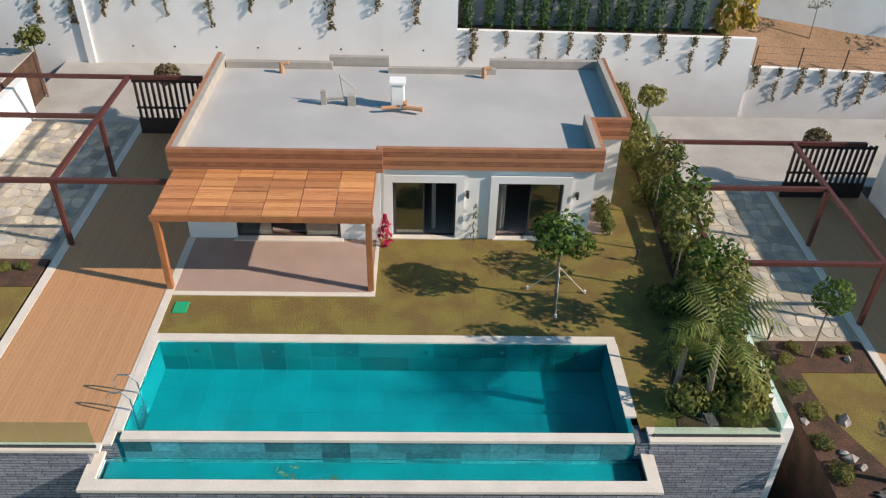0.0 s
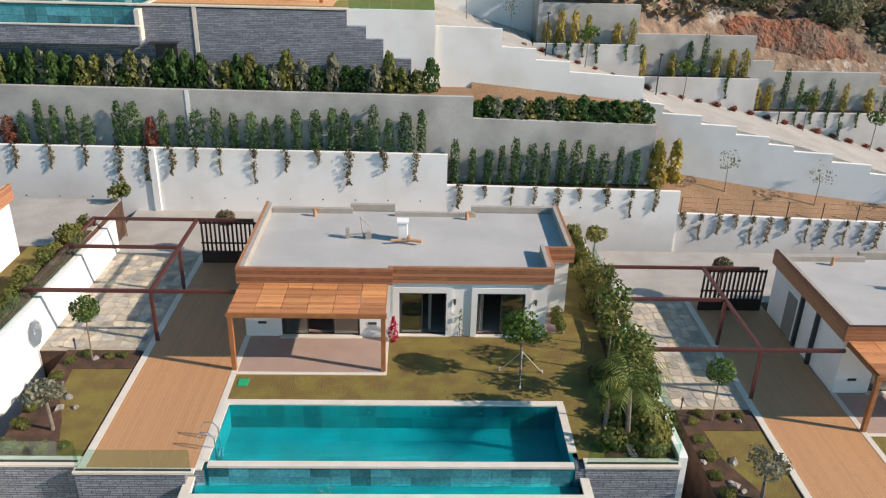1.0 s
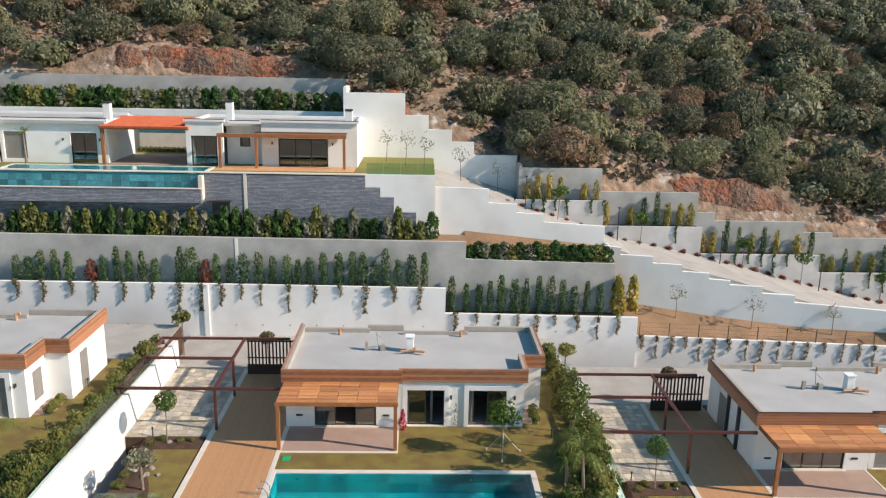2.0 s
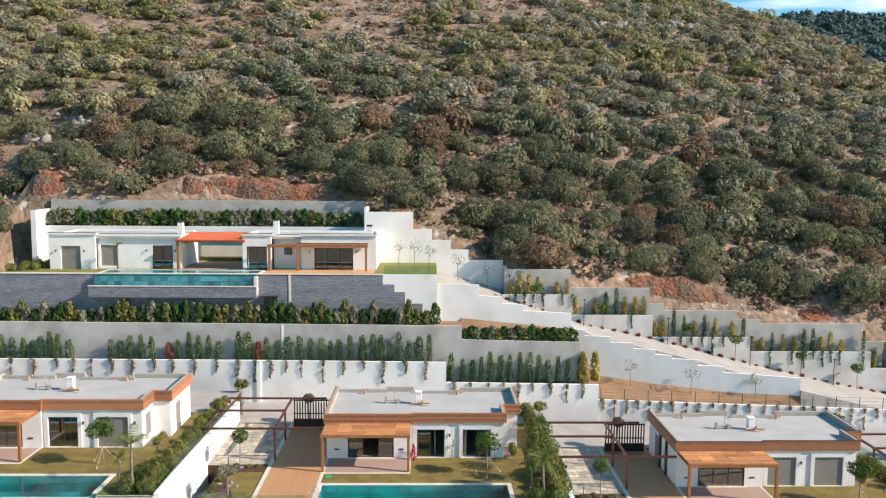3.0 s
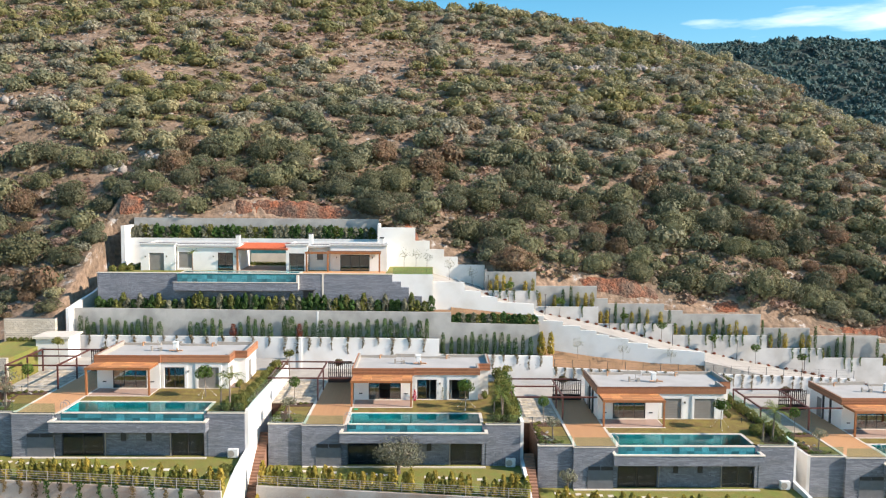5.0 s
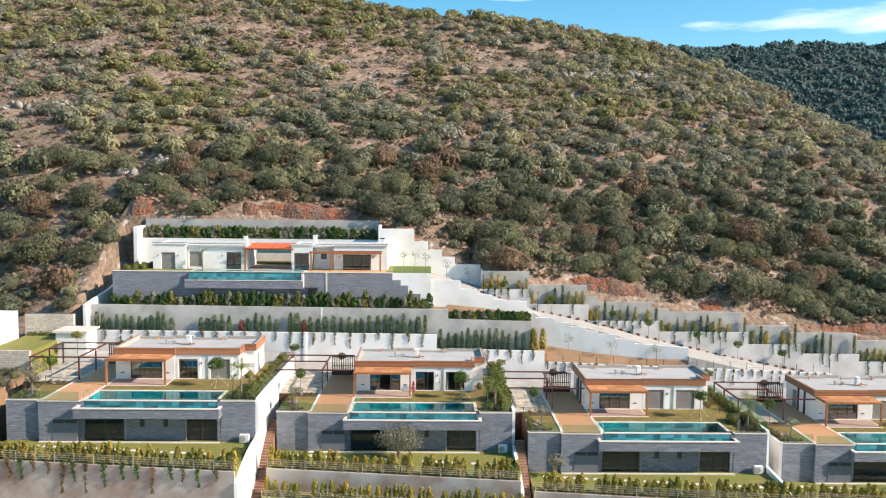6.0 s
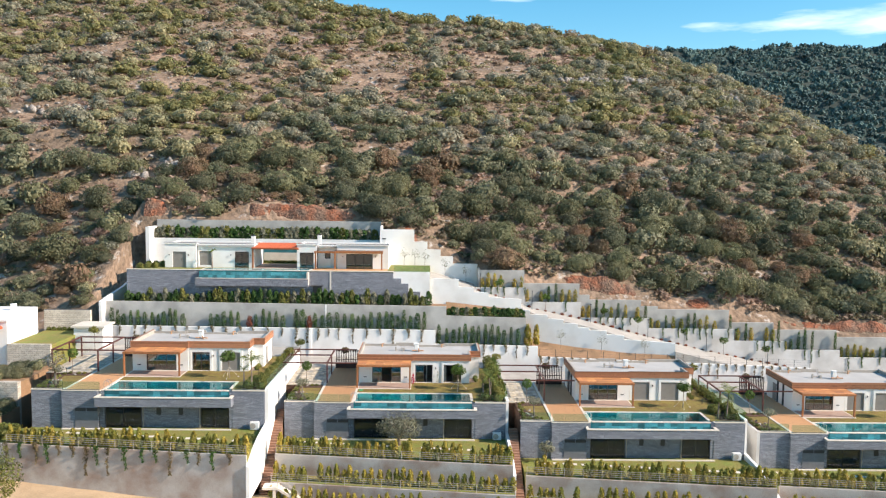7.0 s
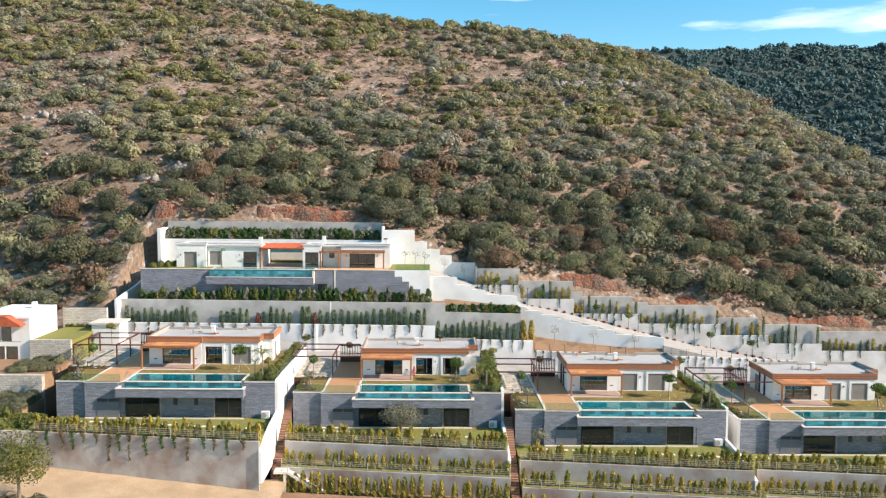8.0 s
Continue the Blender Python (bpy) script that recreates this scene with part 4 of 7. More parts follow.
def house():
    h = keep(thing("house", (0, 22.3, 0), "white flat-roofed bungalow with timber fascia and sliding doors", "house", "villas on the terrace"))
    t = 0.3
    # front: left bay 15 cm deeper than the right one
    part("wall_front_left", wall_with_holes(-6.55, 0.3, -0.05, 3.0, 22.2, 22.5, [(-4.85, -1.15, 0.0, 2.25)]), "white", h)
    part("wall_front_right", wall_with_holes(0.3, 7.75, -0.05, 3.0, 22.4, 22.7, [(0.72, 2.95, 0.0, 2.35), (4.42, 6.7, 0.0, 2.35)]), "white", h)
    part("wall_return", box(0.0, 0.3, 22.5, 22.7, -0.05, 3.0), "white", h)
    part("wall_left", box(-6.55, -6.25, 22.5, 30.0, -0.05, 3.0), "white", h)
    part("wall_back", box(-6.25, 9.1, 29.7, 30.0, -0.05, 3.0), "white", h)
    part("wall_right_front", box(7.45, 7.75, 22.7, 24.8, -0.05, 3.0), "white", h)
    part("wall_jog", box(7.45, 9.1, 24.8, 25.1, -0.05, 3.0), "white", h)
    part("wall_right_back", box(8.8, 9.1, 25.1, 29.7, -0.05, 3.0), "white", h)
    part("floor_slab", box(-6.25, 8.8, 22.7, 29.7, -0.05, 0.02), "terrace", h)
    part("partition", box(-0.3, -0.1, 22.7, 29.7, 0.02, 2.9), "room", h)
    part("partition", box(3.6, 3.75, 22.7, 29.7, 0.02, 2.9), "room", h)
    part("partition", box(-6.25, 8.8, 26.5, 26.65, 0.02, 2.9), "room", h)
    # surrounds: raised white bands round the doors
    for a, b, y, z in ((0.72, 2.95, 22.4, 2.35), (4.42, 6.7, 22.4, 2.35)):
        part("door_surround", box(a - 0.28, a, y - 0.1, y - 0.001, -0.03, z + 0.28, box(b, b + 0.28, y - 0.1, y - 0.001, -0.03, z + 0.28, box(a, b, y - 0.1, y - 0.001, z, z + 0.28))), "white", h)
        part("threshold", box(a - 0.1, b + 0.1, y - 0.16, y + 0.1, -0.03, 0.03), "coping", h)
    part("threshold", box(-4.95, -1.05, 22.0, 22.3, -0.01, 0.05), "coping", h)
    windows(h, -4.85, -1.15, 0.0, 2.25, 22.28, 3, (1,), "sliding_door")
    windows(h, 0.72, 2.95, 0.0, 2.35, 22.48, 2, (1,), "sliding_door")
    windows(h, 4.42, 6.7, 0.0, 2.35, 22.48, 2, (0,), "sliding_door")
    curtain(h, -4.75, -4.1, 22.6, 0.05, 2.2)
    curtain(h, 4.5, 4.75, 22.85, 0.05, 2.3)
    curtain(h, 2.1, 2.25, 22.85, 0.05, 2.3)
    for x in (3.35, 7.2):
        wall_lamp(h, x, 22.4, 1.9)
    for x, z in ((-5.75, 0.75), (-0.55, 0.75)):
        part("vent_slot", box(x - 0.2, x + 0.2, 22.17, 22.2, z - 0.06, z + 0.06), "dark", h, "dark recessed wall light")
    # roof: slab, fascia boards round front and sides, stone edging behind
    outline_ = [(-6.5, 22.3), (0.25, 22.3), (0.25, 22.45), (7.7, 22.45), (7.7, 24.9), (9.05, 24.9), (9.05, 29.95), (-6.5, 29.95)]
    part("roof_slab", prism(outline_, 2.98, 3.28), "roof", h, "pale grey flat roof membrane")
    part("fascia_left_front", box(-6.75, 0.42, 22.0, 22.16, 2.9, 3.72), "fascia", h, "reddish timber fascia boards")
    part("fascia_return", box(0.26, 0.42, 22.16, 22.24, 2.9, 3.72), "fascia", h)
    part("fascia_right_front", box(0.2, 7.95, 22.24, 22.4, 2.9, 3.72), "fascia", h, "reddish timber fascia boards")
    part("fascia_right", box(7.79, 7.95, 22.4, 24.6, 2.9, 3.72), "fascia", h)
    part("fascia_jog", box(7.79, 9.3, 24.6, 24.76, 2.9, 3.72), "fascia", h)
    part("fascia_side", box(9.14, 9.3, 24.76, 30.2, 2.9, 3.72), "fascia", h)
    part("fascia_left", box(-6.75, -6.59, 22.16, 30.2, 2.9, 3.72), "fascia", h)
    e = bmesh.new()
    box(-6.59, -6.39, 22.16, 30.0, 3.27, 3.72, e)
    box(-6.35, -2.0, 29.6, 29.85, 3.27, 3.56, e)
    box(-2.15, 0.3, 30.0, 30.25, 3.0, 3.66, e)
    box(0.3, 4.7, 29.3, 29.5, 3.27, 3.52, e)
    box(4.5, 9.2, 30.0, 30.25, 3.0, 3.62, e)
    box(8.95, 9.14, 24.76, 30.0, 3.27, 3.76, e)
    box(7.6, 7.79, 22.4, 24.9, 3.27, 3.76, e)
    part("parapet", e, "flash", h, "weathered stone parapet edging")
    # roof top gear
    part("vent_shaft", box(0.55, 1.05, 26.0, 26.5, 3.28, 4.3, bevel=0.03), "white", h, "white rendered vent stack")
    part("stack_cap", box(0.5, 1.1, 25.95, 26.55, 4.3, 4.38), "white", h)
    part("roof_pipe", tube((1.0, 25.8, 3.5), (1.75, 25.6, 3.5), 0.09, bm=tube((1.1, 26.1, 3.28), (1.1, 25.7, 3.75), 0.08, bm=tube((0.2, 25.7, 3.5), (0.9, 25.8, 3.5), 0.07))), "terracotta", h, "orange and white roof pipes")
    ant = tube((-1.2, 26.4, 3.28), (-1.35, 26.4, 4.5), 0.03)
    tube((-1.35, 26.4, 4.4), (-0.8, 26.4, 3.9), 0.025, bm=ant)
    tube((-2.0, 26.4, 3.5), (-0.9, 26.3, 3.6), 0.05, bm=ant)
    box(-2.1, -1.9, 26.3, 26.5, 3.28, 3.85, ant)
    box(-1.1, -0.8, 26.25, 26.5, 3.28, 3.7, ant)
    part("roof_mast", ant, "flash", h, "thin grey mast with pipe runs")
    for x, y in ((-4.0, 29.2), (4.2, 29.0)):
        part("roof_vent", tube((x, y, 3.28), (x, y, 3.7), 0.1, bm=tube((x - 0.02, y, 3.68), (x + 0.3, y, 3.72), 0.08)), "terracotta", h, "small roof drain vent")
    # side openings on the left face
    part("side_door", box(-6.58, -6.5, 27.0, 28.1, 0.0, 2.3), "shade", h, "grey closed side door")
    for y in (26.3, 24.6):
        part("downpipe", box(-6.75, -6.56, y, y + 0.18, 0.0, 2.9), "dark", h, "dark square post against the wall")
    part("side_window", box(7.74, 7.78, 23.2, 24.2, 0.6, 2.3), "shade", h, "grey shuttered window")
    part("side_window", box(9.09, 9.13, 26.2, 27.2, 0.0, 2.3), "shade", h, "grey shuttered window")


def pergola():
    p = keep(thing("pergola", (-3.2, 19.4, 0), "orange-brown timber pergola with slatted panel roof", "pergola"))
    y0, y1, x0, x1 = 19.2, 21.95, -6.6, 0.2
    for x in (x0, x1 - 0.2):
        part("post", box(x, x + 0.2, y0 + 0.02, y0 + 0.22, 0, 2.72, bevel=0.012), "beam", p)
    part("front_beam", box(x0 - 0.06, x1 + 0.06, y0, y0 + 0.16, 2.72, 2.95, bevel=0.01), "beam", p)
    part("back_beam", box(x0, x1, y1 - 0.14, y1, 2.72, 2.95), "beam", p)
    for x in (x0, x1 - 0.12):
        part("side_beam", box(x, x + 0.12, y0 + 0.16, y1 - 0.14, 2.74, 2.93), "beam", p)
    nx, ny = 6, 4
    rng = random.Random(5)
    for i in range(nx):
        cuts = ([0, 1.3, 2.2, 3.1, 4], [0, 0.7, 2.4, 4], [0, 1.1, 2.0, 3.3, 4])[i % 3]
        for j in range(len(cuts) - 1):
            a, b = x0 + 0.02 + (x1 - x0 - 0.04) * i / nx, x0 + 0.02 + (x1 - x0 - 0.04) * (i + 1) / nx
            c, d = y0 + (y1 - y0) * cuts[j] / 4, y0 + (y1 - y0) * cuts[j + 1] / 4
            part("slat_panel", box(a + 0.012, b - 0.012, c + 0.012, d - 0.012, 2.955, 2.99 + rng.uniform(0, 0.012)), "pergola_pale" if rng.random() < 0.3 else "pergola", p)


def carport():
    c = keep(thing("carport_frame", (-13, 26, 0), "open rust-brown steel carport frame over stone paving", "carport"))
    xs, ys = (-16.2, -10.6), (21.7, 26.4, 30.0)
    for x in xs:
        part("rail", box(x - 0.08, x + 0.08, ys[0] - 0.08, ys[2] + 0.08, 2.55, 2.71), "steel", c)
        for y in ys:
            if x < -12 or y < 29:
                part("post", box(x - 0.075, x + 0.075, y - 0.075, y + 0.075, 0, 2.55), "steel", c)
    for y, xe in zip(ys, (-6.76, -10.68, -7.5)):
        part("cross_beam", box(xs[0] + 0.08, xs[1] - 0.08, y - 0.075, y + 0.075, 2.553, 2.707), "steel", c)
        if xe > -10:
            part("cross_beam", box(xs[1] + 0.08, xe, y - 0.075, y + 0.075, 2.553, 2.707), "steel", c)
    gt = keep(thing("slatted_gate", (-9.1, 30, 0), "dark brown upright-slat gate beside the house", "gate"))
    part("top_rail", box(-10.5, -7.0, 29.96, 30.04, 2.4, 2.5), "slat", gt)
    part("middle_rail", box(-10.5, -7.0, 29.96, 30.04, 1.2, 1.28), "slat", gt)
    part("kick_board", box(-10.5, -7.0, 29.95, 30.05, 0.03, 0.75), "slat", gt)
    for i in range(15):
        x = -10.45 + i * 0.24
        part("slat", box(x, x + 0.1, 29.98, 30.06, 0.75, 2.55), "slat", gt)


def pool():
    p = keep(thing("pool", (0.7, 15, 0), "teal infinity pool with pale stone coping and tiled overflow", "pool"))
    x0, x1, y0, y1 = -6.2, 7.5, 13.2, 16.75
    part("coping_back", box(x0 - 0.3, x1 + 0.3, y1, y1 + 0.32, -0.05, 0.03), "coping", p)
    part("coping_left", box(x0 - 0.32, x0, y0, y1, -0.05, 0.028), "coping", p)
    part("coping_right", box(x1, x1 + 0.32, y0 + 0.6, y1, -0.05, 0.028), "coping", p)
    part("coping_front", box(x0, x1 + 0.1, y0 - 0.28, y0 + 0.02, -0.1, 0.0), "coping", p)
    b = bmesh.new()
    box(x0 - 0.15, x1 + 0.15, y0 - 0.1, y1 + 0.15, -1.45, -1.2, b)
    box(x0 - 0.15, x0, y0, y1, -1.2, -0.052, b)
    box(x1, x1 + 0.15, y0, y1, -1.2, -0.052, b)
    box(x0 - 0.15, x1 + 0.15, y1, y1 + 0.15, -1.2, -0.052, b)
    part("basin", b, "tile", p, "deep teal tiled basin")
    part("front_weir", box(x0 - 0.15, x1 + 0.15, y0 - 0.2, y0, -1.5, -0.104), "tile", p)
    rng = random.Random(3)
    n = 18
    w = (x1 - x0) / n
    for r in range(3):
        for i in range(n):
            part("wall_tile", box(x0 + i * w + 0.006, x0 + (i + 1) * w - 0.006, y0 - 0.23 - rng.uniform(0, 0.004), y0 - 0.2, -1.45 + r * 0.45 + 0.005, -1.45 + (r + 1) * 0.45 - 0.005), "walltile", p)
        if r == 2:
            break
    for r in range(2):
        for i in range(n):
            part("wall_tile", box(x0 + i * w + 0.005, x0 + (i + 1) * w - 0.005, y1 - 0.02 - rng.uniform(0, 0.006), y1, -1.2 + 0.57 * r + 0.004, -1.2 + 0.57 * (r + 1) - 0.006), "backtile", p)
    nf = 4
    for i in range(n):
        for j in range(nf):
            wy = (y1 - 0.03 - y0) / nf
            part("floor_tile", box(x0 + i * w + 0.004, x0 + (i + 1) * w - 0.004, y0 + j * wy + 0.004, y0 + (j + 1) * wy - 0.004, -1.2, -1.19), "floortile", p)
    water = part("water", box(x0 + 0.001, x1 - 0.001, y0 - 0.02, y1 - 0.021, -0.13, -0.012), "water", p, "clear still pool water")
    water.visible_shadow = False
    # overflow trough in front
    part("trough_floor", box(x0 - 0.5, x1 + 0.35, 11.98, 12.98, -1.15, -1.02), "tile", p)
    part("trough_front", box(x0 - 0.6, x1 + 0.5, 11.76, 11.97, -1.66, -0.65), "slate", p, "dark slate-clad band below the trough")
    part("trough_side", box(x0 - 0.8, x0 - 0.6, 11.76, 13.3, -1.66, -0.65), "slate", p)
    part("trough_side", box(x1 + 0.5, x1 + 0.65, 11.76, 13.3, -1.66, -0.65), "slate", p)
    part("soffit", box(x0 - 0.6, x1 + 0.5, 11.97, 13.25, -1.64, -1.5), "concrete", p)
    part("trough_coping", box(x0 - 0.85, x1 + 0.7, 11.7, 12.06, -0.65, -0.55), "coping", p)
    part("trough_coping_side", box(x0 - 0.85, x0 - 0.5, 12.06, 13.2, -0.65, -0.55), "coping", p)
    part("trough_coping_side", box(x1 + 0.35, x1 + 0.7, 12.06, 13.2, -0.65, -0.55), "coping", p)
    tw = part("trough_water", box(x0 - 0.5, x1 + 0.35, 11.99, 12.96, -0.88, -0.80), "water", p, "water in the overflow trough")
    tw.visible_shadow = False
    for i in range(6):
        x = x0 + 1.1 + i * 2.35
        part("pool_light", tube((x, y1 - 0.04, -0.4), (x, y1 - 0.02, -0.4), 0.07, sides=12), "chrome", p, "round white underwater light")
    # ladder with two bent rails
    lad = part("ladder", box(x0 + 0.02, x0 + 0.2, 13.95, 14.5, -0.8, -0.75, box(x0 + 0.02, x0 + 0.2, 13.95, 14.5, -0.5, -0.45)), "chrome", p, "stainless steel pool ladder")
    for y in (13.9, 14.55):
        bm = bmesh.new()
        pts = [(x0 - 0.55, 0.03), (x0 - 0.55, 0.55), (x0 - 0.4, 0.75), (x0 - 0.1, 0.75), (x0 + 0.08, 0.5), (x0 + 0.1, -0.9)]
        for a, c in zip(pts, pts[1:]):
            tube((a[0], y, a[1]), (c[0], y, c[1]), 0.025, bm=bm)
        part("ladder_rail", bm, "chrome", lad)


def rails():
    def pane_row(name, x0, x1, y, z, h, n):
        r = keep(thing(name, ((x0 + x1) / 2, y, z), "frameless clear glass balustrade on stone coping", "balustrade"))
        part("base_channel", box(x0, x1, y - 0.03, y + 0.03, z, z + 0.06), "dark", r)
        w = (x1 - x0) / n
        for i in range(n):
            q = part("glass_panel", box(x0 + i * w + 0.01, x0 + (i + 1) * w - 0.01, y - 0.008, y + 0.008, z + 0.06, z + h), "rail", r)
            q.visible_shadow = False
    pane_row("glass_balustrade", -10.9, -6.7, 12.62, 0.03, 0.95, 3)
    pane_row("glass_balustrade", -14.4, -11.0, 13.1, 0.03, 0.95, 2)
    pane_row("glass_balustrade", 8.1, 11.6, 13.1, 0.03, 0.95, 3)
    r = keep(thing("glass_balustrade", (11.8, 22, 0.3), "green-tinted glass balustrade on the boundary wall", "balustrade"))
    for i in range(12):
        q = part("glass_panel", box(11.82, 11.836, 13.5 + i * 1.5, 14.96 + i * 1.5, 0.28 - max(0, i - 2) * 0.044, 1.2 - max(0, i - 2) * 0.044), "rail", r)
        q.visible_shadow = False
    f = keep(thing("metal_railing", (-1.5, 5.5, -4.35), "low grey metal bar railing on the garden wall", "railing"))
    a, b = Vector((-14.4, 7.25, -4.35)), Vector((11.6, 3.95, -4.35))
    for k in range(4):
        z = Vector((0, 0, 0.3 + 0.22 * k))
        part("bar", tube(a + z, b + z, 0.022, sides=6), "flash", f)
    for i in range(14):
        q = a.lerp(b, i / 13)
        part("post", tube(q, q + Vector((0, 0, 1.0)), 0.03, sides=6), "flash", f)


def basement():
    z0 = -4.4
    bsm = keep(thing("basement_front", (0, 13.2, z0), "glazed basement front shaded under the pool overhang", "basement"))
    for a, b, c in ((-6.3, -2.3, 2.75), (4.4, 7.6, 2.75)):
        fr = part("glazed_door", box(a, a + 0.07, 13.14, 13.24, z0, z0 + c, box(b - 0.07, b, 13.14, 13.24, z0, z0 + c, box(a, b, 13.14, 13.24, z0 + c - 0.07, z0 + c, box((a + b) / 2 - 0.03, (a + b) / 2 + 0.03, 13.14, 13.24, z0, z0 + c)))), "dark", bsm, "dark framed basement glazing")
        part("pane", box(a + 0.07, b - 0.07, 13.19, 13.21, z0 + 0.02, z0 + c - 0.07), "cellarpane", fr)
        part("blind", box(a + 0.07, b - 0.07, 13.22, 13.235, z0 + 0.02, z0 + c - 0.07), "cellar", fr)
    dr = part("cellar_door", box(-9.5, -6.9, 12.50, 12.56, z0, z0 + 2.0), "cellar", bsm, "grey flush double door")
    part("fanlight", box(-9.45, -8.25, 12.49, 12.56, z0 + 2.03, z0 + 2.4, box(-8.15, -6.95, 12.49, 12.56, z0 + 2.03, z0 + 2.4)), "dark", dr, "dark glass strip above the door")
    part("plinth", box(-10.9, 8.0, 12.2, 12.5, z0 - 0.02, z0 + 0.10), "coping", bsm, "pale stone plinth")
    for x in (-2.1, 4.3):
        part("pipe", tube((x, 13.1, z0), (x, 13.1, z0 + 2.8), 0.05), "flash", bsm, "pale drain pipe")
    for x in (-0.6, 1.9):
        part("small_window", box(x, x + 0.5, 13.17, 13.24, z0 + 1.5, z0 + 2.3), "dark", bsm)
    ac = keep(thing("air_conditioner", (10.6, 12.6, z0), "white outdoor air-conditioning unit beside the slate wall", "air conditioner"))
    part("case", box(10.1, 11.1, 12.3, 12.75, z0 + 0.08, z0 + 0.95, bevel=0.03), "plastic", ac)
    part("fan_grille", tube((10.45, 12.3, z0 + 0.52), (10.45, 12.27, z0 + 0.52), 0.33, sides=18), "flash", ac)
    for x in (10.2, 10.95):
        part("foot", box(x, x + 0.08, 12.35, 12.7, z0, z0 + 0.08), "dark", ac)
    # stepping slabs
    for i in range(22):
        if i % 7 != 6:
            keep(solo("stepping_slab", box(-13 + i * 1.05, -12.45 + i * 1.05, 11.2 - i * 0.13, 11.75 - i * 0.13, z0 - 0.02, z0 + 0.035), "coping", "pale square stepping slab in the lawn", "paving slab", (-12.7 + i * 1.05, 11.4 - i * 0.13, z0), "stepping slabs"))
    # outdoor steps between the plots
    st = keep(thing("garden_steps", (-15.1, 9, -4), "long flight of brown paved steps between plots", "steps"))
    for i in range(34):
        part("step", box(-15.69, -14.7, 14.6 - i * 0.34, 14.95 - i * 0.34, -9.6, -1.5 - i * 0.2), "step", st)


plot()
house()
pergola()
carport()
pool()
rails()
basement()


# ---- plants ----
def cube_ball(c, r):
    """A coarse ball of quads, for the dense heart of a shrub."""
    v, f = [], []
    for ax in range(3):
        for sg in (-1, 1):
            k = len(v)
            for i in range(3):
                for j in range(3):
                    p = [0.0, 0.0, 0.0]
                    p[ax], p[(ax + 1) % 3], p[(ax + 2) % 3] = sg, (i - 1) * sg, j - 1
                    n = math.sqrt(sum(q * q for q in p))
                    v.append([c[q] + p[q] / n * r[q] for q in range(3)])
            f += [(k + i * 3 + j, k + (i + 1) * 3 + j, k + (i + 1) * 3 + j + 1, k + i * 3 + j + 1) for i in range(2) for j in range(2)]
    f = np.array(f)
    return np.array(v), np.concatenate([f[:, (0, 1, 2)], f[:, (0, 2, 3)]])


def join(*pairs):
    vs, fs, k = [], [], 0
    for v, f in pairs:
        vs.append(v)
        fs.append(f + k)
        k += len(v)
    return np.concatenate(vs), np.concatenate(fs)


def shrub_pair(seed, n, leaf, **kw):
    return join(bush_data(seed, n, leaf, **kw), cube_ball((0, 0, 0.38), (0.6, 0.6, 0.36)))


NEAR = [shrub_pair(k, 2600, 0.044, flat=0.7) for k in range(5)]
GARDEN = [shrub_pair(60 + k, 520, 0.10, flat=0.7) for k in range(3)]
FAR = [shrub_pair(20 + k, 480, 0.095) for k in range(8)]
FARTHER = [shrub_pair(30 + k, 260, 0.125) for k in range(8)]
LOW = [bush_data(40 + k, 18, 0.34, count=4, squash=0.6) for k in range(6)]
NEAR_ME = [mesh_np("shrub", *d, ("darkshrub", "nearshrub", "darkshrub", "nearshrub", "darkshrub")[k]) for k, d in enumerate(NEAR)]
DRY_ME = [mesh_np("dry_shrub", *d, "drynear") for d in NEAR[:2]]
HEDGE_ME = [mesh_np("hedge_shrub", *d, "hedge") for d in GARDEN]
GOLD = [column_data(80 + k, 260, 0.085, 1.0, 0.22, 0.45) for k in range(4)]
GOLD_ME = [mesh_np("conifer", *d, "gold") for d in GOLD]
LAUREL_ME = [mesh_np("laurel", *column_data(90 + k, 300, 0.10, 1.0, 0.36, 0.4), ("climb", "hedge", "climb", "olive")[k]) for k in range(4)]
CLIMB_ME = [mesh_np("climber", *column_data(100 + k, 560, 0.085, 2.8, 0.30 + 0.035 * k, 0.26), "climb") for k in range(5)]
CLIMB_RED = mesh_np("climber", *column_data(111, 420, 0.11, 2.4, 0.42, 0.3), "redleaf")
GREYCLIMB_ME = [mesh_np("climber", *column_data(120 + k, 330, 0.11, 1.9, 0.42, 0.3), "gold") for k in range(3)]
TRAIL_ME = [mesh_np("trailing_plant", *trail_data(130 + k, 120, 0.07, 1.2 + 0.3 * k, 0.11), "trail") for k in range(4)]
TRAILG_ME = [mesh_np("trailing_plant", *trail_data(140 + k, 120, 0.07, 1.0 + 0.25 * k, 0.12), "climb") for k in range(3)]
RED_LOW = mesh_np("red_shrub", *GARDEN[2], "redleaf")
pr = random.Random(11)


def put(name, mesh, x, y, z, s, label, category, group, turn=None):
    ob = new(name, mesh)
    ob.location, ob.rotation_euler = (x, y, z), (0, 0, pr.uniform(0, 6.28) if turn is None else turn)
    ob.scale = (s, s, s) if not isinstance(s, tuple) else s
    return tagged(ob, label, category, group)


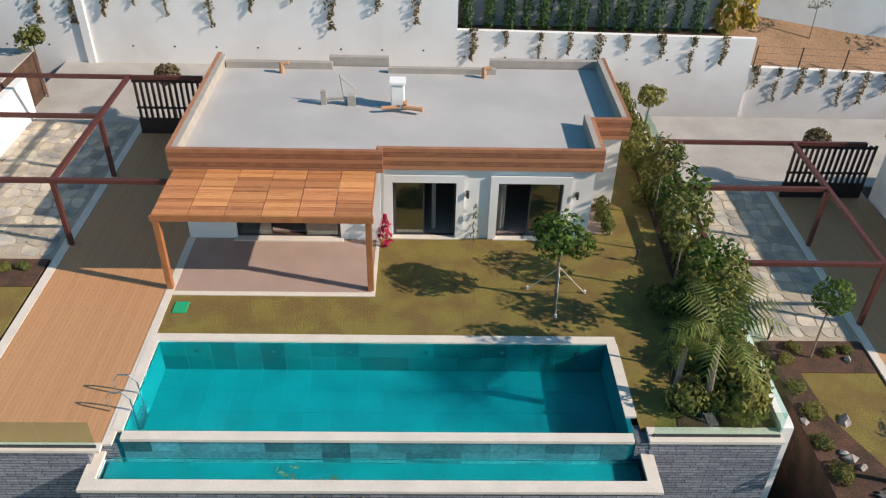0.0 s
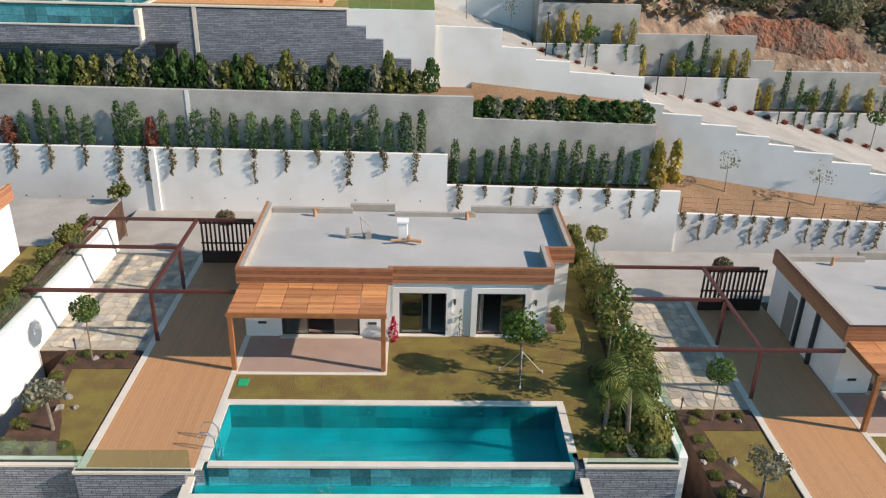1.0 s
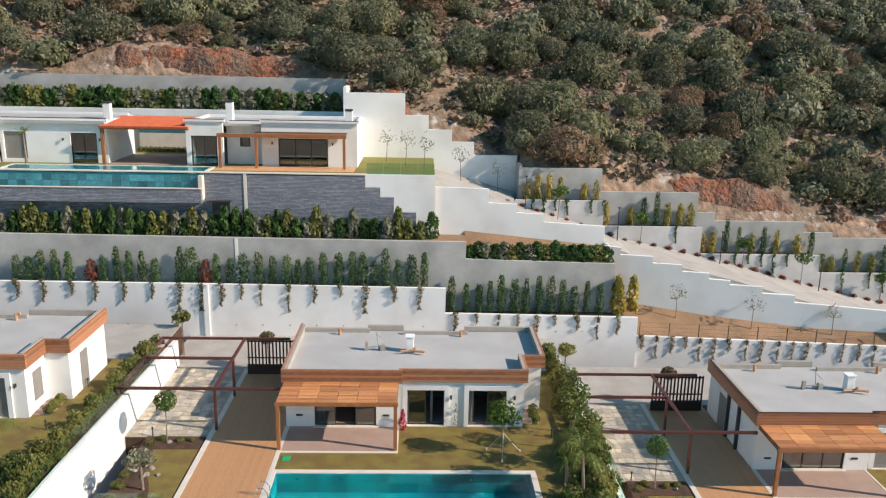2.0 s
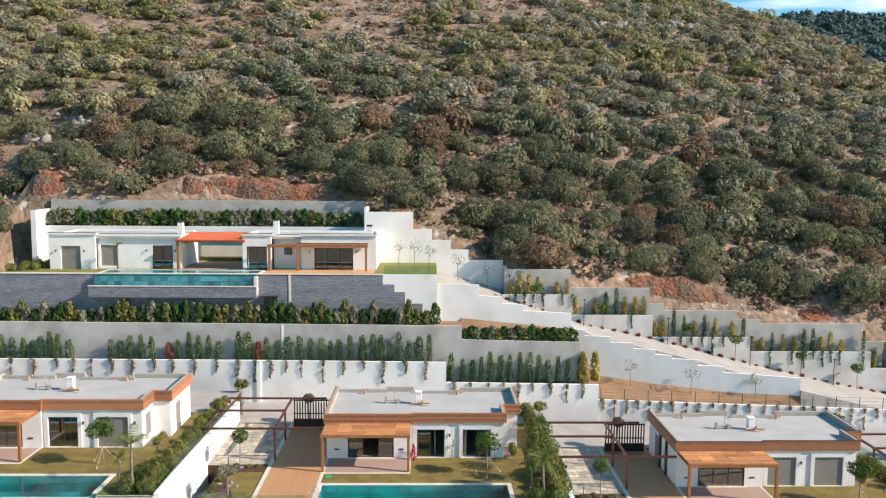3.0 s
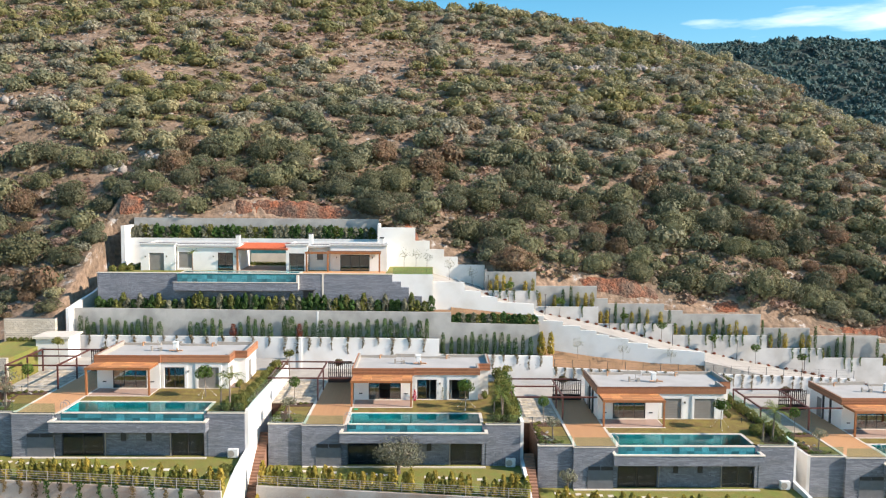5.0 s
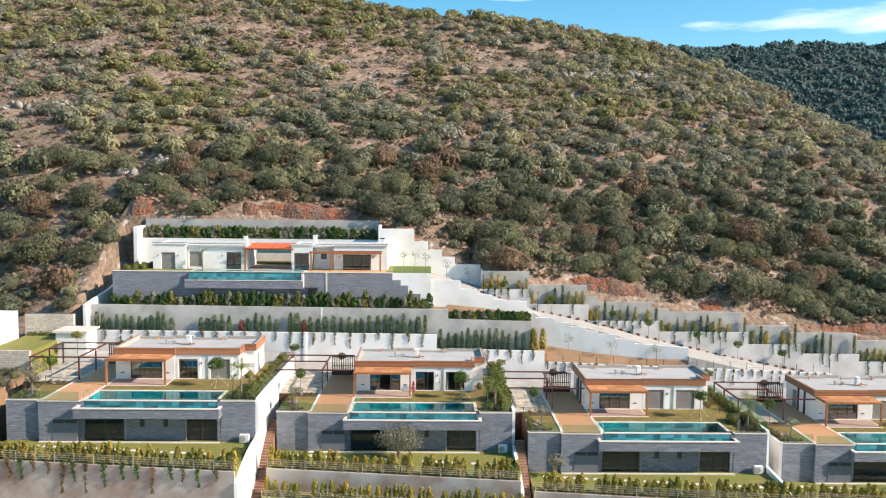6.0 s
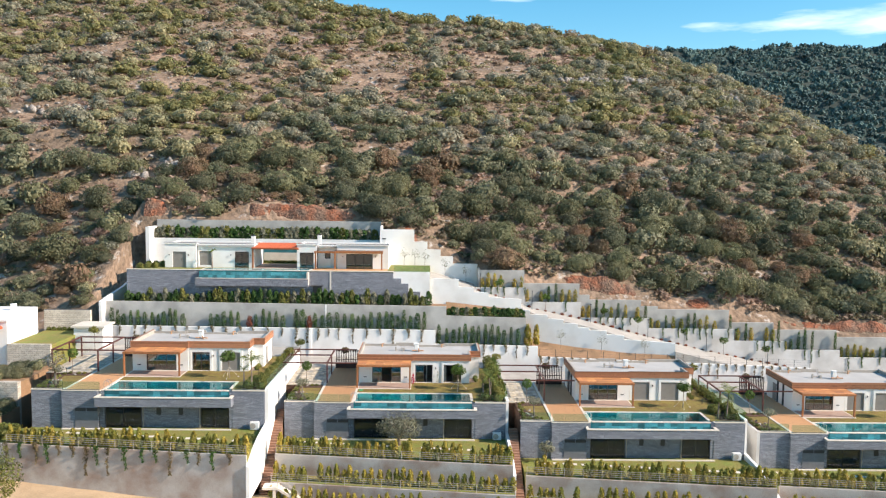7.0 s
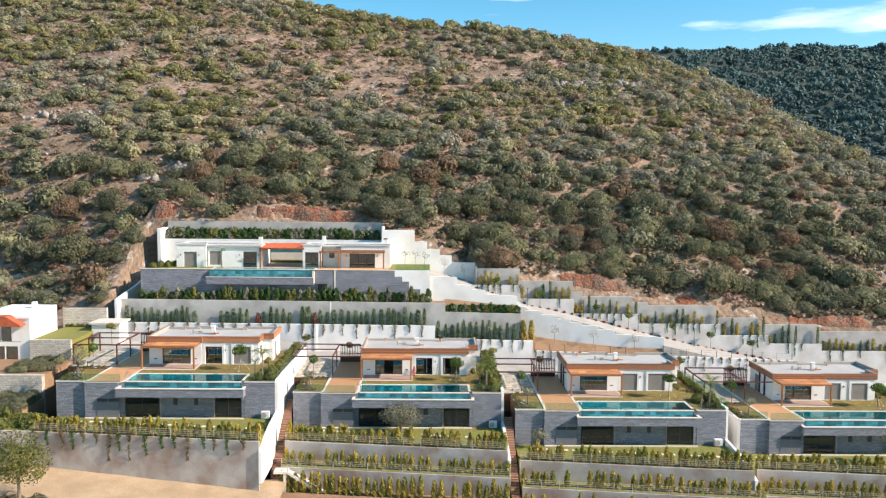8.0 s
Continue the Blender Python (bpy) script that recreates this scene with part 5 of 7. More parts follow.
# climbers on the concrete wall, trailing plants on the white one
x = -44.8
while x < 2.6:
    red = (-33.2 < x < -31.5) or (-25.6 < x < -24.0) or pr.random() < 0.03
    if pr.random() < 0.94:
        s = pr.uniform(0.8, 1.15)
        put("climber", CLIMB_RED if red else pr.choice(CLIMB_ME), x, 38.75, 3.6, (s * pr.uniform(0.8, 1.1), 0.75, s), "red-leaved climber against the concrete wall" if red else "dark green climber against the concrete wall", "climber", "climbers on the long wall")
    x += pr.uniform(0.8, 1.25)
x = 3.9
while x < 16.6:
    put("climber", pr.choice(CLIMB_ME), x, 38.7, 1.65, (pr.uniform(0.7, 0.95), 0.75, pr.uniform(0.85, 1.15)), "dark green climber against the concrete wall", "climber", "climbers on the lower wall")
    x += pr.uniform(0.85, 1.2)
put("golden_shrub", GOLD_ME[0], 17.3, 38.9, 1.6, (2.2, 2.2, 3.2), "tall golden shrub at the wall's end", "shrub", "")
put("golden_shrub", GOLD_ME[1], 18.7, 39.6, 1.8, (1.9, 1.9, 2.8), "tall green-gold shrub on the bare slope", "shrub", "")
x = -45
while x < 3.0:
    put("trailing_plant", pr.choice(TRAIL_ME), x, W1 - 0.02, 4.12 - 0.006 * x, pr.uniform(0.8, 1.35), "brownish plant trailing down the white wall", "trailing plant", "trailing plants on the white wall", 0.0)
    x += pr.uniform(1.4, 2.3)
x = 4.2
while x < 18:
    put("trailing_plant", pr.choice(TRAIL_ME), x, W1 - 0.02, 1.95 - 0.013 * (x - 4), pr.uniform(0.7, 1.2), "brownish plant trailing down the white wall", "trailing plant", "trailing plants on the white wall", 0.0)
    x += pr.uniform(1.4, 2.0)
x = 19.2
while x < 60:
    put("trailing_plant", pr.choice(TRAIL_ME), x, W1 + 0.17, 0.2 - 0.034 * (x - 18.7), pr.uniform(0.8, 1.1), "brownish plant trailing down the white wall", "trailing plant", "trailing plants on the white wall", 0.0)
    x += pr.uniform(1.1, 1.5)
# hedges on the terraces
x = -43
while x < 2.5:
    put("hedge_plant", pr.choice(LAUREL_ME), x, 40.45 + pr.uniform(-0.15, 0.15), 7.3, (1.35, 1.2, pr.uniform(1.3, 2.5)), "leafy green hedge plant below the slate wall", "hedge plant", "hedge below the slate wall")
    x += pr.uniform(0.62, 1.0)
x = 5.4
while x < 16.8:
    put("hedge_plant", pr.choice(LAUREL_ME), x, 40.1, 5.6, (1.5, 1.5, pr.uniform(1.3, 1.7)), "leafy green hedge plant on the earth terrace", "hedge plant", "hedge on the earth terrace")
    x += pr.uniform(0.6, 0.8)
x = -43.8
while x < -6.5:
    put("hedge_plant", pr.choice(LAUREL_ME), x, 56.9, 15.85, (1.9, 1.6, pr.uniform(1.8, 2.3)), "tall leafy hedge plant behind the upper villa", "hedge plant", "hedge behind the upper villa")
    x += pr.uniform(0.7, 0.95)
# planter beside the ramp
BED = [(9.8, 8.95), (17.8, 6.65), (26.9, 4.15), (38.1, 2.45), (52, 0.55), (60.4, -0.85), (69.5, -2.05), (84, -2.9)]


def bed_z(x):
    z = BED[0][1]
    for a, b in BED:
        if x >= a:
            z = b
    return z


x = 11
while x < 90:
    z = bed_z(x)
    if pr.random() < 0.85:
        put("climber", pr.choice(GREYCLIMB_ME + CLIMB_ME[:2]), x, 49.6, z, (pr.uniform(0.5, 0.8), 0.7, pr.uniform(0.6, 1.25)), "yellow-green climber against the grey wall", "climber", "climbers beside the ramp")
    if pr.random() < 0.55:
        put("trailing_plant", pr.choice(TRAILG_ME), x + 0.4, 47.98, z + 0.26, (0.8, 0.8, pr.uniform(0.8, 1.8)), "green plant trailing over the planter wall", "trailing plant", "trailing plants beside the ramp", 0.0)
    x += pr.uniform(0.9, 1.35)
for k in range(44):
    x = 9 + k * 1.35
    put("red_shrub", RED_LOW, x, 47.6 + pr.uniform(-0.1, 0.1), ramp_z(x) - 0.03, pr.uniform(0.22, 0.4), "low dark red shrub along the ramp", "shrub", "red shrubs along the ramp")


# ---- trees ----
def tree(name, x, y, z, height, crown, trunk_r, leafy, label, seed, squash=0.85, n=900, leaf=0.10, fork=3, stakes=False, ball=False):
    """A tapered trunk with limbs and a crown of many small leaves."""
    rng = random.Random(seed)
    t = thing(name, (x, y, z), label, "tree")
    bm = bmesh.new()
    top = Vector((x + rng.uniform(-0.1, 0.1), y, z + height - crown * 0.9))
    tube((x, y, z - 0.05), top, trunk_r, trunk_r * 0.7, bm=bm)
    cs = []
    for k in range(fork):
        a = 6.283 * k / fork + rng.uniform(-0.4, 0.4)
        tip = top + Vector((math.cos(a) * crown * 0.5, math.sin(a) * crown * 0.5, crown * rng.uniform(0.3, 0.8)))
        tube(top - Vector((0, 0, 0.05)), tip, trunk_r * 0.6, trunk_r * 0.25, 6, bm=bm)
        cs.append(tip)
        for q in range(2):
            tube(tip, tip + Vector((rng.uniform(-1, 1), rng.uniform(-1, 1), rng.uniform(0.1, 0.7))) * crown * 0.4, trunk_r * 0.25, trunk_r * 0.1, 5, bm=bm)
    part("trunk", bm, "bark", t)
    r2 = np.random.default_rng(seed)
    cen = np.array([[c.x, c.y, c.z] for c in cs] + [[top.x, top.y, top.z + crown * 0.75 * squash]])
    rad = np.array([crown * rng.uniform(0.5, 0.7) for _ in cs] + [crown * 0.8])
    if ball:
        cen, rad = cen[-1:], np.array([crown])
    pick = r2.integers(0, len(cen), n)
    d = r2.normal(0, 1, (n, 3))
    d /= np.linalg.norm(d, axis=1)[:, None]
    p = cen[pick] + d * (rad[pick] * r2.uniform(0.55, 1.05, n) ** 0.6)[:, None] * np.array((1, 1, squash))
    v, f = leaves(r2, p - np.array((x, y, z)), d, leaf)
    c = new("crown", mesh_np("crown", v, f, leafy))
    c.parent = t
    if stakes:
        for a in (0.4, 2.5, 4.6):
            e = Vector((x + math.cos(a) * 1.1, y + math.sin(a) * 0.9, z))
            part("stay_rope", tube(e, (x, y, z + height * 0.45), 0.012, sides=4), "coping", t, "pale stay rope")
            part("stay_peg", tube(e, e + Vector((0, 0, 0.12)), 0.04, sides=6), "plastic", t)
    return t


def palm(x, y, z, height, frond, seed, label):
    """A palm: ringed trunk and arching fronds, each a rib with leaflets on both sides."""
    rng = random.Random(seed)
    t = thing("palm_tree", (x, y, z), label, "palm tree")
    bm = bmesh.new()
    lean = Vector((rng.uniform(-0.2, 0.2), rng.uniform(-0.15, 0.15), 0))
    for k in range(6):
        a, b = Vector((x, y, z)) + lean * (k / 6) + Vector((0, 0, height * k / 6)), Vector((x, y, z)) + lean * ((k + 1) / 6) + Vector((0, 0, height * (k + 1) / 6))
        tube(a, b, 0.12 - 0.010 * k, 0.11 - 0.010 * k, 8, bm=bm)
    part("trunk", bm, "bark", t)
    top = Vector((x, y, z + height)) + lean
    for k in range(12):
        a = 6.283 * k / 12 + rng.uniform(-0.2, 0.2)
        lift = rng.uniform(0.5, 1.7)
        way = Vector((math.cos(a), math.sin(a), 0))
        bm = bmesh.new()
        pts = []
        for q in range(9):
            u = q / 8
            pts.append(top + way * frond * u * (0.55 + 0.45 * math.cos(lift * 0.6)) + Vector((0, 0, frond * (lift * u - 0.95 * u * u))))
        side = Vector((-way.y, way.x, 0))
        for q in range(8):
            p0, p1 = pts[q], pts[q + 1]
            m = p0.lerp(p1, 0.5)
            w = 0.42 * math.sin(math.pi * min(1, (q + 0.8) / 8.6)) + 0.05
            for sg in (-1, 1):
                for h_ in (0.0, 0.5):
                    r0 = p0.lerp(p1, h_)
                    r1 = p0.lerp(p1, h_ + 0.3)
                    tip = r1 + side * sg * w * frond * 0.62 + (p1 - p0) * 0.8 - Vector((0, 0, 0.25 * w * frond))
                    vs = [bm.verts.new(r0), bm.verts.new(r1), bm.verts.new(tip)]
                    bm.faces.new(vs)
        part("frond", bm, "palm", t)
    return t


def rock_mesh(seed):
    rng = random.Random(seed)
    bm = bmesh.new()
    bmesh.ops.create_icosphere(bm, subdivisions=1, radius=1)
    off = rng.uniform(0, 50)
    for v in bm.verts:
        v.co *= 0.72 + 0.95 * noise.noise(v.co * 1.3 + Vector((off, 0, 0))) + 0.15 * noise.noise(v.co * 4 + Vector((0, off, 0)))
        v.co.z *= 0.65
    return finish(bm, "rock", "rock")


ROCKS = [rock_mesh(k) for k in range(4)]


def garden(dx, dy, dz, seed):
    """Planting of one plot."""
    rng = random.Random(seed)
    P = lambda x, y, z=0.0: (x + dx, y + dy, z + dz)
    tree("citrus_tree", *P(6.2, 18.9), 2.95, 0.95, 0.055, "tree", "young round citrus tree with stay ropes on the lawn", seed + 1, stakes=True, n=800, leaf=0.10)
    tree("ball_tree", *P(-13.0, 20.0), 2.75, 0.62, 0.04, "tree", "small ball-clipped tree beside the stone paving", seed + 2, ball=True, n=650, leaf=0.075, squash=0.95)
    tree("ball_tree", *P(-9.2, 31.0), 2.5, 0.55, 0.05, "trail", "dark ball-clipped tree behind the slatted gate", seed + 3, ball=True, n=600, leaf=0.08, squash=0.8)
    tree("young_tree", *P(-15.9, 33.5), 3.2, 0.7, 0.05, "hedge", "young leafy tree in the corner by the wall", seed + 4, n=350, leaf=0.12)
    tree("olive_tree", *P(-12.7, 15.0), 2.1, 0.8, 0.09, "olive", "small grey-green olive tree in the planting bed", seed + 5, n=420, leaf=0.085)
    palm(*P(9.9, 14.3), 2.9 + rng.uniform(-0.2, 0.3), 1.75, seed + 6, "feathery palm tree in the boundary bed")
    palm(*P(9.0, 14.5), 2.0, 0.85, seed + 7, "small feathery palm tree beside the pool")
    y = 14.0
    while y < 34:
        s = rng.uniform(0.42, 0.78) * (1.25 if y < 19 else 1.0) * (1.2 if seed == 200 else 1.0)
        put("hedge_shrub", rng.choice(HEDGE_ME), *P(11.05 + rng.uniform(-0.25, 0.15), y), (s, s * 0.9, s * rng.uniform(1.1, 1.9)), "loose leafy green shrub along the boundary wall", "shrub", "boundary hedge")
        y += rng.uniform(0.7, 1.0) if seed == 200 else rng.uniform(0.85, 1.35)
    for k in range(9):
        s = rng.uniform(0.35, 0.75)
        put("garden_shrub", rng.choice(HEDGE_ME), *P(rng.uniform(9.2, 10.4), rng.uniform(13.9, 18.5)), (s, s, s * 1.4), "leafy shrub beside the pool lawn", "shrub", "shrubs beside the pool")
    for k in range(3):
        put("garden_shrub", rng.choice(HEDGE_ME), *P(8.6, 22.9 + k * 0.7), (0.35, 0.35, 0.6), "small leafy shrub by the house corner", "shrub", "shrubs by the house")
    for x, y, s in ((-14.0, 13.9, 0.4), (-13.4, 13.8, 0.3), (-12.6, 13.8, 0.33), (-11.9, 14.0, 0.25), (-14.0, 15.2, 0.42), (-14.1, 16.3, 0.36), (-13.9, 17.5, 0.4), (-14.0, 18.6, 0.33), (-13.9, 19.8, 0.3), (-12.3, 20.2, 0.28), (-11.7, 20.3, 0.26), (-13.4, 20.4, 0.3)):
        put("round_shrub", rng.choice(HEDGE_ME), *P(x, y), (s, s, s * 0.95), "low round shrub in the planting bed", "shrub", "low shrubs of the west bed")
    for k in range(9):
        x, y = rng.choice([(-13.2, 14.6), (-12.9, 16.0), (-13.6, 17.2), (-12.4, 20.0)])
        s = rng.uniform(0.12, 0.3)
        put("rock", rng.choice(ROCKS), *P(x + rng.uniform(-0.7, 0.7), y + rng.uniform(-0.5, 0.5), 0.05), s, "pale rough boulder in the planting bed", "rock", "boulders of the west bed")
    # conifers along the lower garden wall
    for k in range(34):
        u = k / 33
        for row in (0,):
            if rng.random() < 0.95:
                s = rng.uniform(1.1, 1.75)
                put("conifer", rng.choice(GOLD_ME), *P(-14.1 + 25.5 * u + rng.uniform(-0.2, 0.2), 7.9 - 3.3 * u + row * 0.75, -4.4), (1.5, 1.5, s * 1.25), "slim golden-green conifer behind the railing", "conifer", "conifers along the lower garden")
    for k in range(4):
        s = rng.uniform(0.5, 0.8)
        put("garden_shrub", rng.choice(HEDGE_ME), *P(rng.uniform(9.5, 11.2), rng.uniform(6, 9.5), -4.4), s, "leafy shrub in the lower garden", "shrub", "shrubs of the lower garden")
    # bollard lamps
    for x, y in ((-14.1, 20.9), (9.3, 21.0), (9.3, 26.5)):
        la = thing("bollard_lamp", P(x, y), "short black garden bollard lamp", "lamp", "garden bollards")
        q = P(x, y)
        part("stem", tube(q, (q[0], q[1], q[2] + 0.45), 0.035), "dark", la)
        part("cap", tube((q[0], q[1], q[2] + 0.45), (q[0], q[1], q[2] + 0.56), 0.07, 0.05), "dark", la)


for k, o in enumerate([(0, 0, 0), (-27.7, -3.7, 2.2), (27.7, -2.2, -1.5), (56.3, -0.6, -3.1)]):
    garden(*o, 200 + 20 * k)

# things of the middle plot alone
for k, (x, y, h_) in enumerate(((10.1, 15.6, 3.4), (10.5, 17.3, 2.9), (10.2, 19.4, 3.0), (10.8, 21.5, 2.7), (10.6, 24.0, 2.6))):
    tree("slender_tree", x, y, 0, h_, 0.85, 0.045, "tree" if k % 2 else "hedge", "slender leafy tree in the boundary bed", 370 + k, n=520, leaf=0.10, squash=1.3)
solo("floor_mat", box(-6.15, -5.7, 18.05, 18.6, -0.012, 0.02, bevel=0.008), "green", "bright green plastic cover in the lawn", "cover", (-5.9, 18.3, 0))
put("pink_shrub", mesh_np("pink_shrub", *column_data(301, 130, 0.07, 1.0, 0.22, 0.7), "pink"), 0.45, 21.9, 0, (1, 1, 1.25), "bright pink flowering shrub at the pergola post", "flowering shrub", "")
put("wall_climber", mesh_np("wall_climber", *column_data(302, 60, 0.06, 1.0, 0.2, 0.6), "olive"), 3.65, 22.25, 0, (0.9, 0.5, 1.5), "thin young climber against the white wall", "climber", "")
tree("olive_tree", -0.9, 10.6, -4.4, 3.2, 2.5, 0.24, "olive", "large grey-green olive tree in the lower garden", 310, n=3800, leaf=0.09, fork=6, squash=0.7)
tree("olive_tree", 58.6, 8.6, -7.5, 3.6, 1.2, 0.16, "olive", "grey olive tree in the lower garden", 311, n=700, leaf=0.11, fork=4)
tree("olive_tree", 16.0, 9.3, -5.9, 2.2, 1.0, 0.1, "olive", "small olive tree in the lower garden", 312, n=450, leaf=0.1, fork=3)
tree("olive_tree", -40.6, 11.6, 2.2, 3.4, 1.3, 0.16, "olive", "gnarled olive tree beside the parking court", 313, n=260, leaf=0.1, fork=5)
tree("bushy_tree", -39.3, -5.5, -7.3, 6.4, 3.1, 0.2, "hedge", "bushy green tree beside the dirt track", 314, n=5200, leaf=0.12, fork=7, squash=1.15)
for k in range(7):
    put("shrub", NEAR_ME[k % 3], -42 + k * 0.85, -6.2 + (k % 3) * 0.7, -7.4, (1.1, 1.1, 1.2), "dark low shrub beside the dirt track", "shrub", "shrubs beside the dirt track")
put("shrub", NEAR_ME[1], -29, -9.5, -8.0, 0.9, "low green shrub beside the dirt track", "shrub", "")
for k, x in enumerate((13.5, 21.0, 30.5, 36, 43.5, 50, 57)):
    tree("young_tree", x, 46.9, ramp_z(x), 2.7, 0.75, 0.04, "tree", "young leafy tree beside the ramp", 330 + k, n=240, leaf=0.12)
for k, (x, y, z) in enumerate(((0.0, 47.5, 12.15), (1.6, 45.5, 12.15), (-1.8, 50, 12.15), (5.0, 50.5, ramp_z(5) + 0.2), (8.4, 50.5, ramp_z(8.4) + 0.2), (22.5, 39.9, 0.9), (28.5, 39.1, 0.35), (35, 38.6, 0.0))):
    tree("young_tree", x, y, z, 2.5, 0.8, 0.035, "olive", "thin young tree near the stepped white wall", 350 + k, n=80, leaf=0.09, squash=1.3)
for k, x in enumerate((10.5, 18.8, 28.2, 37.5, 47, 57)):
    z = ramp_z(x)
    la = thing("street_lamp", (x, 46.4, z), "thin dark street lamp beside the ramp", "street lamp", "lamps along the ramp")
    part("pole", tube((x, 46.4, z), (x, 46.4, z + 2.9), 0.05, 0.04), "dark", la)
    part("lamp_head", box(x - 0.12, x + 0.12, 46.2, 46.5, z + 2.9, z + 3.0, bevel=0.02), "dark", la)
fe = thing("wire_fence", (35, 37.9, 0), "thin wire fence on dark posts above the wall", "fence")
for k in range(18):
    x = 19 + k * 2.4
    z = 0.2 - 0.034 * (x - 18.7)
    part("post", tube((x, 37.95, z - 0.1), (x, 37.95, z + 1.15), 0.035, sides=6), "dark", fe)
for h_ in (0.4, 0.75, 1.1):
    part("wire", tube((19, 37.95, 0.19 + h_), (59.8, 37.95, -1.2 + h_), 0.008, sides=4), "dark", fe)


# ---- upper villa ----
def upper_villa():
    z0, y0 = 12.15, 46.0
    h = thing("house", (-21, y0, z0), "long white flat-roofed villa with timber porch and red-roofed passage", "house")
    top = z0 + 3.75
    part("wall_west", wall_with_holes(-39.2, -34.3, z0, top, y0, y0 + 0.3, [(-38.0, -35.9, z0, z0 + 2.5)]), "white", h)
    part("wall_west_mid", wall_with_holes(-34.3, -25.3, z0, top - 0.15, y0 + 0.6, y0 + 0.9, [(-34.0, -32.1, z0 + 0.3, z0 + 2.6), (-28.4, -26.2, z0, z0 + 2.55)]), "white", h)
    part("wall_mid", wall_with_holes(-18.5, -15.4, z0, top, y0, y0 + 0.3, [(-18.1, -15.9, z0, z0 + 2.55)]), "white", h)
    part("wall_porch", wall_with_holes(-15.4, -12.2, z0, top - 0.2, y0 + 1.4, y0 + 1.7, [(-14.3, -13.4, z0 + 1.5, z0 + 2.4)]), "white", h)
    part("wall_east", wall_with_holes(-12.2, -4.1, z0, top, y0 + 0.2, y0 + 0.5, [(-10.8, -6.6, z0 + 0.1, z0 + 2.4)]), "white", h)
    part("wall_east_side", box(-4.4, -4.1, y0 + 0.5, 53, z0, top), "white", h)
    part("wall_west_side", box(-39.2, -38.9, y0 + 0.3, 53, z0, top), "white", h)
    part("wall_passage_west", box(-25.6, -25.3, y0 + 0.9, 53, z0, top - 0.15), "white", h)
    part("wall_passage_east", box(-18.5, -18.2, y0 + 0.3, 53, z0, top), "white", h)
    part("wall_back_west", box(-38.9, -25.6, 52.7, 53, z0, top), "white", h)
    part("wall_back_east", box(-18.2, -4.4, 52.7, 53, z0, top), "white", h)
    part("roof_west", box(-39.1, -25.35, y0 + 0.31, 52.9, top - 0.4, top - 0.152), "roof", h)
    part("roof_east", box(-18.45, -4.2, y0 + 0.52, 52.9, top - 0.4, top - 0.205), "roof", h)
    for a, b, y, z in ((-39.4, -34.1, y0 - 0.15, top), (-34.1, -25.2, y0 + 0.45, top - 0.15), (-18.6, -15.2, y0 - 0.15, top), (-15.2, -12.3, y0 + 1.2, top - 0.2), (-12.3, -3.9, y0, top)):
        part("roof_edge", box(a, b, y, y + 0.4, z - 0.005, z + 0.16), "white", h)
        # A dark strip laid along each roof edge imitates the parapet's shadow.
        part("shadow_gap", box(a + 0.1, b - 0.1, y + 0.1, y + 0.3, z + 0.16, z + 0.22), "dark", h)
    part("passage_roof", box(-25.6, -18.2, y0 - 0.3, y0 + 5, z0 + 3.0, z0 + 3.15), "beam", h)
    bm = bmesh.new()
    for k in range(30):
        x = -25.6 + k * 0.2466
        tube((x + 0.12, y0 - 0.4, z0 + 3.2), (x + 0.12, y0 + 5, z0 + 3.6), 0.125, sides=6, bm=bm)
    part("passage_tiles", bm, "redtile", h, "orange-red roof tiles over the passage")
    part("passage_column", box(-25.55, -25.3, y0 - 0.2, y0 + 0.05, z0, z0 + 3.0), "beam", h)
    part("passage_floor", box(-25.3, -18.5, y0, 53, z0, z0 + 0.04), "terrace", h)
    for a, b in ((-38.0, -35.9),):
        part("shutter", box(a, b, y0 + 0.15, y0 + 0.2, z0, z0 + 2.5), "shade", h, "closed grey roller shutter")
    part("shutter", box(-34.0, -32.1, y0 + 0.75, y0 + 0.8, z0 + 0.3, z0 + 2.6), "shade", h, "closed grey roller shutter")
    windows(h, -28.4, -26.2, z0, z0 + 2.55, y0 + 0.7, 2, (), "sliding_door")
    windows(h, -18.1, -15.9, z0, z0 + 2.55, y0 + 0.1, 2, (), "sliding_door")
    windows(h, -10.8, -6.6, z0 + 0.1, z0 + 2.4, y0 + 0.3, 3, (), "picture_window")
    windows(h, -14.3, -13.4, z0 + 1.5, z0 + 2.4, y0 + 1.5, 1, (), "small_window")
    # Dark panels added behind the panes stand for the dim rooms.
    for a, b, y in ((-28.4, -26.2, y0 + 0.7), (-18.1, -15.9, y0 + 0.1), (-10.8, -6.6, y0 + 0.3), (-14.3, -13.4, y0 + 1.5)):
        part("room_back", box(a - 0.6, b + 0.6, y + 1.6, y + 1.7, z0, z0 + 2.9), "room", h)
    # timber porch
    part("porch_beam", box(-15.6, -4.9, y0 - 1.3, y0 - 1.1, z0 + 2.6, z0 + 2.9), "beam", h)
    for x in (-15.5, -12.5, -5.2):
        part("porch_post", box(x, x + 0.22, y0 - 1.3, y0 - 1.1, z0, z0 + 2.6), "beam", h)
        part("porch_rafter", box(x, x + 0.2, y0 - 1.1, y0 + 0.0, z0 + 2.65, z0 + 2.85), "beam", h)
    part("porch_roof", box(-12.5, -4.9, y0 - 1.25, y0 - 0.02, z0 + 2.9, z0 + 2.98), "fascia", h)
    part("porch_floor", box(-15.8, -4.2, y0 - 2.6, y0, z0, z0 + 0.05), "deck", h)
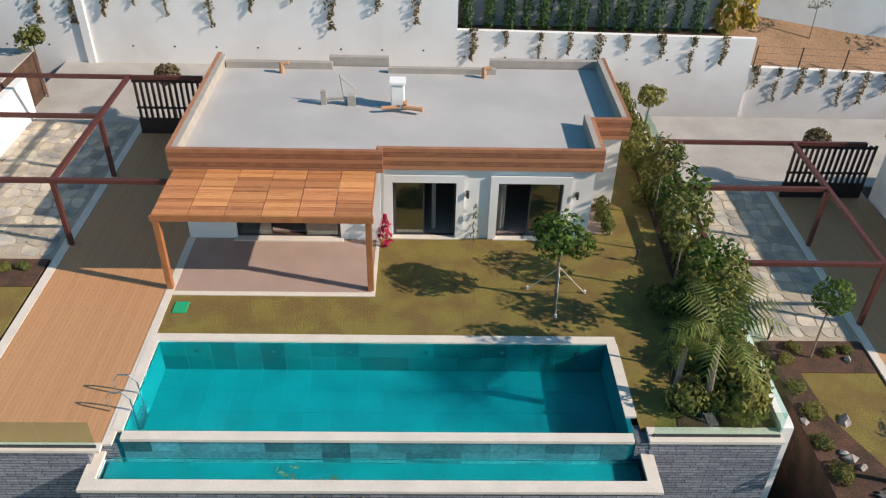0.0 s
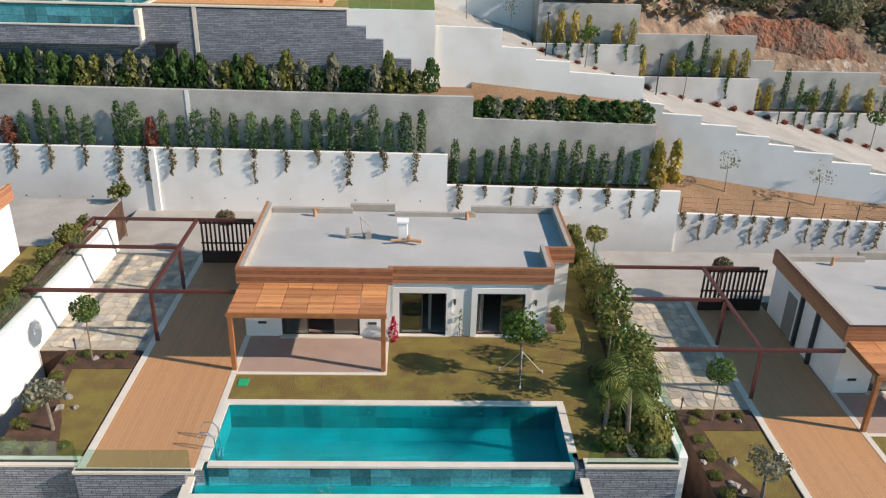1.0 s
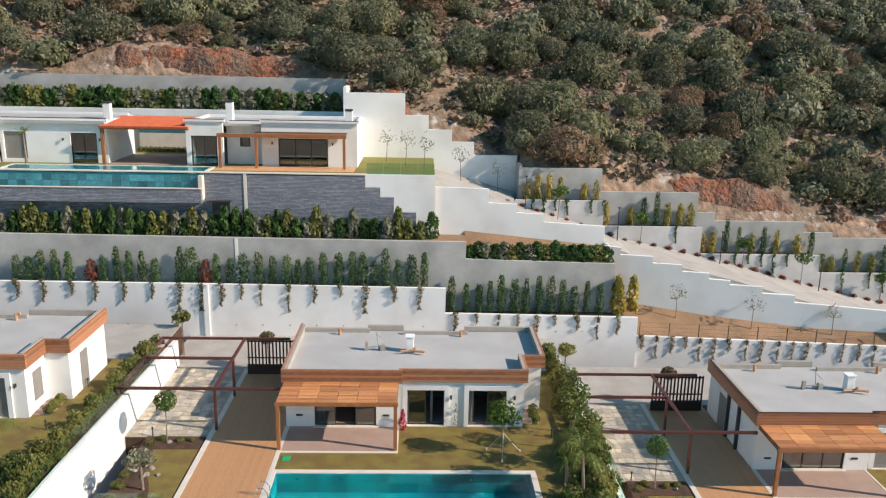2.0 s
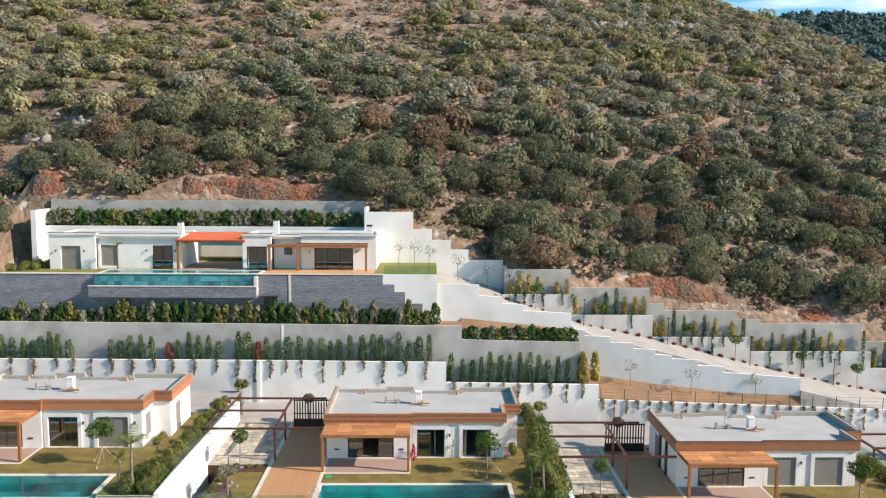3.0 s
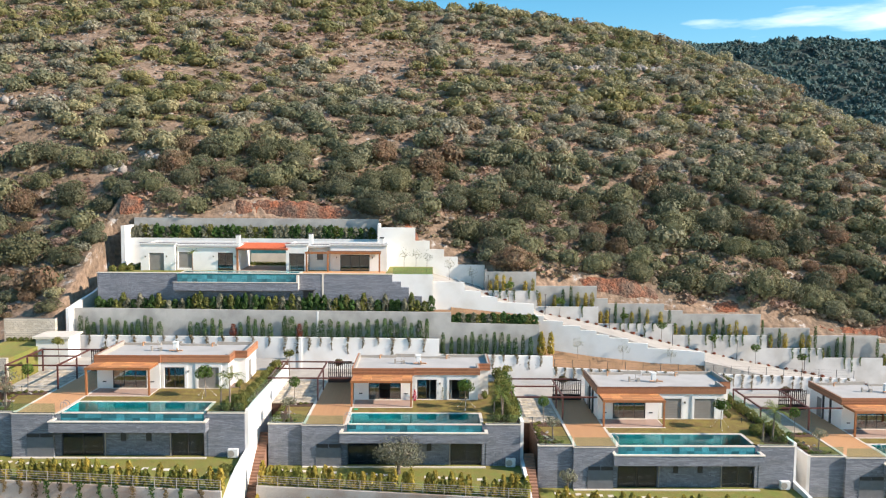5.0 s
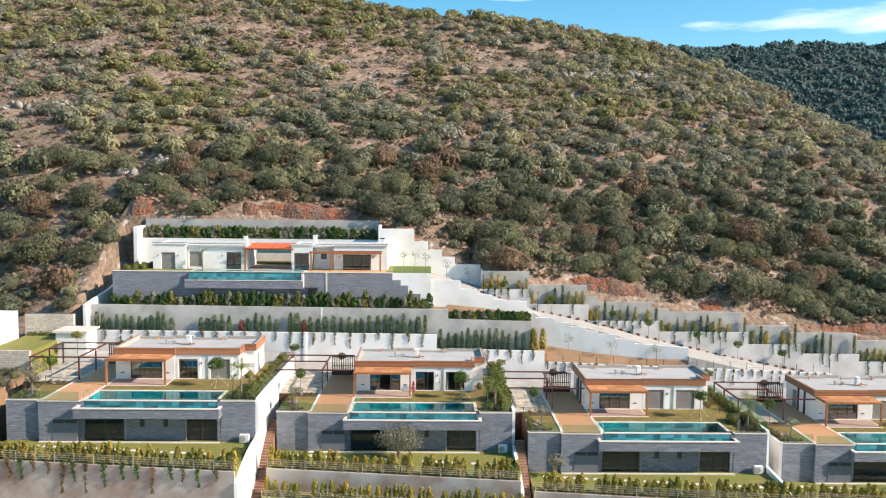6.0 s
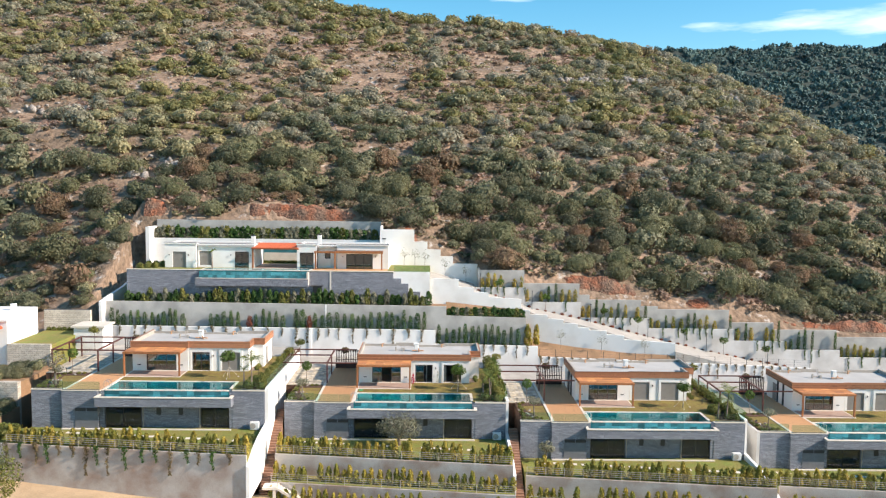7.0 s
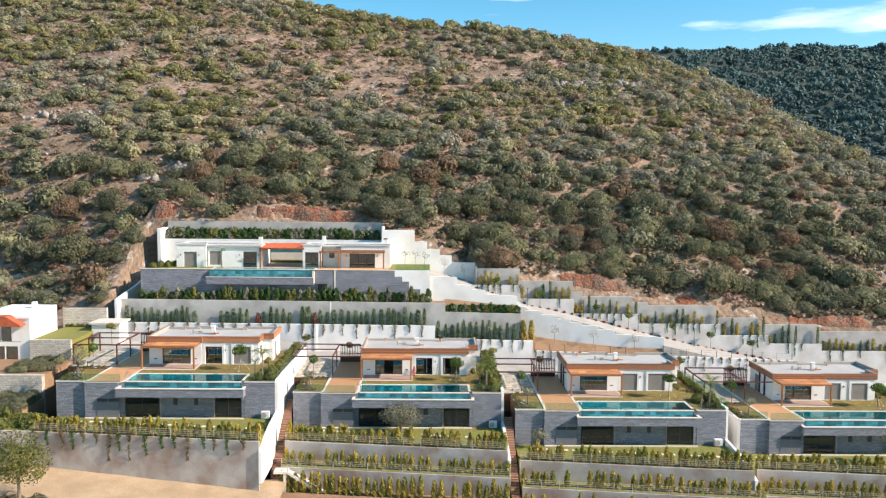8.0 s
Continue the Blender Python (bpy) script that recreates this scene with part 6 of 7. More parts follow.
    for x, y, zt in ((-15.3, 48.5, 5.2), (-26.0, 49, 4.9), (-4.9, 47.5, 4.7)):
        part("chimney", box(x - 0.3, x + 0.3, y - 0.3, y + 0.3, z0 + 3.3, z0 + zt, bevel=0.02), "white", h, "white rendered chimney")
        part("chimney_cap", box(x - 0.33, x + 0.33, y - 0.33, y + 0.33, z0 + zt, z0 + zt + 0.15), "dark", h)
    for x in (-38.5, -35.5, -29.0, -25.9, -11.3, -6.2):
        wall_lamp(h, x, y0 + (0.6 if -34 < x < -25 else 0.2 if x > -13 else 0.0), z0 + 2.0)
    # pool on the slate wall
    p = thing("pool", (-24.4, 43, z0), "long teal infinity pool on the slate wall", "pool")
    x0, x1 = -32.4, -16.2
    part("coping_back", box(x0 - 0.3, x1 + 0.3, 44.8, 45.1, z0, z0 + 0.1), "coping", p)
    part("coping_end", box(x0 - 0.3, x0, 41.2, 44.8, z0, z0 + 0.098), "coping", p)
    part("coping_end", box(x1, x1 + 0.3, 41.2, 44.8, z0, z0 + 0.098), "coping", p)
    part("pool_floor", box(x0, x1, 41.05, 44.8, z0 - 0.05, z0 + 0.03), "tile", p)
    w = part("water", box(x0, x1, 41.0, 44.8, z0 + 0.035, z0 + 0.085), "water", p)
    w.visible_shadow = False
    part("front_weir", box(x0, x1, 40.85, 41.05, z0 - 1.1, z0 + 0.06), "tile", p)
    n = 24
    ww = (x1 - x0) / n
    for r in range(2):
        for i in range(n):
            part("wall_tile", box(x0 + i * ww + 0.01, x0 + (i + 1) * ww - 0.01, 40.82, 40.85, z0 - 1.05 + r * 0.52 + 0.01, z0 - 1.05 + (r + 1) * 0.52 - 0.01), "walltile", p)
    part("trough_band", box(x0 - 0.4, x1 + 0.3, 40.25, 41.2, z0 - 2.1, z0 - 1.0), "slate", p, "dark slate-clad band below the trough")
    part("trough_coping", box(x0 - 0.45, x1 + 0.35, 40.2, 40.5, z0 - 1.0, z0 - 0.93), "coping", p)
    part("trough_coping_end", box(x1 + 0.05, x1 + 0.35, 40.5, 41.2, z0 - 1.9, z0 + 0.0), "coping", p)
    # door in the slate wall
    d = thing("cellar_door", (-14.6, 41.1, 8), "dark cellar door in the slate wall", "door")
    part("leaf", box(-15.3, -13.9, 41.12, 41.19, 7.3, 10.0), "dark", d)
    part("canopy", box(-15.5, -13.7, 40.7, 41.2, 10.05, 10.15), "dark", d)
    r = thing("glass_balustrade", (-0.3, 41.7, z0), "green-tinted glass balustrade round the upper lawn", "balustrade")
    for k in range(4):
        q = part("glass_panel", box(-3.0 + k * 1.37, -1.68 + k * 1.37, 41.6, 41.616, z0 + 0.15, z0 + 1.1), "rail", r)
        q.visible_shadow = False
    # teal screen of the second pool, seen through the passage
    s = thing("pool_screen", (-22, 55.4, z0), "teal tiled raised pool wall behind the passage", "pool")
    part("tiled_front", box(-25.6, -18.0, 55.3, 55.58, z0 + 1.7, z0 + 2.9), "walltile", s)
    part("base_wall", box(-25.6, -18.0, 55.25, 55.58, z0, z0 + 1.69), "coping", s, "pale stone base wall")
    for k in range(16):
        put("hedge_shrub", HEDGE_ME[k % 3], -25.3 + k * 0.45, 54.6, z0, (0.3, 0.3, 0.5), "low green planting before the tiled wall", "shrub", "low planting of the upper court")
    palm(-31.6, 45.2, z0, 2.6, 0.9, 390, "young palm tree by the upper pool")
    for k in range(9):
        put("hedge_shrub", HEDGE_ME[k % 3], -42.5 + 0.35 * k, 44.5 + (k * 37 % 10) * 0.4, z0, (0.6, 0.6, 0.9), "leafy shrub at the lawn's end", "shrub", "shrubs of the upper lawn")


upper_villa()


# ---- flagstones of the parking courts ----
def flags(dx, dy, dz, seed):
    """Irregular flagstones, each a slightly proud piece of its own shape."""
    rng = random.Random(seed)
    court = thing("flagstone_paving", (-13.8 + dx, 26 + dy, dz), "irregular pale and grey flagstones on the parking court", "paving", kind="structure")
    nx, ny = 9, 16
    pt = {}
    for i in range(nx + 1):
        for j in range(ny + 1):
            jx = 0 if i in (0, nx) else rng.uniform(-0.3, 0.3)
            jy = 0 if j in (0, ny) else rng.uniform(-0.3, 0.3)
            pt[i, j] = Vector((-15.9 + (i + jx) * 4.8 / nx, 21.0 + (j + jy) * 9.8 / ny))
    for i in range(nx):
        for j in range(ny):
            q = [pt[i, j], pt[i + 1, j], pt[i + 1, j + 1], pt[i, j + 1]]
            c = sum(q, Vector((0, 0))) / 4
            ring = []
            for a, b in zip(q, q[1:] + q[:1]):
                for u in (0.22, 0.78):
                    e = a.lerp(b, u)
                    e = c + (e - c) * rng.uniform(0.86, 0.95)
                    ring.append((e.x + dx, e.y + dy))
            part("flagstone", prism(ring, dz - 0.05, dz + rng.uniform(-0.006, 0.006)), "flag", court)


for k, o in enumerate([(0, 0, 0), (-27.7, -3.7, 2.2), (27.7, -2.2, -1.5)]):
    flags(*o, 400 + k)


# ---- lower terraces, neighbour, earth banks ----
CON = []


def lower_terrace(dx, dy, dz, seed):
    rng = random.Random(seed)
    L = lambda q: [(x + dx, y + dy) for x, y in q]
    solo("terrace_low", prism(L([(-14.5, 4.6), (11.66, 1.2), (11.66, 3.8), (-14.5, 7.1)]), dz - 12, dz - 6.6), "lush", "planted lower terrace", "terrace", kind="structure")
    solo("terrace_wall", prism(L([(-14.5, 4.3), (11.66, 0.9), (11.66, 1.2), (-14.5, 4.6)]), dz - 13, dz - 6.5), "stained", "stained concrete wall of the lower terrace", "wall", kind="structure")
    solo("terrace_lowest", prism(L([(-14.5, -2), (11.66, -4), (11.66, 0.9), (-14.5, 4.3)]), dz - 14, dz - 8.9), "soil", "earth strip below the terrace wall", "terrace", kind="structure")
    f = thing("metal_railing", (-1.5 + dx, 3 + dy, dz - 6.5), "low grey metal bar railing on the terrace wall", "railing")
    a, b = Vector((-14.4 + dx, 4.45 + dy, dz - 6.5)), Vector((11.6 + dx, 1.05 + dy, dz - 6.5))
    for k in range(4):
        z = Vector((0, 0, 0.25 + 0.22 * k))
        part("bar", tube(a + z, b + z, 0.022, sides=6), "flash", f)
    for i in range(14):
        q = a.lerp(b, i / 13)
        part("post", tube(q, q + Vector((0, 0, 0.95)), 0.03, sides=6), "flash", f)
    for k in range(32):
        u = k / 31
        for yy, zz, h_ in ((5.6, -6.6, 1.4), (3.2, -8.9, 1.8)):
            if rng.random() < 0.9:
                v, f = GOLD[(k + seed) % 4]
                CON.append((v * np.array((1.35, 1.35, 1.3 * h_ * rng.uniform(0.75, 1.1))) + np.array((-14.1 + 25.5 * u + dx + rng.uniform(-0.2, 0.2), yy - 3.3 * u + dy, zz + dz)), f))


for k, o in enumerate([(0, 0, 0), (27.7, -2.2, -1.5), (56.3, -0.6, -3.1)]):
    lower_terrace(*o, 500 + k)
tagged(new("conifer_rows", mesh_np("conifer_rows", *join(*CON), "gold")), "rows of slim golden-green conifers on the lower terraces", "conifers", kind="stuff")
x = -42
while x < -16.6:
    u = (x + 42.2) / 26.2
    put("trailing_plant", pr.choice(TRAIL_ME + TRAILG_ME), x, 3.38 - 3.3 * u, -2.15, (1.2, 1.2, pr.uniform(0.8, 1.9)), "dark plant trailing down the stained wall", "trailing plant", "trailing plants on the stained wall", 0.12)
    x += pr.uniform(1.1, 1.9)

nb = thing("neighbour_house", (-57, 22, -1), "white two-storey neighbouring house with red canopy", "house")
part("body", wall_with_holes(-66, -52.5, -2, 7.2, 24, 24.3, [(-59.6, -55.0, 3.9, 6.0), (-59.6, -54.2, 0.5, 3.3)]), "white", nb)
part("side_wall", box(-52.8, -52.5, 24.3, 29.9, -2, 7.2), "white", nb)
part("roof_slab", box(-66, -52.4, 23.8, 29.9, 7.2, 7.4), "white", nb)
part("upper_room", box(-60.0, -53.4, 29.95, 34, -1, 7.6), "white", nb)
part("chimney", box(-55.4, -54.8, 30.5, 31.1, 7.6, 8.5), "white", nb)
part("canopy", upright([(-66, 6.3), (-53.0, 6.3), (-53.0, 6.5), (-55.0, 7.7), (-66, 7.7)], 22.4, 23.9), "redtile", nb, "red tiled canopy")
for z0, z1, x1 in ((3.9, 6.0, -55.0), (0.5, 3.3, -54.2)):
    w = part("window", box(-59.6, x1, 24.12, 24.2, z0, z1), "pane", nb)
    for k in range(4):
        x = -59.6 + (x1 + 59.6) * k / 3
        part("mullion", box(x - 0.06, x + 0.06, 24.04, 24.26, z0, z1), "plastic", w)
part("terrace_rail", box(-66, -53.0, 22.5, 22.56, 4.2, 4.3), "flash", nb)
structure("wall_rubble", box(-66, -46.4, 14.4, 15.2, -6, 1.6), "drystone", "rough rubble stone garden wall")
structure("neighbour_bank", box(-66, -46.2, 9.0, 14.4, -6, -1.3), "soil", "overgrown earth bank below the rubble wall", "slope")
for k in range(22):
    s = pr.uniform(0.7, 1.3)
    put("shrub", NEAR_ME[k % 5], pr.uniform(-56, -46.8), pr.uniform(9.6, 13.6), -1.4, (s, s, s * 1.2), "dense dark shrub below the rubble wall", "shrub", "shrubs below the rubble wall")
for k in range(16):
    put("hedge_shrub", HEDGE_ME[k % 3], pr.uniform(-56, -46.6), pr.uniform(7.6, 9.0), -4.2, (1.3, 1.3, pr.uniform(2.2, 3.6)), "tall leafy shrub before the earth bank", "shrub", "shrubs before the earth bank")
structure("neighbour_court", box(-66, -46.4, 15.2, 24, -6, 1.5), "soil", "bare earth garden court beside the neighbouring house", "yard")
structure("wall_rubble_mid", box(-52.4, -46.8, 23.6, 24.1, 0, 4.3), "drystone", "rough rubble stone garden wall")
structure("neighbour_garden", box(-52.4, -46.8, 24.1, 35, -1, 4.2), "lush", "green neighbouring garden", "lawn")
structure("wall_rubble_back", box(-53, -46.4, 35.0, 35.6, 0, 7.0), "drystone", "rough rubble stone garden wall")
st_ = thing("garden_store", (-44.9, 31, 1), "small white garden store with a flat roof", "shed")
part("body", box(-47.0, -43.0, 31.0, 34.4, 1, 5.2), "white", st_)
part("roof", box(-47.3, -42.7, 30.7, 34.7, 5.2, 5.45), "coping", st_)
for k in range(26):
    x, y = pr.uniform(-52, -46.8), pr.uniform(16, 23)
    s = pr.uniform(0.5, 1.15)
    put("shrub", NEAR_ME[k % 5], x, y, 1.45, (s, s, s * 1.2), "grey-green shrub in the neighbouring garden", "shrub", "shrubs of the neighbouring garden")
for k in range(7):
    put("hedge_shrub", HEDGE_ME[k % 3], -52 + 0.75 * k, 34.2, 4.15, (0.4, 0.4, 0.6), "leafy shrub before the rubble wall", "shrub", "shrubs of the neighbouring lawn")


solo("lower_garden_west", prism([(-52, 4.2), (-42.22, 3.7), (-42.22, 9), (-52, 9)], -9, -2.25), "lush", "lower garden lawn beside the terraces", "lawn", kind="structure")
solo("garden_wall_west", prism([(-52, 3.9), (-42.21, 3.4), (-42.21, 3.7), (-52, 4.2)], -10, -2.15), "stained", "stained concrete retaining wall below the garden", "wall", kind="structure")
for k in range(22):
    put("hedge_shrub", HEDGE_ME[k % 3], pr.uniform(-50, -43.2), pr.uniform(4.6, 8.6), -2.3, pr.uniform(0.7, 1.4), "leafy shrub at the garden's end", "shrub", "shrubs at the garden's end")
for k in range(30):
    put("rock", ROCKS[k % 4], pr.uniform(-38, -20), pr.uniform(-12.5, -8.5), -7.6 - 0.055 * pr.uniform(0, 6), pr.uniform(0.15, 0.5), "pale rough stone beside the dirt track", "rock", "stones beside the dirt track")
stair = thing("garden_stair", (-12, 3.2, -9), "pale concrete outdoor stair with a handrail", "stair")
part("landing", box(-15.0, -13.4, 2.7, 4.1, -6.75, -6.5), "coping", stair)
part("pier", box(-13.9, -13.6, 2.75, 3.0, -10, -6.75), "coping", stair)
part("stringer", upright([(-13.4, -6.75), (-13.4, -6.5), (-9.0, -9.1), (-9.0, -9.5), (-9.4, -9.5)], 2.7, 2.85), "coping", stair)
for k in range(15):
    part("step", box(-13.4 + k * 0.29, -13.09 + k * 0.29, 2.86, 3.9, -6.9 - k * 0.17, -6.67 - k * 0.17), "coping", stair)
part("handrail", tube((-13.4, 2.75, -5.6), (-9.0, 2.75, -8.2), 0.03, bm=tube((-13.4, 2.75, -6.5), (-13.4, 2.75, -5.6), 0.03, bm=tube((-9.0, 2.75, -9.1), (-9.0, 2.75, -8.2), 0.03))), "flash", stair)


# red earth cuts behind the walls
RAW = ((-21, 13), (-46, 3), (3, 6), (31, 7), (46, 4), (70, 12))


def raw_share(x):
    """Where the cut is bare red earth, along the walls."""
    return max(math.exp(-((x - a) / b) ** 4) for a, b in RAW)


def bank(x0, x1, y0, y1, name):
    def rough(x, y):
        u = (y - y0) / (y1 - y0)
        lift = 0.75 * math.sin(math.pi * min(1, u * 1.1)) + 1.5 * noise.noise((x * 0.085, y * 0.12, 4)) + 0.8 * noise.noise((x * 0.3, y * 0.3, 2)) - 1.5 + 1.3 * raw_share(x) - 1.4 * u * u
        lift -= 1.5 * max(0.0, 1 - u * 5)
        return hill_z(x, y) - 0.25 + lift + 0.5 * noise.noise((x * 0.8, y * 0.8, 1)) + 0.3 * noise.noise((x * 2.1, y * 2.1, 1))
    me = grid_mesh(name, np.linspace(x0, x1, int((x1 - x0) / 0.4)), np.linspace(y0, y1, 18), rough, "redearth")
    tagged(new(name, me), "rough red earth bank cut into the slope", "earth bank", kind="structure")


bank(-47, -5.6, 58.3, 61.9, "earth_bank")
bank(-5.5, 10.3, 53.5, 61.9, "earth_bank")
bank(10.7, 97, 50.6, 53.9, "earth_bank")


# ---- scrub on the hill ----
hr = np.random.default_rng(7)
near_count = 0
TONES = ("shrub", "freshshrub", "oakshrub", "nearshrub", "brush", "darkshrub")
batch = {k: [[], [], 0] for k in TONES + ("mauve", "drynear")}
cells = {}


def add_to(tone, w, f):
    b = batch[tone]
    b[0].append(w)
    b[1].append(f + b[2])
    b[2] += len(w)


def roomy(x, y, r, gap=0.5):
    """Keeps shrubs from growing into one another."""
    cx, cy = int(x // 7), int(y // 7)
    for i in (-1, 0, 1):
        for j in (-1, 0, 1):
            for (a, b, c) in cells.get((cx + i, cy + j), ()):
                if (a - x) ** 2 + (b - y) ** 2 < (gap * (c + r)) ** 2:
                    return False
    cells.setdefault((cx, cy), []).append((x, y, r))
    return True


def on_hill(x, y):
    if x > -48.5:
        return y > (59.2 if x < -5.6 else 55.0 if x < 10.4 else 51.6) + 1.9 * raw_share(x) + 1.0 * noise.noise((x * 0.2, 0, 8))
    return y > 40


# open stony or grassy clearings: (x, y, half width, half depth)
CLEAR = ((-78, 92, 13, 7), (-72, 80, 8, 5), (36, 117, 9, 4), (22, 138, 9, 12), (33, 80, 5, 4), (-11, 126, 10, 14), (-60, 112, 10, 4), (-48, 150, 16, 6), (58, 59.5, 15, 5.5), (84, 63, 14, 7), (-44, 74, 9, 3), (-86, 132, 10, 5), (84, 97, 5, 6), (30, 150, 8, 5))


def open_share(x, y):
    return max(math.exp(-((x - a) / c) ** 4 - ((y - b) / d) ** 4) for a, b, c, d in CLEAR)


for k in range(15000):
    x, y = hr.uniform(-140, 135), hr.uniform(40, 190)
    if k > 14200:
        x, y = hr.uniform(8, 95), hr.uniform(54, 78)
    if not on_hill(x, y):
        continue
    east = ease((x - 14 + 14 * noise.noise((y * 0.04, x * 0.02, 17))) / 26)
    band = math.exp(-((y - 86) / 20) ** 2)
    dens = 0.50 + 0.55 * noise.noise((x * 0.04, y * 0.04, 9)) + 0.50 * east + 0.45 * band - 0.95 * open_share(x, y)
    if hr.random() > dens:
        continue
    low = y < 80
    r = float(hr.choice((hr.uniform(1.0, 1.7), hr.uniform(1.9, 2.9), hr.uniform(2.9, 4.0)), p=(0.2, 0.42, 0.38) if low else (0.27, 0.47, 0.26)))
    if not roomy(x, y, r, 0.44 if east > 0.5 or band > 0.6 else 0.56):
        continue
    z = hill_z(x, y) - 0.45 if x > -47 else ground_z(x, y) - 0.2
    turn, s = hr.uniform(0, 6.28), r / 1.1
    sz = s * (hr.uniform(0.95, 1.3) if low else hr.uniform(0.75, 1.05))
    sy = s * hr.uniform(0.8, 1.15)
    dry = hr.random() < (0.11 if y < 100 else 0.05)
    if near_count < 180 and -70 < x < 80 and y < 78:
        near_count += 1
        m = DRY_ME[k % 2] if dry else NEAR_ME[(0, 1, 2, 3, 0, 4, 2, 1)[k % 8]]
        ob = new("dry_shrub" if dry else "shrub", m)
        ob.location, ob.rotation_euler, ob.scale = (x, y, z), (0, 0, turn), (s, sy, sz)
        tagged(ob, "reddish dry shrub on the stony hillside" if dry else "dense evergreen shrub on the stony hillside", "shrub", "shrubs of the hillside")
        continue
    v, f = (FARTHER if y > 108 else FAR)[k % 8]
    c, q = math.cos(turn), math.sin(turn)
    w = np.column_stack([v[:, 0] * c * s - v[:, 1] * q * sy + x, v[:, 0] * q * s + v[:, 1] * c * sy + y, v[:, 2] * sz + z])
    u = noise.noise((x * 0.03, y * 0.03, 31)) - 0.25 * east + 0.004 * (y - 110) + hr.normal(0, 0.30)
    if y < 84:
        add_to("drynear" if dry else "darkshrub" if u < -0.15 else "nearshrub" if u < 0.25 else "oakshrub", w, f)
        continue
    add_to("brush" if dry else "freshshrub" if u > 0.22 else "oakshrub" if u > -0.10 else "shrub" if u > -0.5 else "darkshrub", w, f)

for k in range(80):
    x, y = hr.uniform(-74, -48.8), hr.uniform(40, 60)
    s = hr.uniform(0.7, 1.8)
    if k > 34:
        v, f = FAR[k % 8]
        add_to(("shrub", "brush", "oakshrub", "mauve")[k % 4], v * s + np.array((x, y, ground_z(x, y) - 0.2)), f)
        continue
    ob = new("shrub", (NEAR_ME + DRY_ME + DRY_ME)[k % 9])
    ob.location, ob.rotation_euler, ob.scale = (x, y, ground_z(x, y) - 0.2), (0, 0, k), (s, s, s * 1.1)
    tagged(ob, "evergreen or russet shrub on the steep side of the cutting", "shrub", "shrubs beside the terraces")
for k in range(19000):
    x, y = hr.uniform(-130, 125), hr.uniform(42, 188)
    if k > 15000:
        x, y = hr.uniform(-48, 90), hr.uniform(51, 74)
    if not on_hill(x, y) or hr.random() < 0.5 * open_share(x, y):
        continue
    v, f = LOW[k % 6]
    s = hr.uniform(0.5, 1.35)
    add_to("mauve" if noise.noise((x * 0.05, y * 0.05, 12)) + hr.normal(0, 0.3) > -0.05 else ("nearshrub" if y < 76 else "oakshrub") if k % 3 == 0 else "brush", v * np.array((s, s, s * 0.8)) + np.array((x, y, hill_z(x, y) - 0.3 if x > -47 else ground_z(x, y) - 0.05)), f)
WORDS = {"nearshrub": "olive-green shrubs low on the hillside", "drynear": "russet dry shrubs low on the hillside", "shrub": "dense grey-green scrub covering the far hillside", "freshshrub": "yellow-green scrub between the grey on the hillside", "oakshrub": "olive-green evergreen scrub on the hillside", "brush": "dry brown undergrowth between the shrubs", "darkshrub": "dark green scrub in the hillside's folds", "mauve": "low mauve-brown dry brush on the stony ground"}
for tone, (vs_, fs_, n_) in batch.items():
    tagged(new("scrubland" if tone not in ("brush", "mauve", "drynear") else "dry_undergrowth", mesh_np("scrubland", np.concatenate(vs_), np.concatenate(fs_), tone)), WORDS[tone], "scrub", kind="stuff")

# pale rocks on the slope, joined
rv, rf, kr = [], [], 0
for k in range(2600):
    x, y = hr.uniform(-120, 130), hr.uniform(56, 180)
    patch = noise.noise((x * 0.05, y * 0.05, 21))
    if not on_hill(x, y) or (patch + 0.6 * open_share(x, y) < 0.15 and hr.random() < 0.8):
        continue
    me = ROCKS[k % 4]
    v = np.array([q.co[:] for q in me.vertices])
    f = np.array([q.vertices[:] for q in me.polygons])
    s = hr.uniform(0.18, 0.7)
    rv.append(v * s * np.array((1.2, 1, 0.9)) + np.array((x, y, ground_z(x, y) + 0.02)))
    rf.append(f + kr)
    kr += len(v)
# limestone ledges breaking through the scrub
for cx, cy, n, wide in ((38, 129, 16, 4), (46, 131.5, 26, 4), (56, 133.5, 20, 3), (63, 138, 10, 4), (80, 98, 22, 4), (84, 132, 18, 5), (-50, 73.5, 18, 5), (-78, 93, 14, 7), (19, 94, 9, 3)):
    for k in range(n):
        x, y = cx + hr.uniform(-wide, wide), cy + hr.uniform(-1.6, 1.6)
        me = ROCKS[k % 4]
        v = np.array([q.co[:] for q in me.vertices])
        f = np.array([q.vertices[:] for q in me.polygons])
        rv.append(v * hr.uniform(0.5, 1.5) * np.array((1.0, 0.8, 1.2)) + np.array((x, y, ground_z(x, y) + 0.3)))
        rf.append(f + kr)
        kr += len(v)
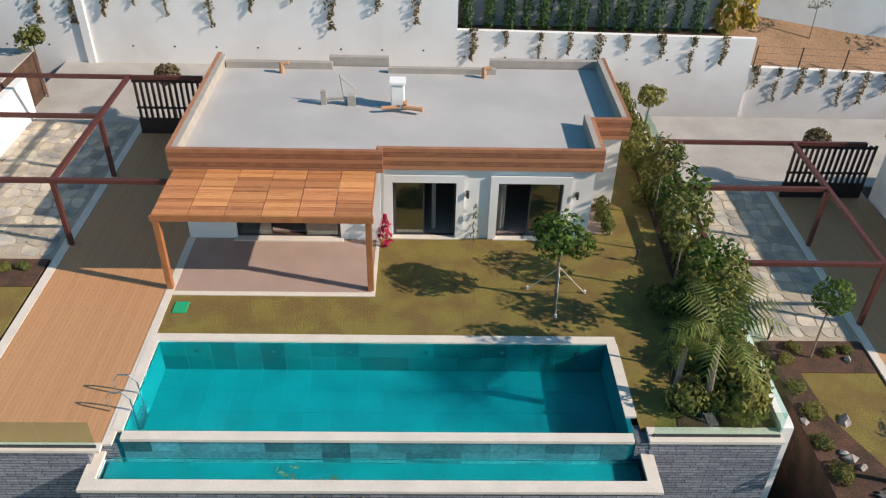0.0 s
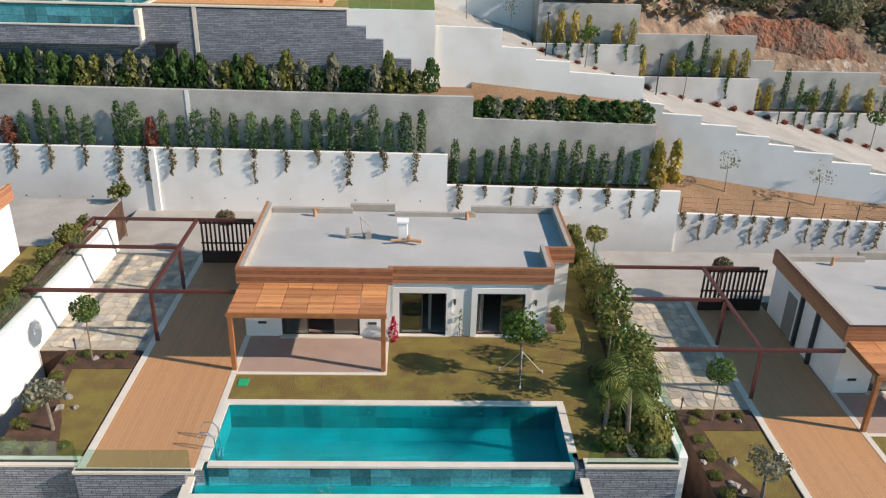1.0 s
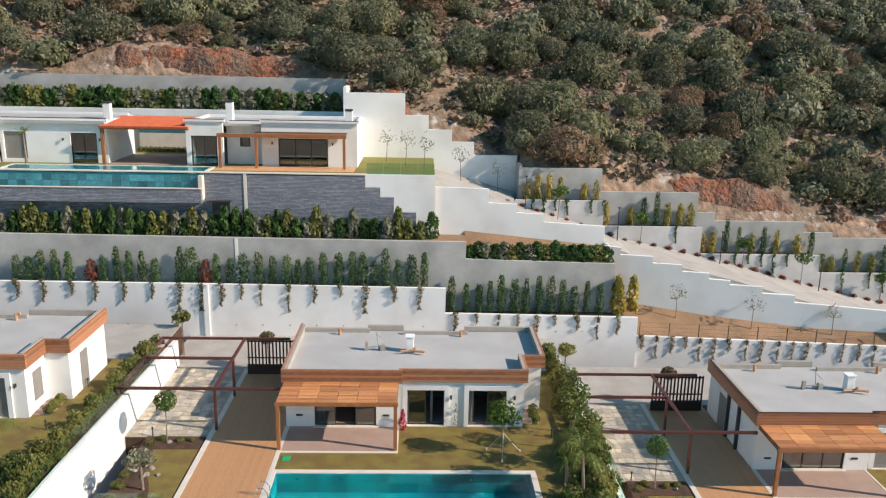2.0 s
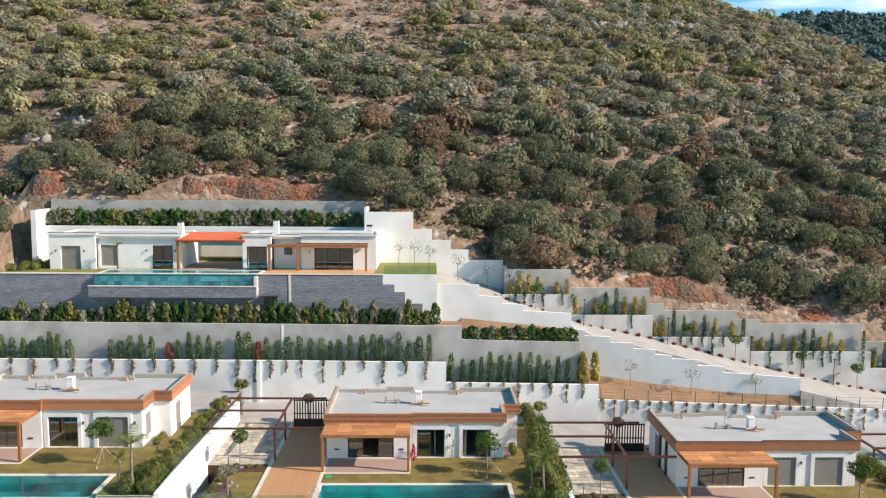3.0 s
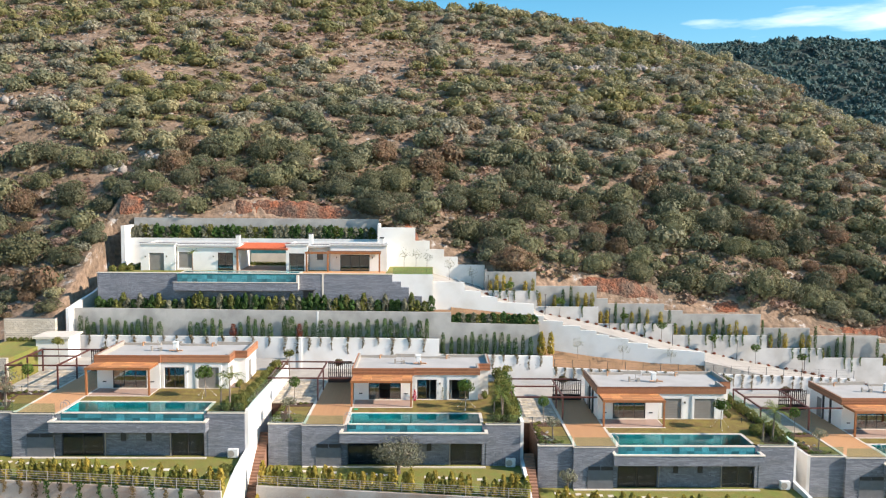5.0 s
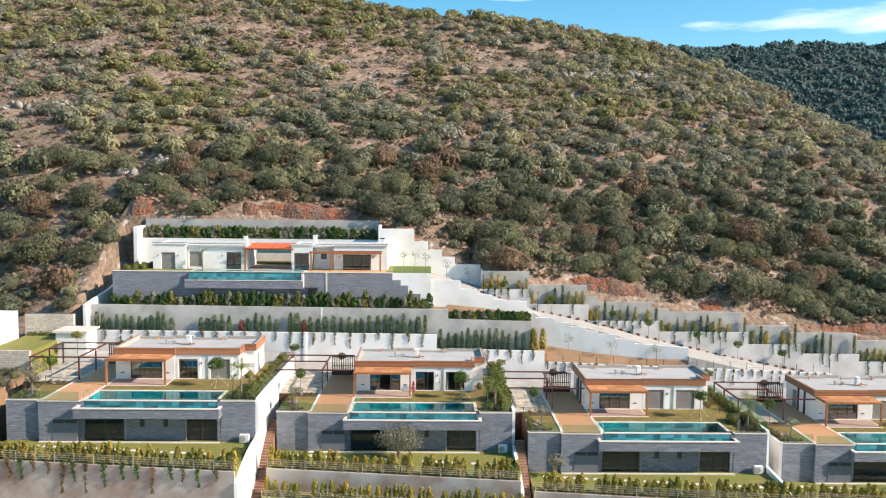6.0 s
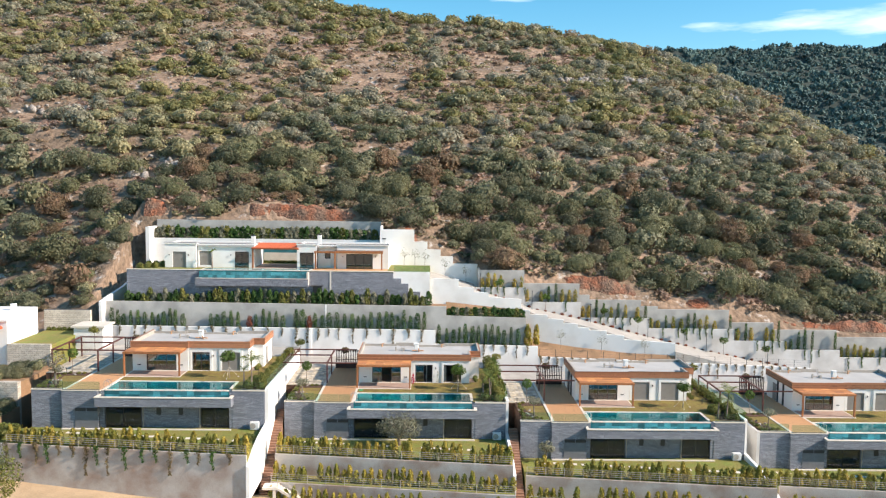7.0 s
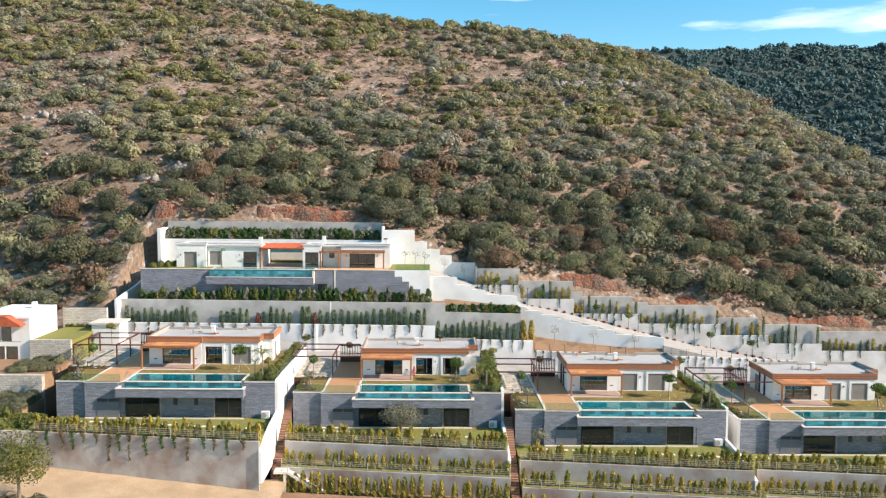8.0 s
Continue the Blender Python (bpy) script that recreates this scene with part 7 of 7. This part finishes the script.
tagged(new("hillside_rocks", mesh_np("hillside_rocks", np.concatenate(rv), np.concatenate(rf), "rock")), "pale limestone rocks scattered over the slope", "rocks", kind="stuff")

# woods on the distant ridge, joined; their colour carries the haze
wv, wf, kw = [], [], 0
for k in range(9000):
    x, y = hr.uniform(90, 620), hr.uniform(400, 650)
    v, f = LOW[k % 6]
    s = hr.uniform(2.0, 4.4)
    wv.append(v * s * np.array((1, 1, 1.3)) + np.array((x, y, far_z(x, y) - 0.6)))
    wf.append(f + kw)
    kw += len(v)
tagged(new("far_woods", mesh_np("far_woods", np.concatenate(wv), np.concatenate(wf), "hazewood")), "dark woods on the distant ridge, haze put into their blue-green", "woods", kind="stuff")

# ---- the other villas ----
OFFSETS = [(-27.7, -3.7, 2.2), (27.7, -2.2, -1.5), (56.3, -0.6, -3.1)]
structure("wall_plot_side", sideways([(12.3, -7.6), (22, -7.6), (22, -3.0), (12.3, -3.05)], 41.45, 41.78), "palegrey", "pale rendered side wall of the last plot, shade put into its grey")
SHUT = {-27.7: ((4.42, 6.7),), 27.7: ((0.72, 2.95), (4.42, 6.7)), 56.3: ((0.72, 2.95), (4.42, 6.7))}
for dx, dy, dz in OFFSETS:
    for ob in VILLA:
        if dx not in (27.7,) and ob.name.startswith("garden_steps"):
            continue
        got = copy_thing(ob, Matrix.Translation((dx, dy, dz)) @ ob.matrix_basis)
        if ob.name != "house":
            continue
        for a, b in SHUT[dx]:
            edge_ = [(22.45 + dy, dz + 0.03), (22.45 + dy, dz + 2.34)]
            for k in range(12, 0, -1):
                edge_ += [(22.405 + dy, dz + 0.02 + k * 0.193), (22.405 + dy, dz - 0.15 + k * 0.193), (22.417 + dy, dz - 0.16 + k * 0.193)]
            bm = sideways(edge_, a + dx, b + dx)
            part("shutter", bm, "shade", got, "closed grey roller shutter")
        # the sliding leaves that stand open next door are closed here
        shut = [(-3.56, -2.44, 2.25, 22.28)] + ([(1.86, 2.89, 2.35, 22.48)] if dx < 0 else [])
        for a, b, top, y in shut:
            pane = part("pane", box(a + dx, b + dx, y + 0.05 + dy, y + 0.065 + dy, dz + 0.1, dz + top - 0.1), "pane", got, "glossy glass pane, teal of the reflections put into its tint")
            pane.visible_shadow = False
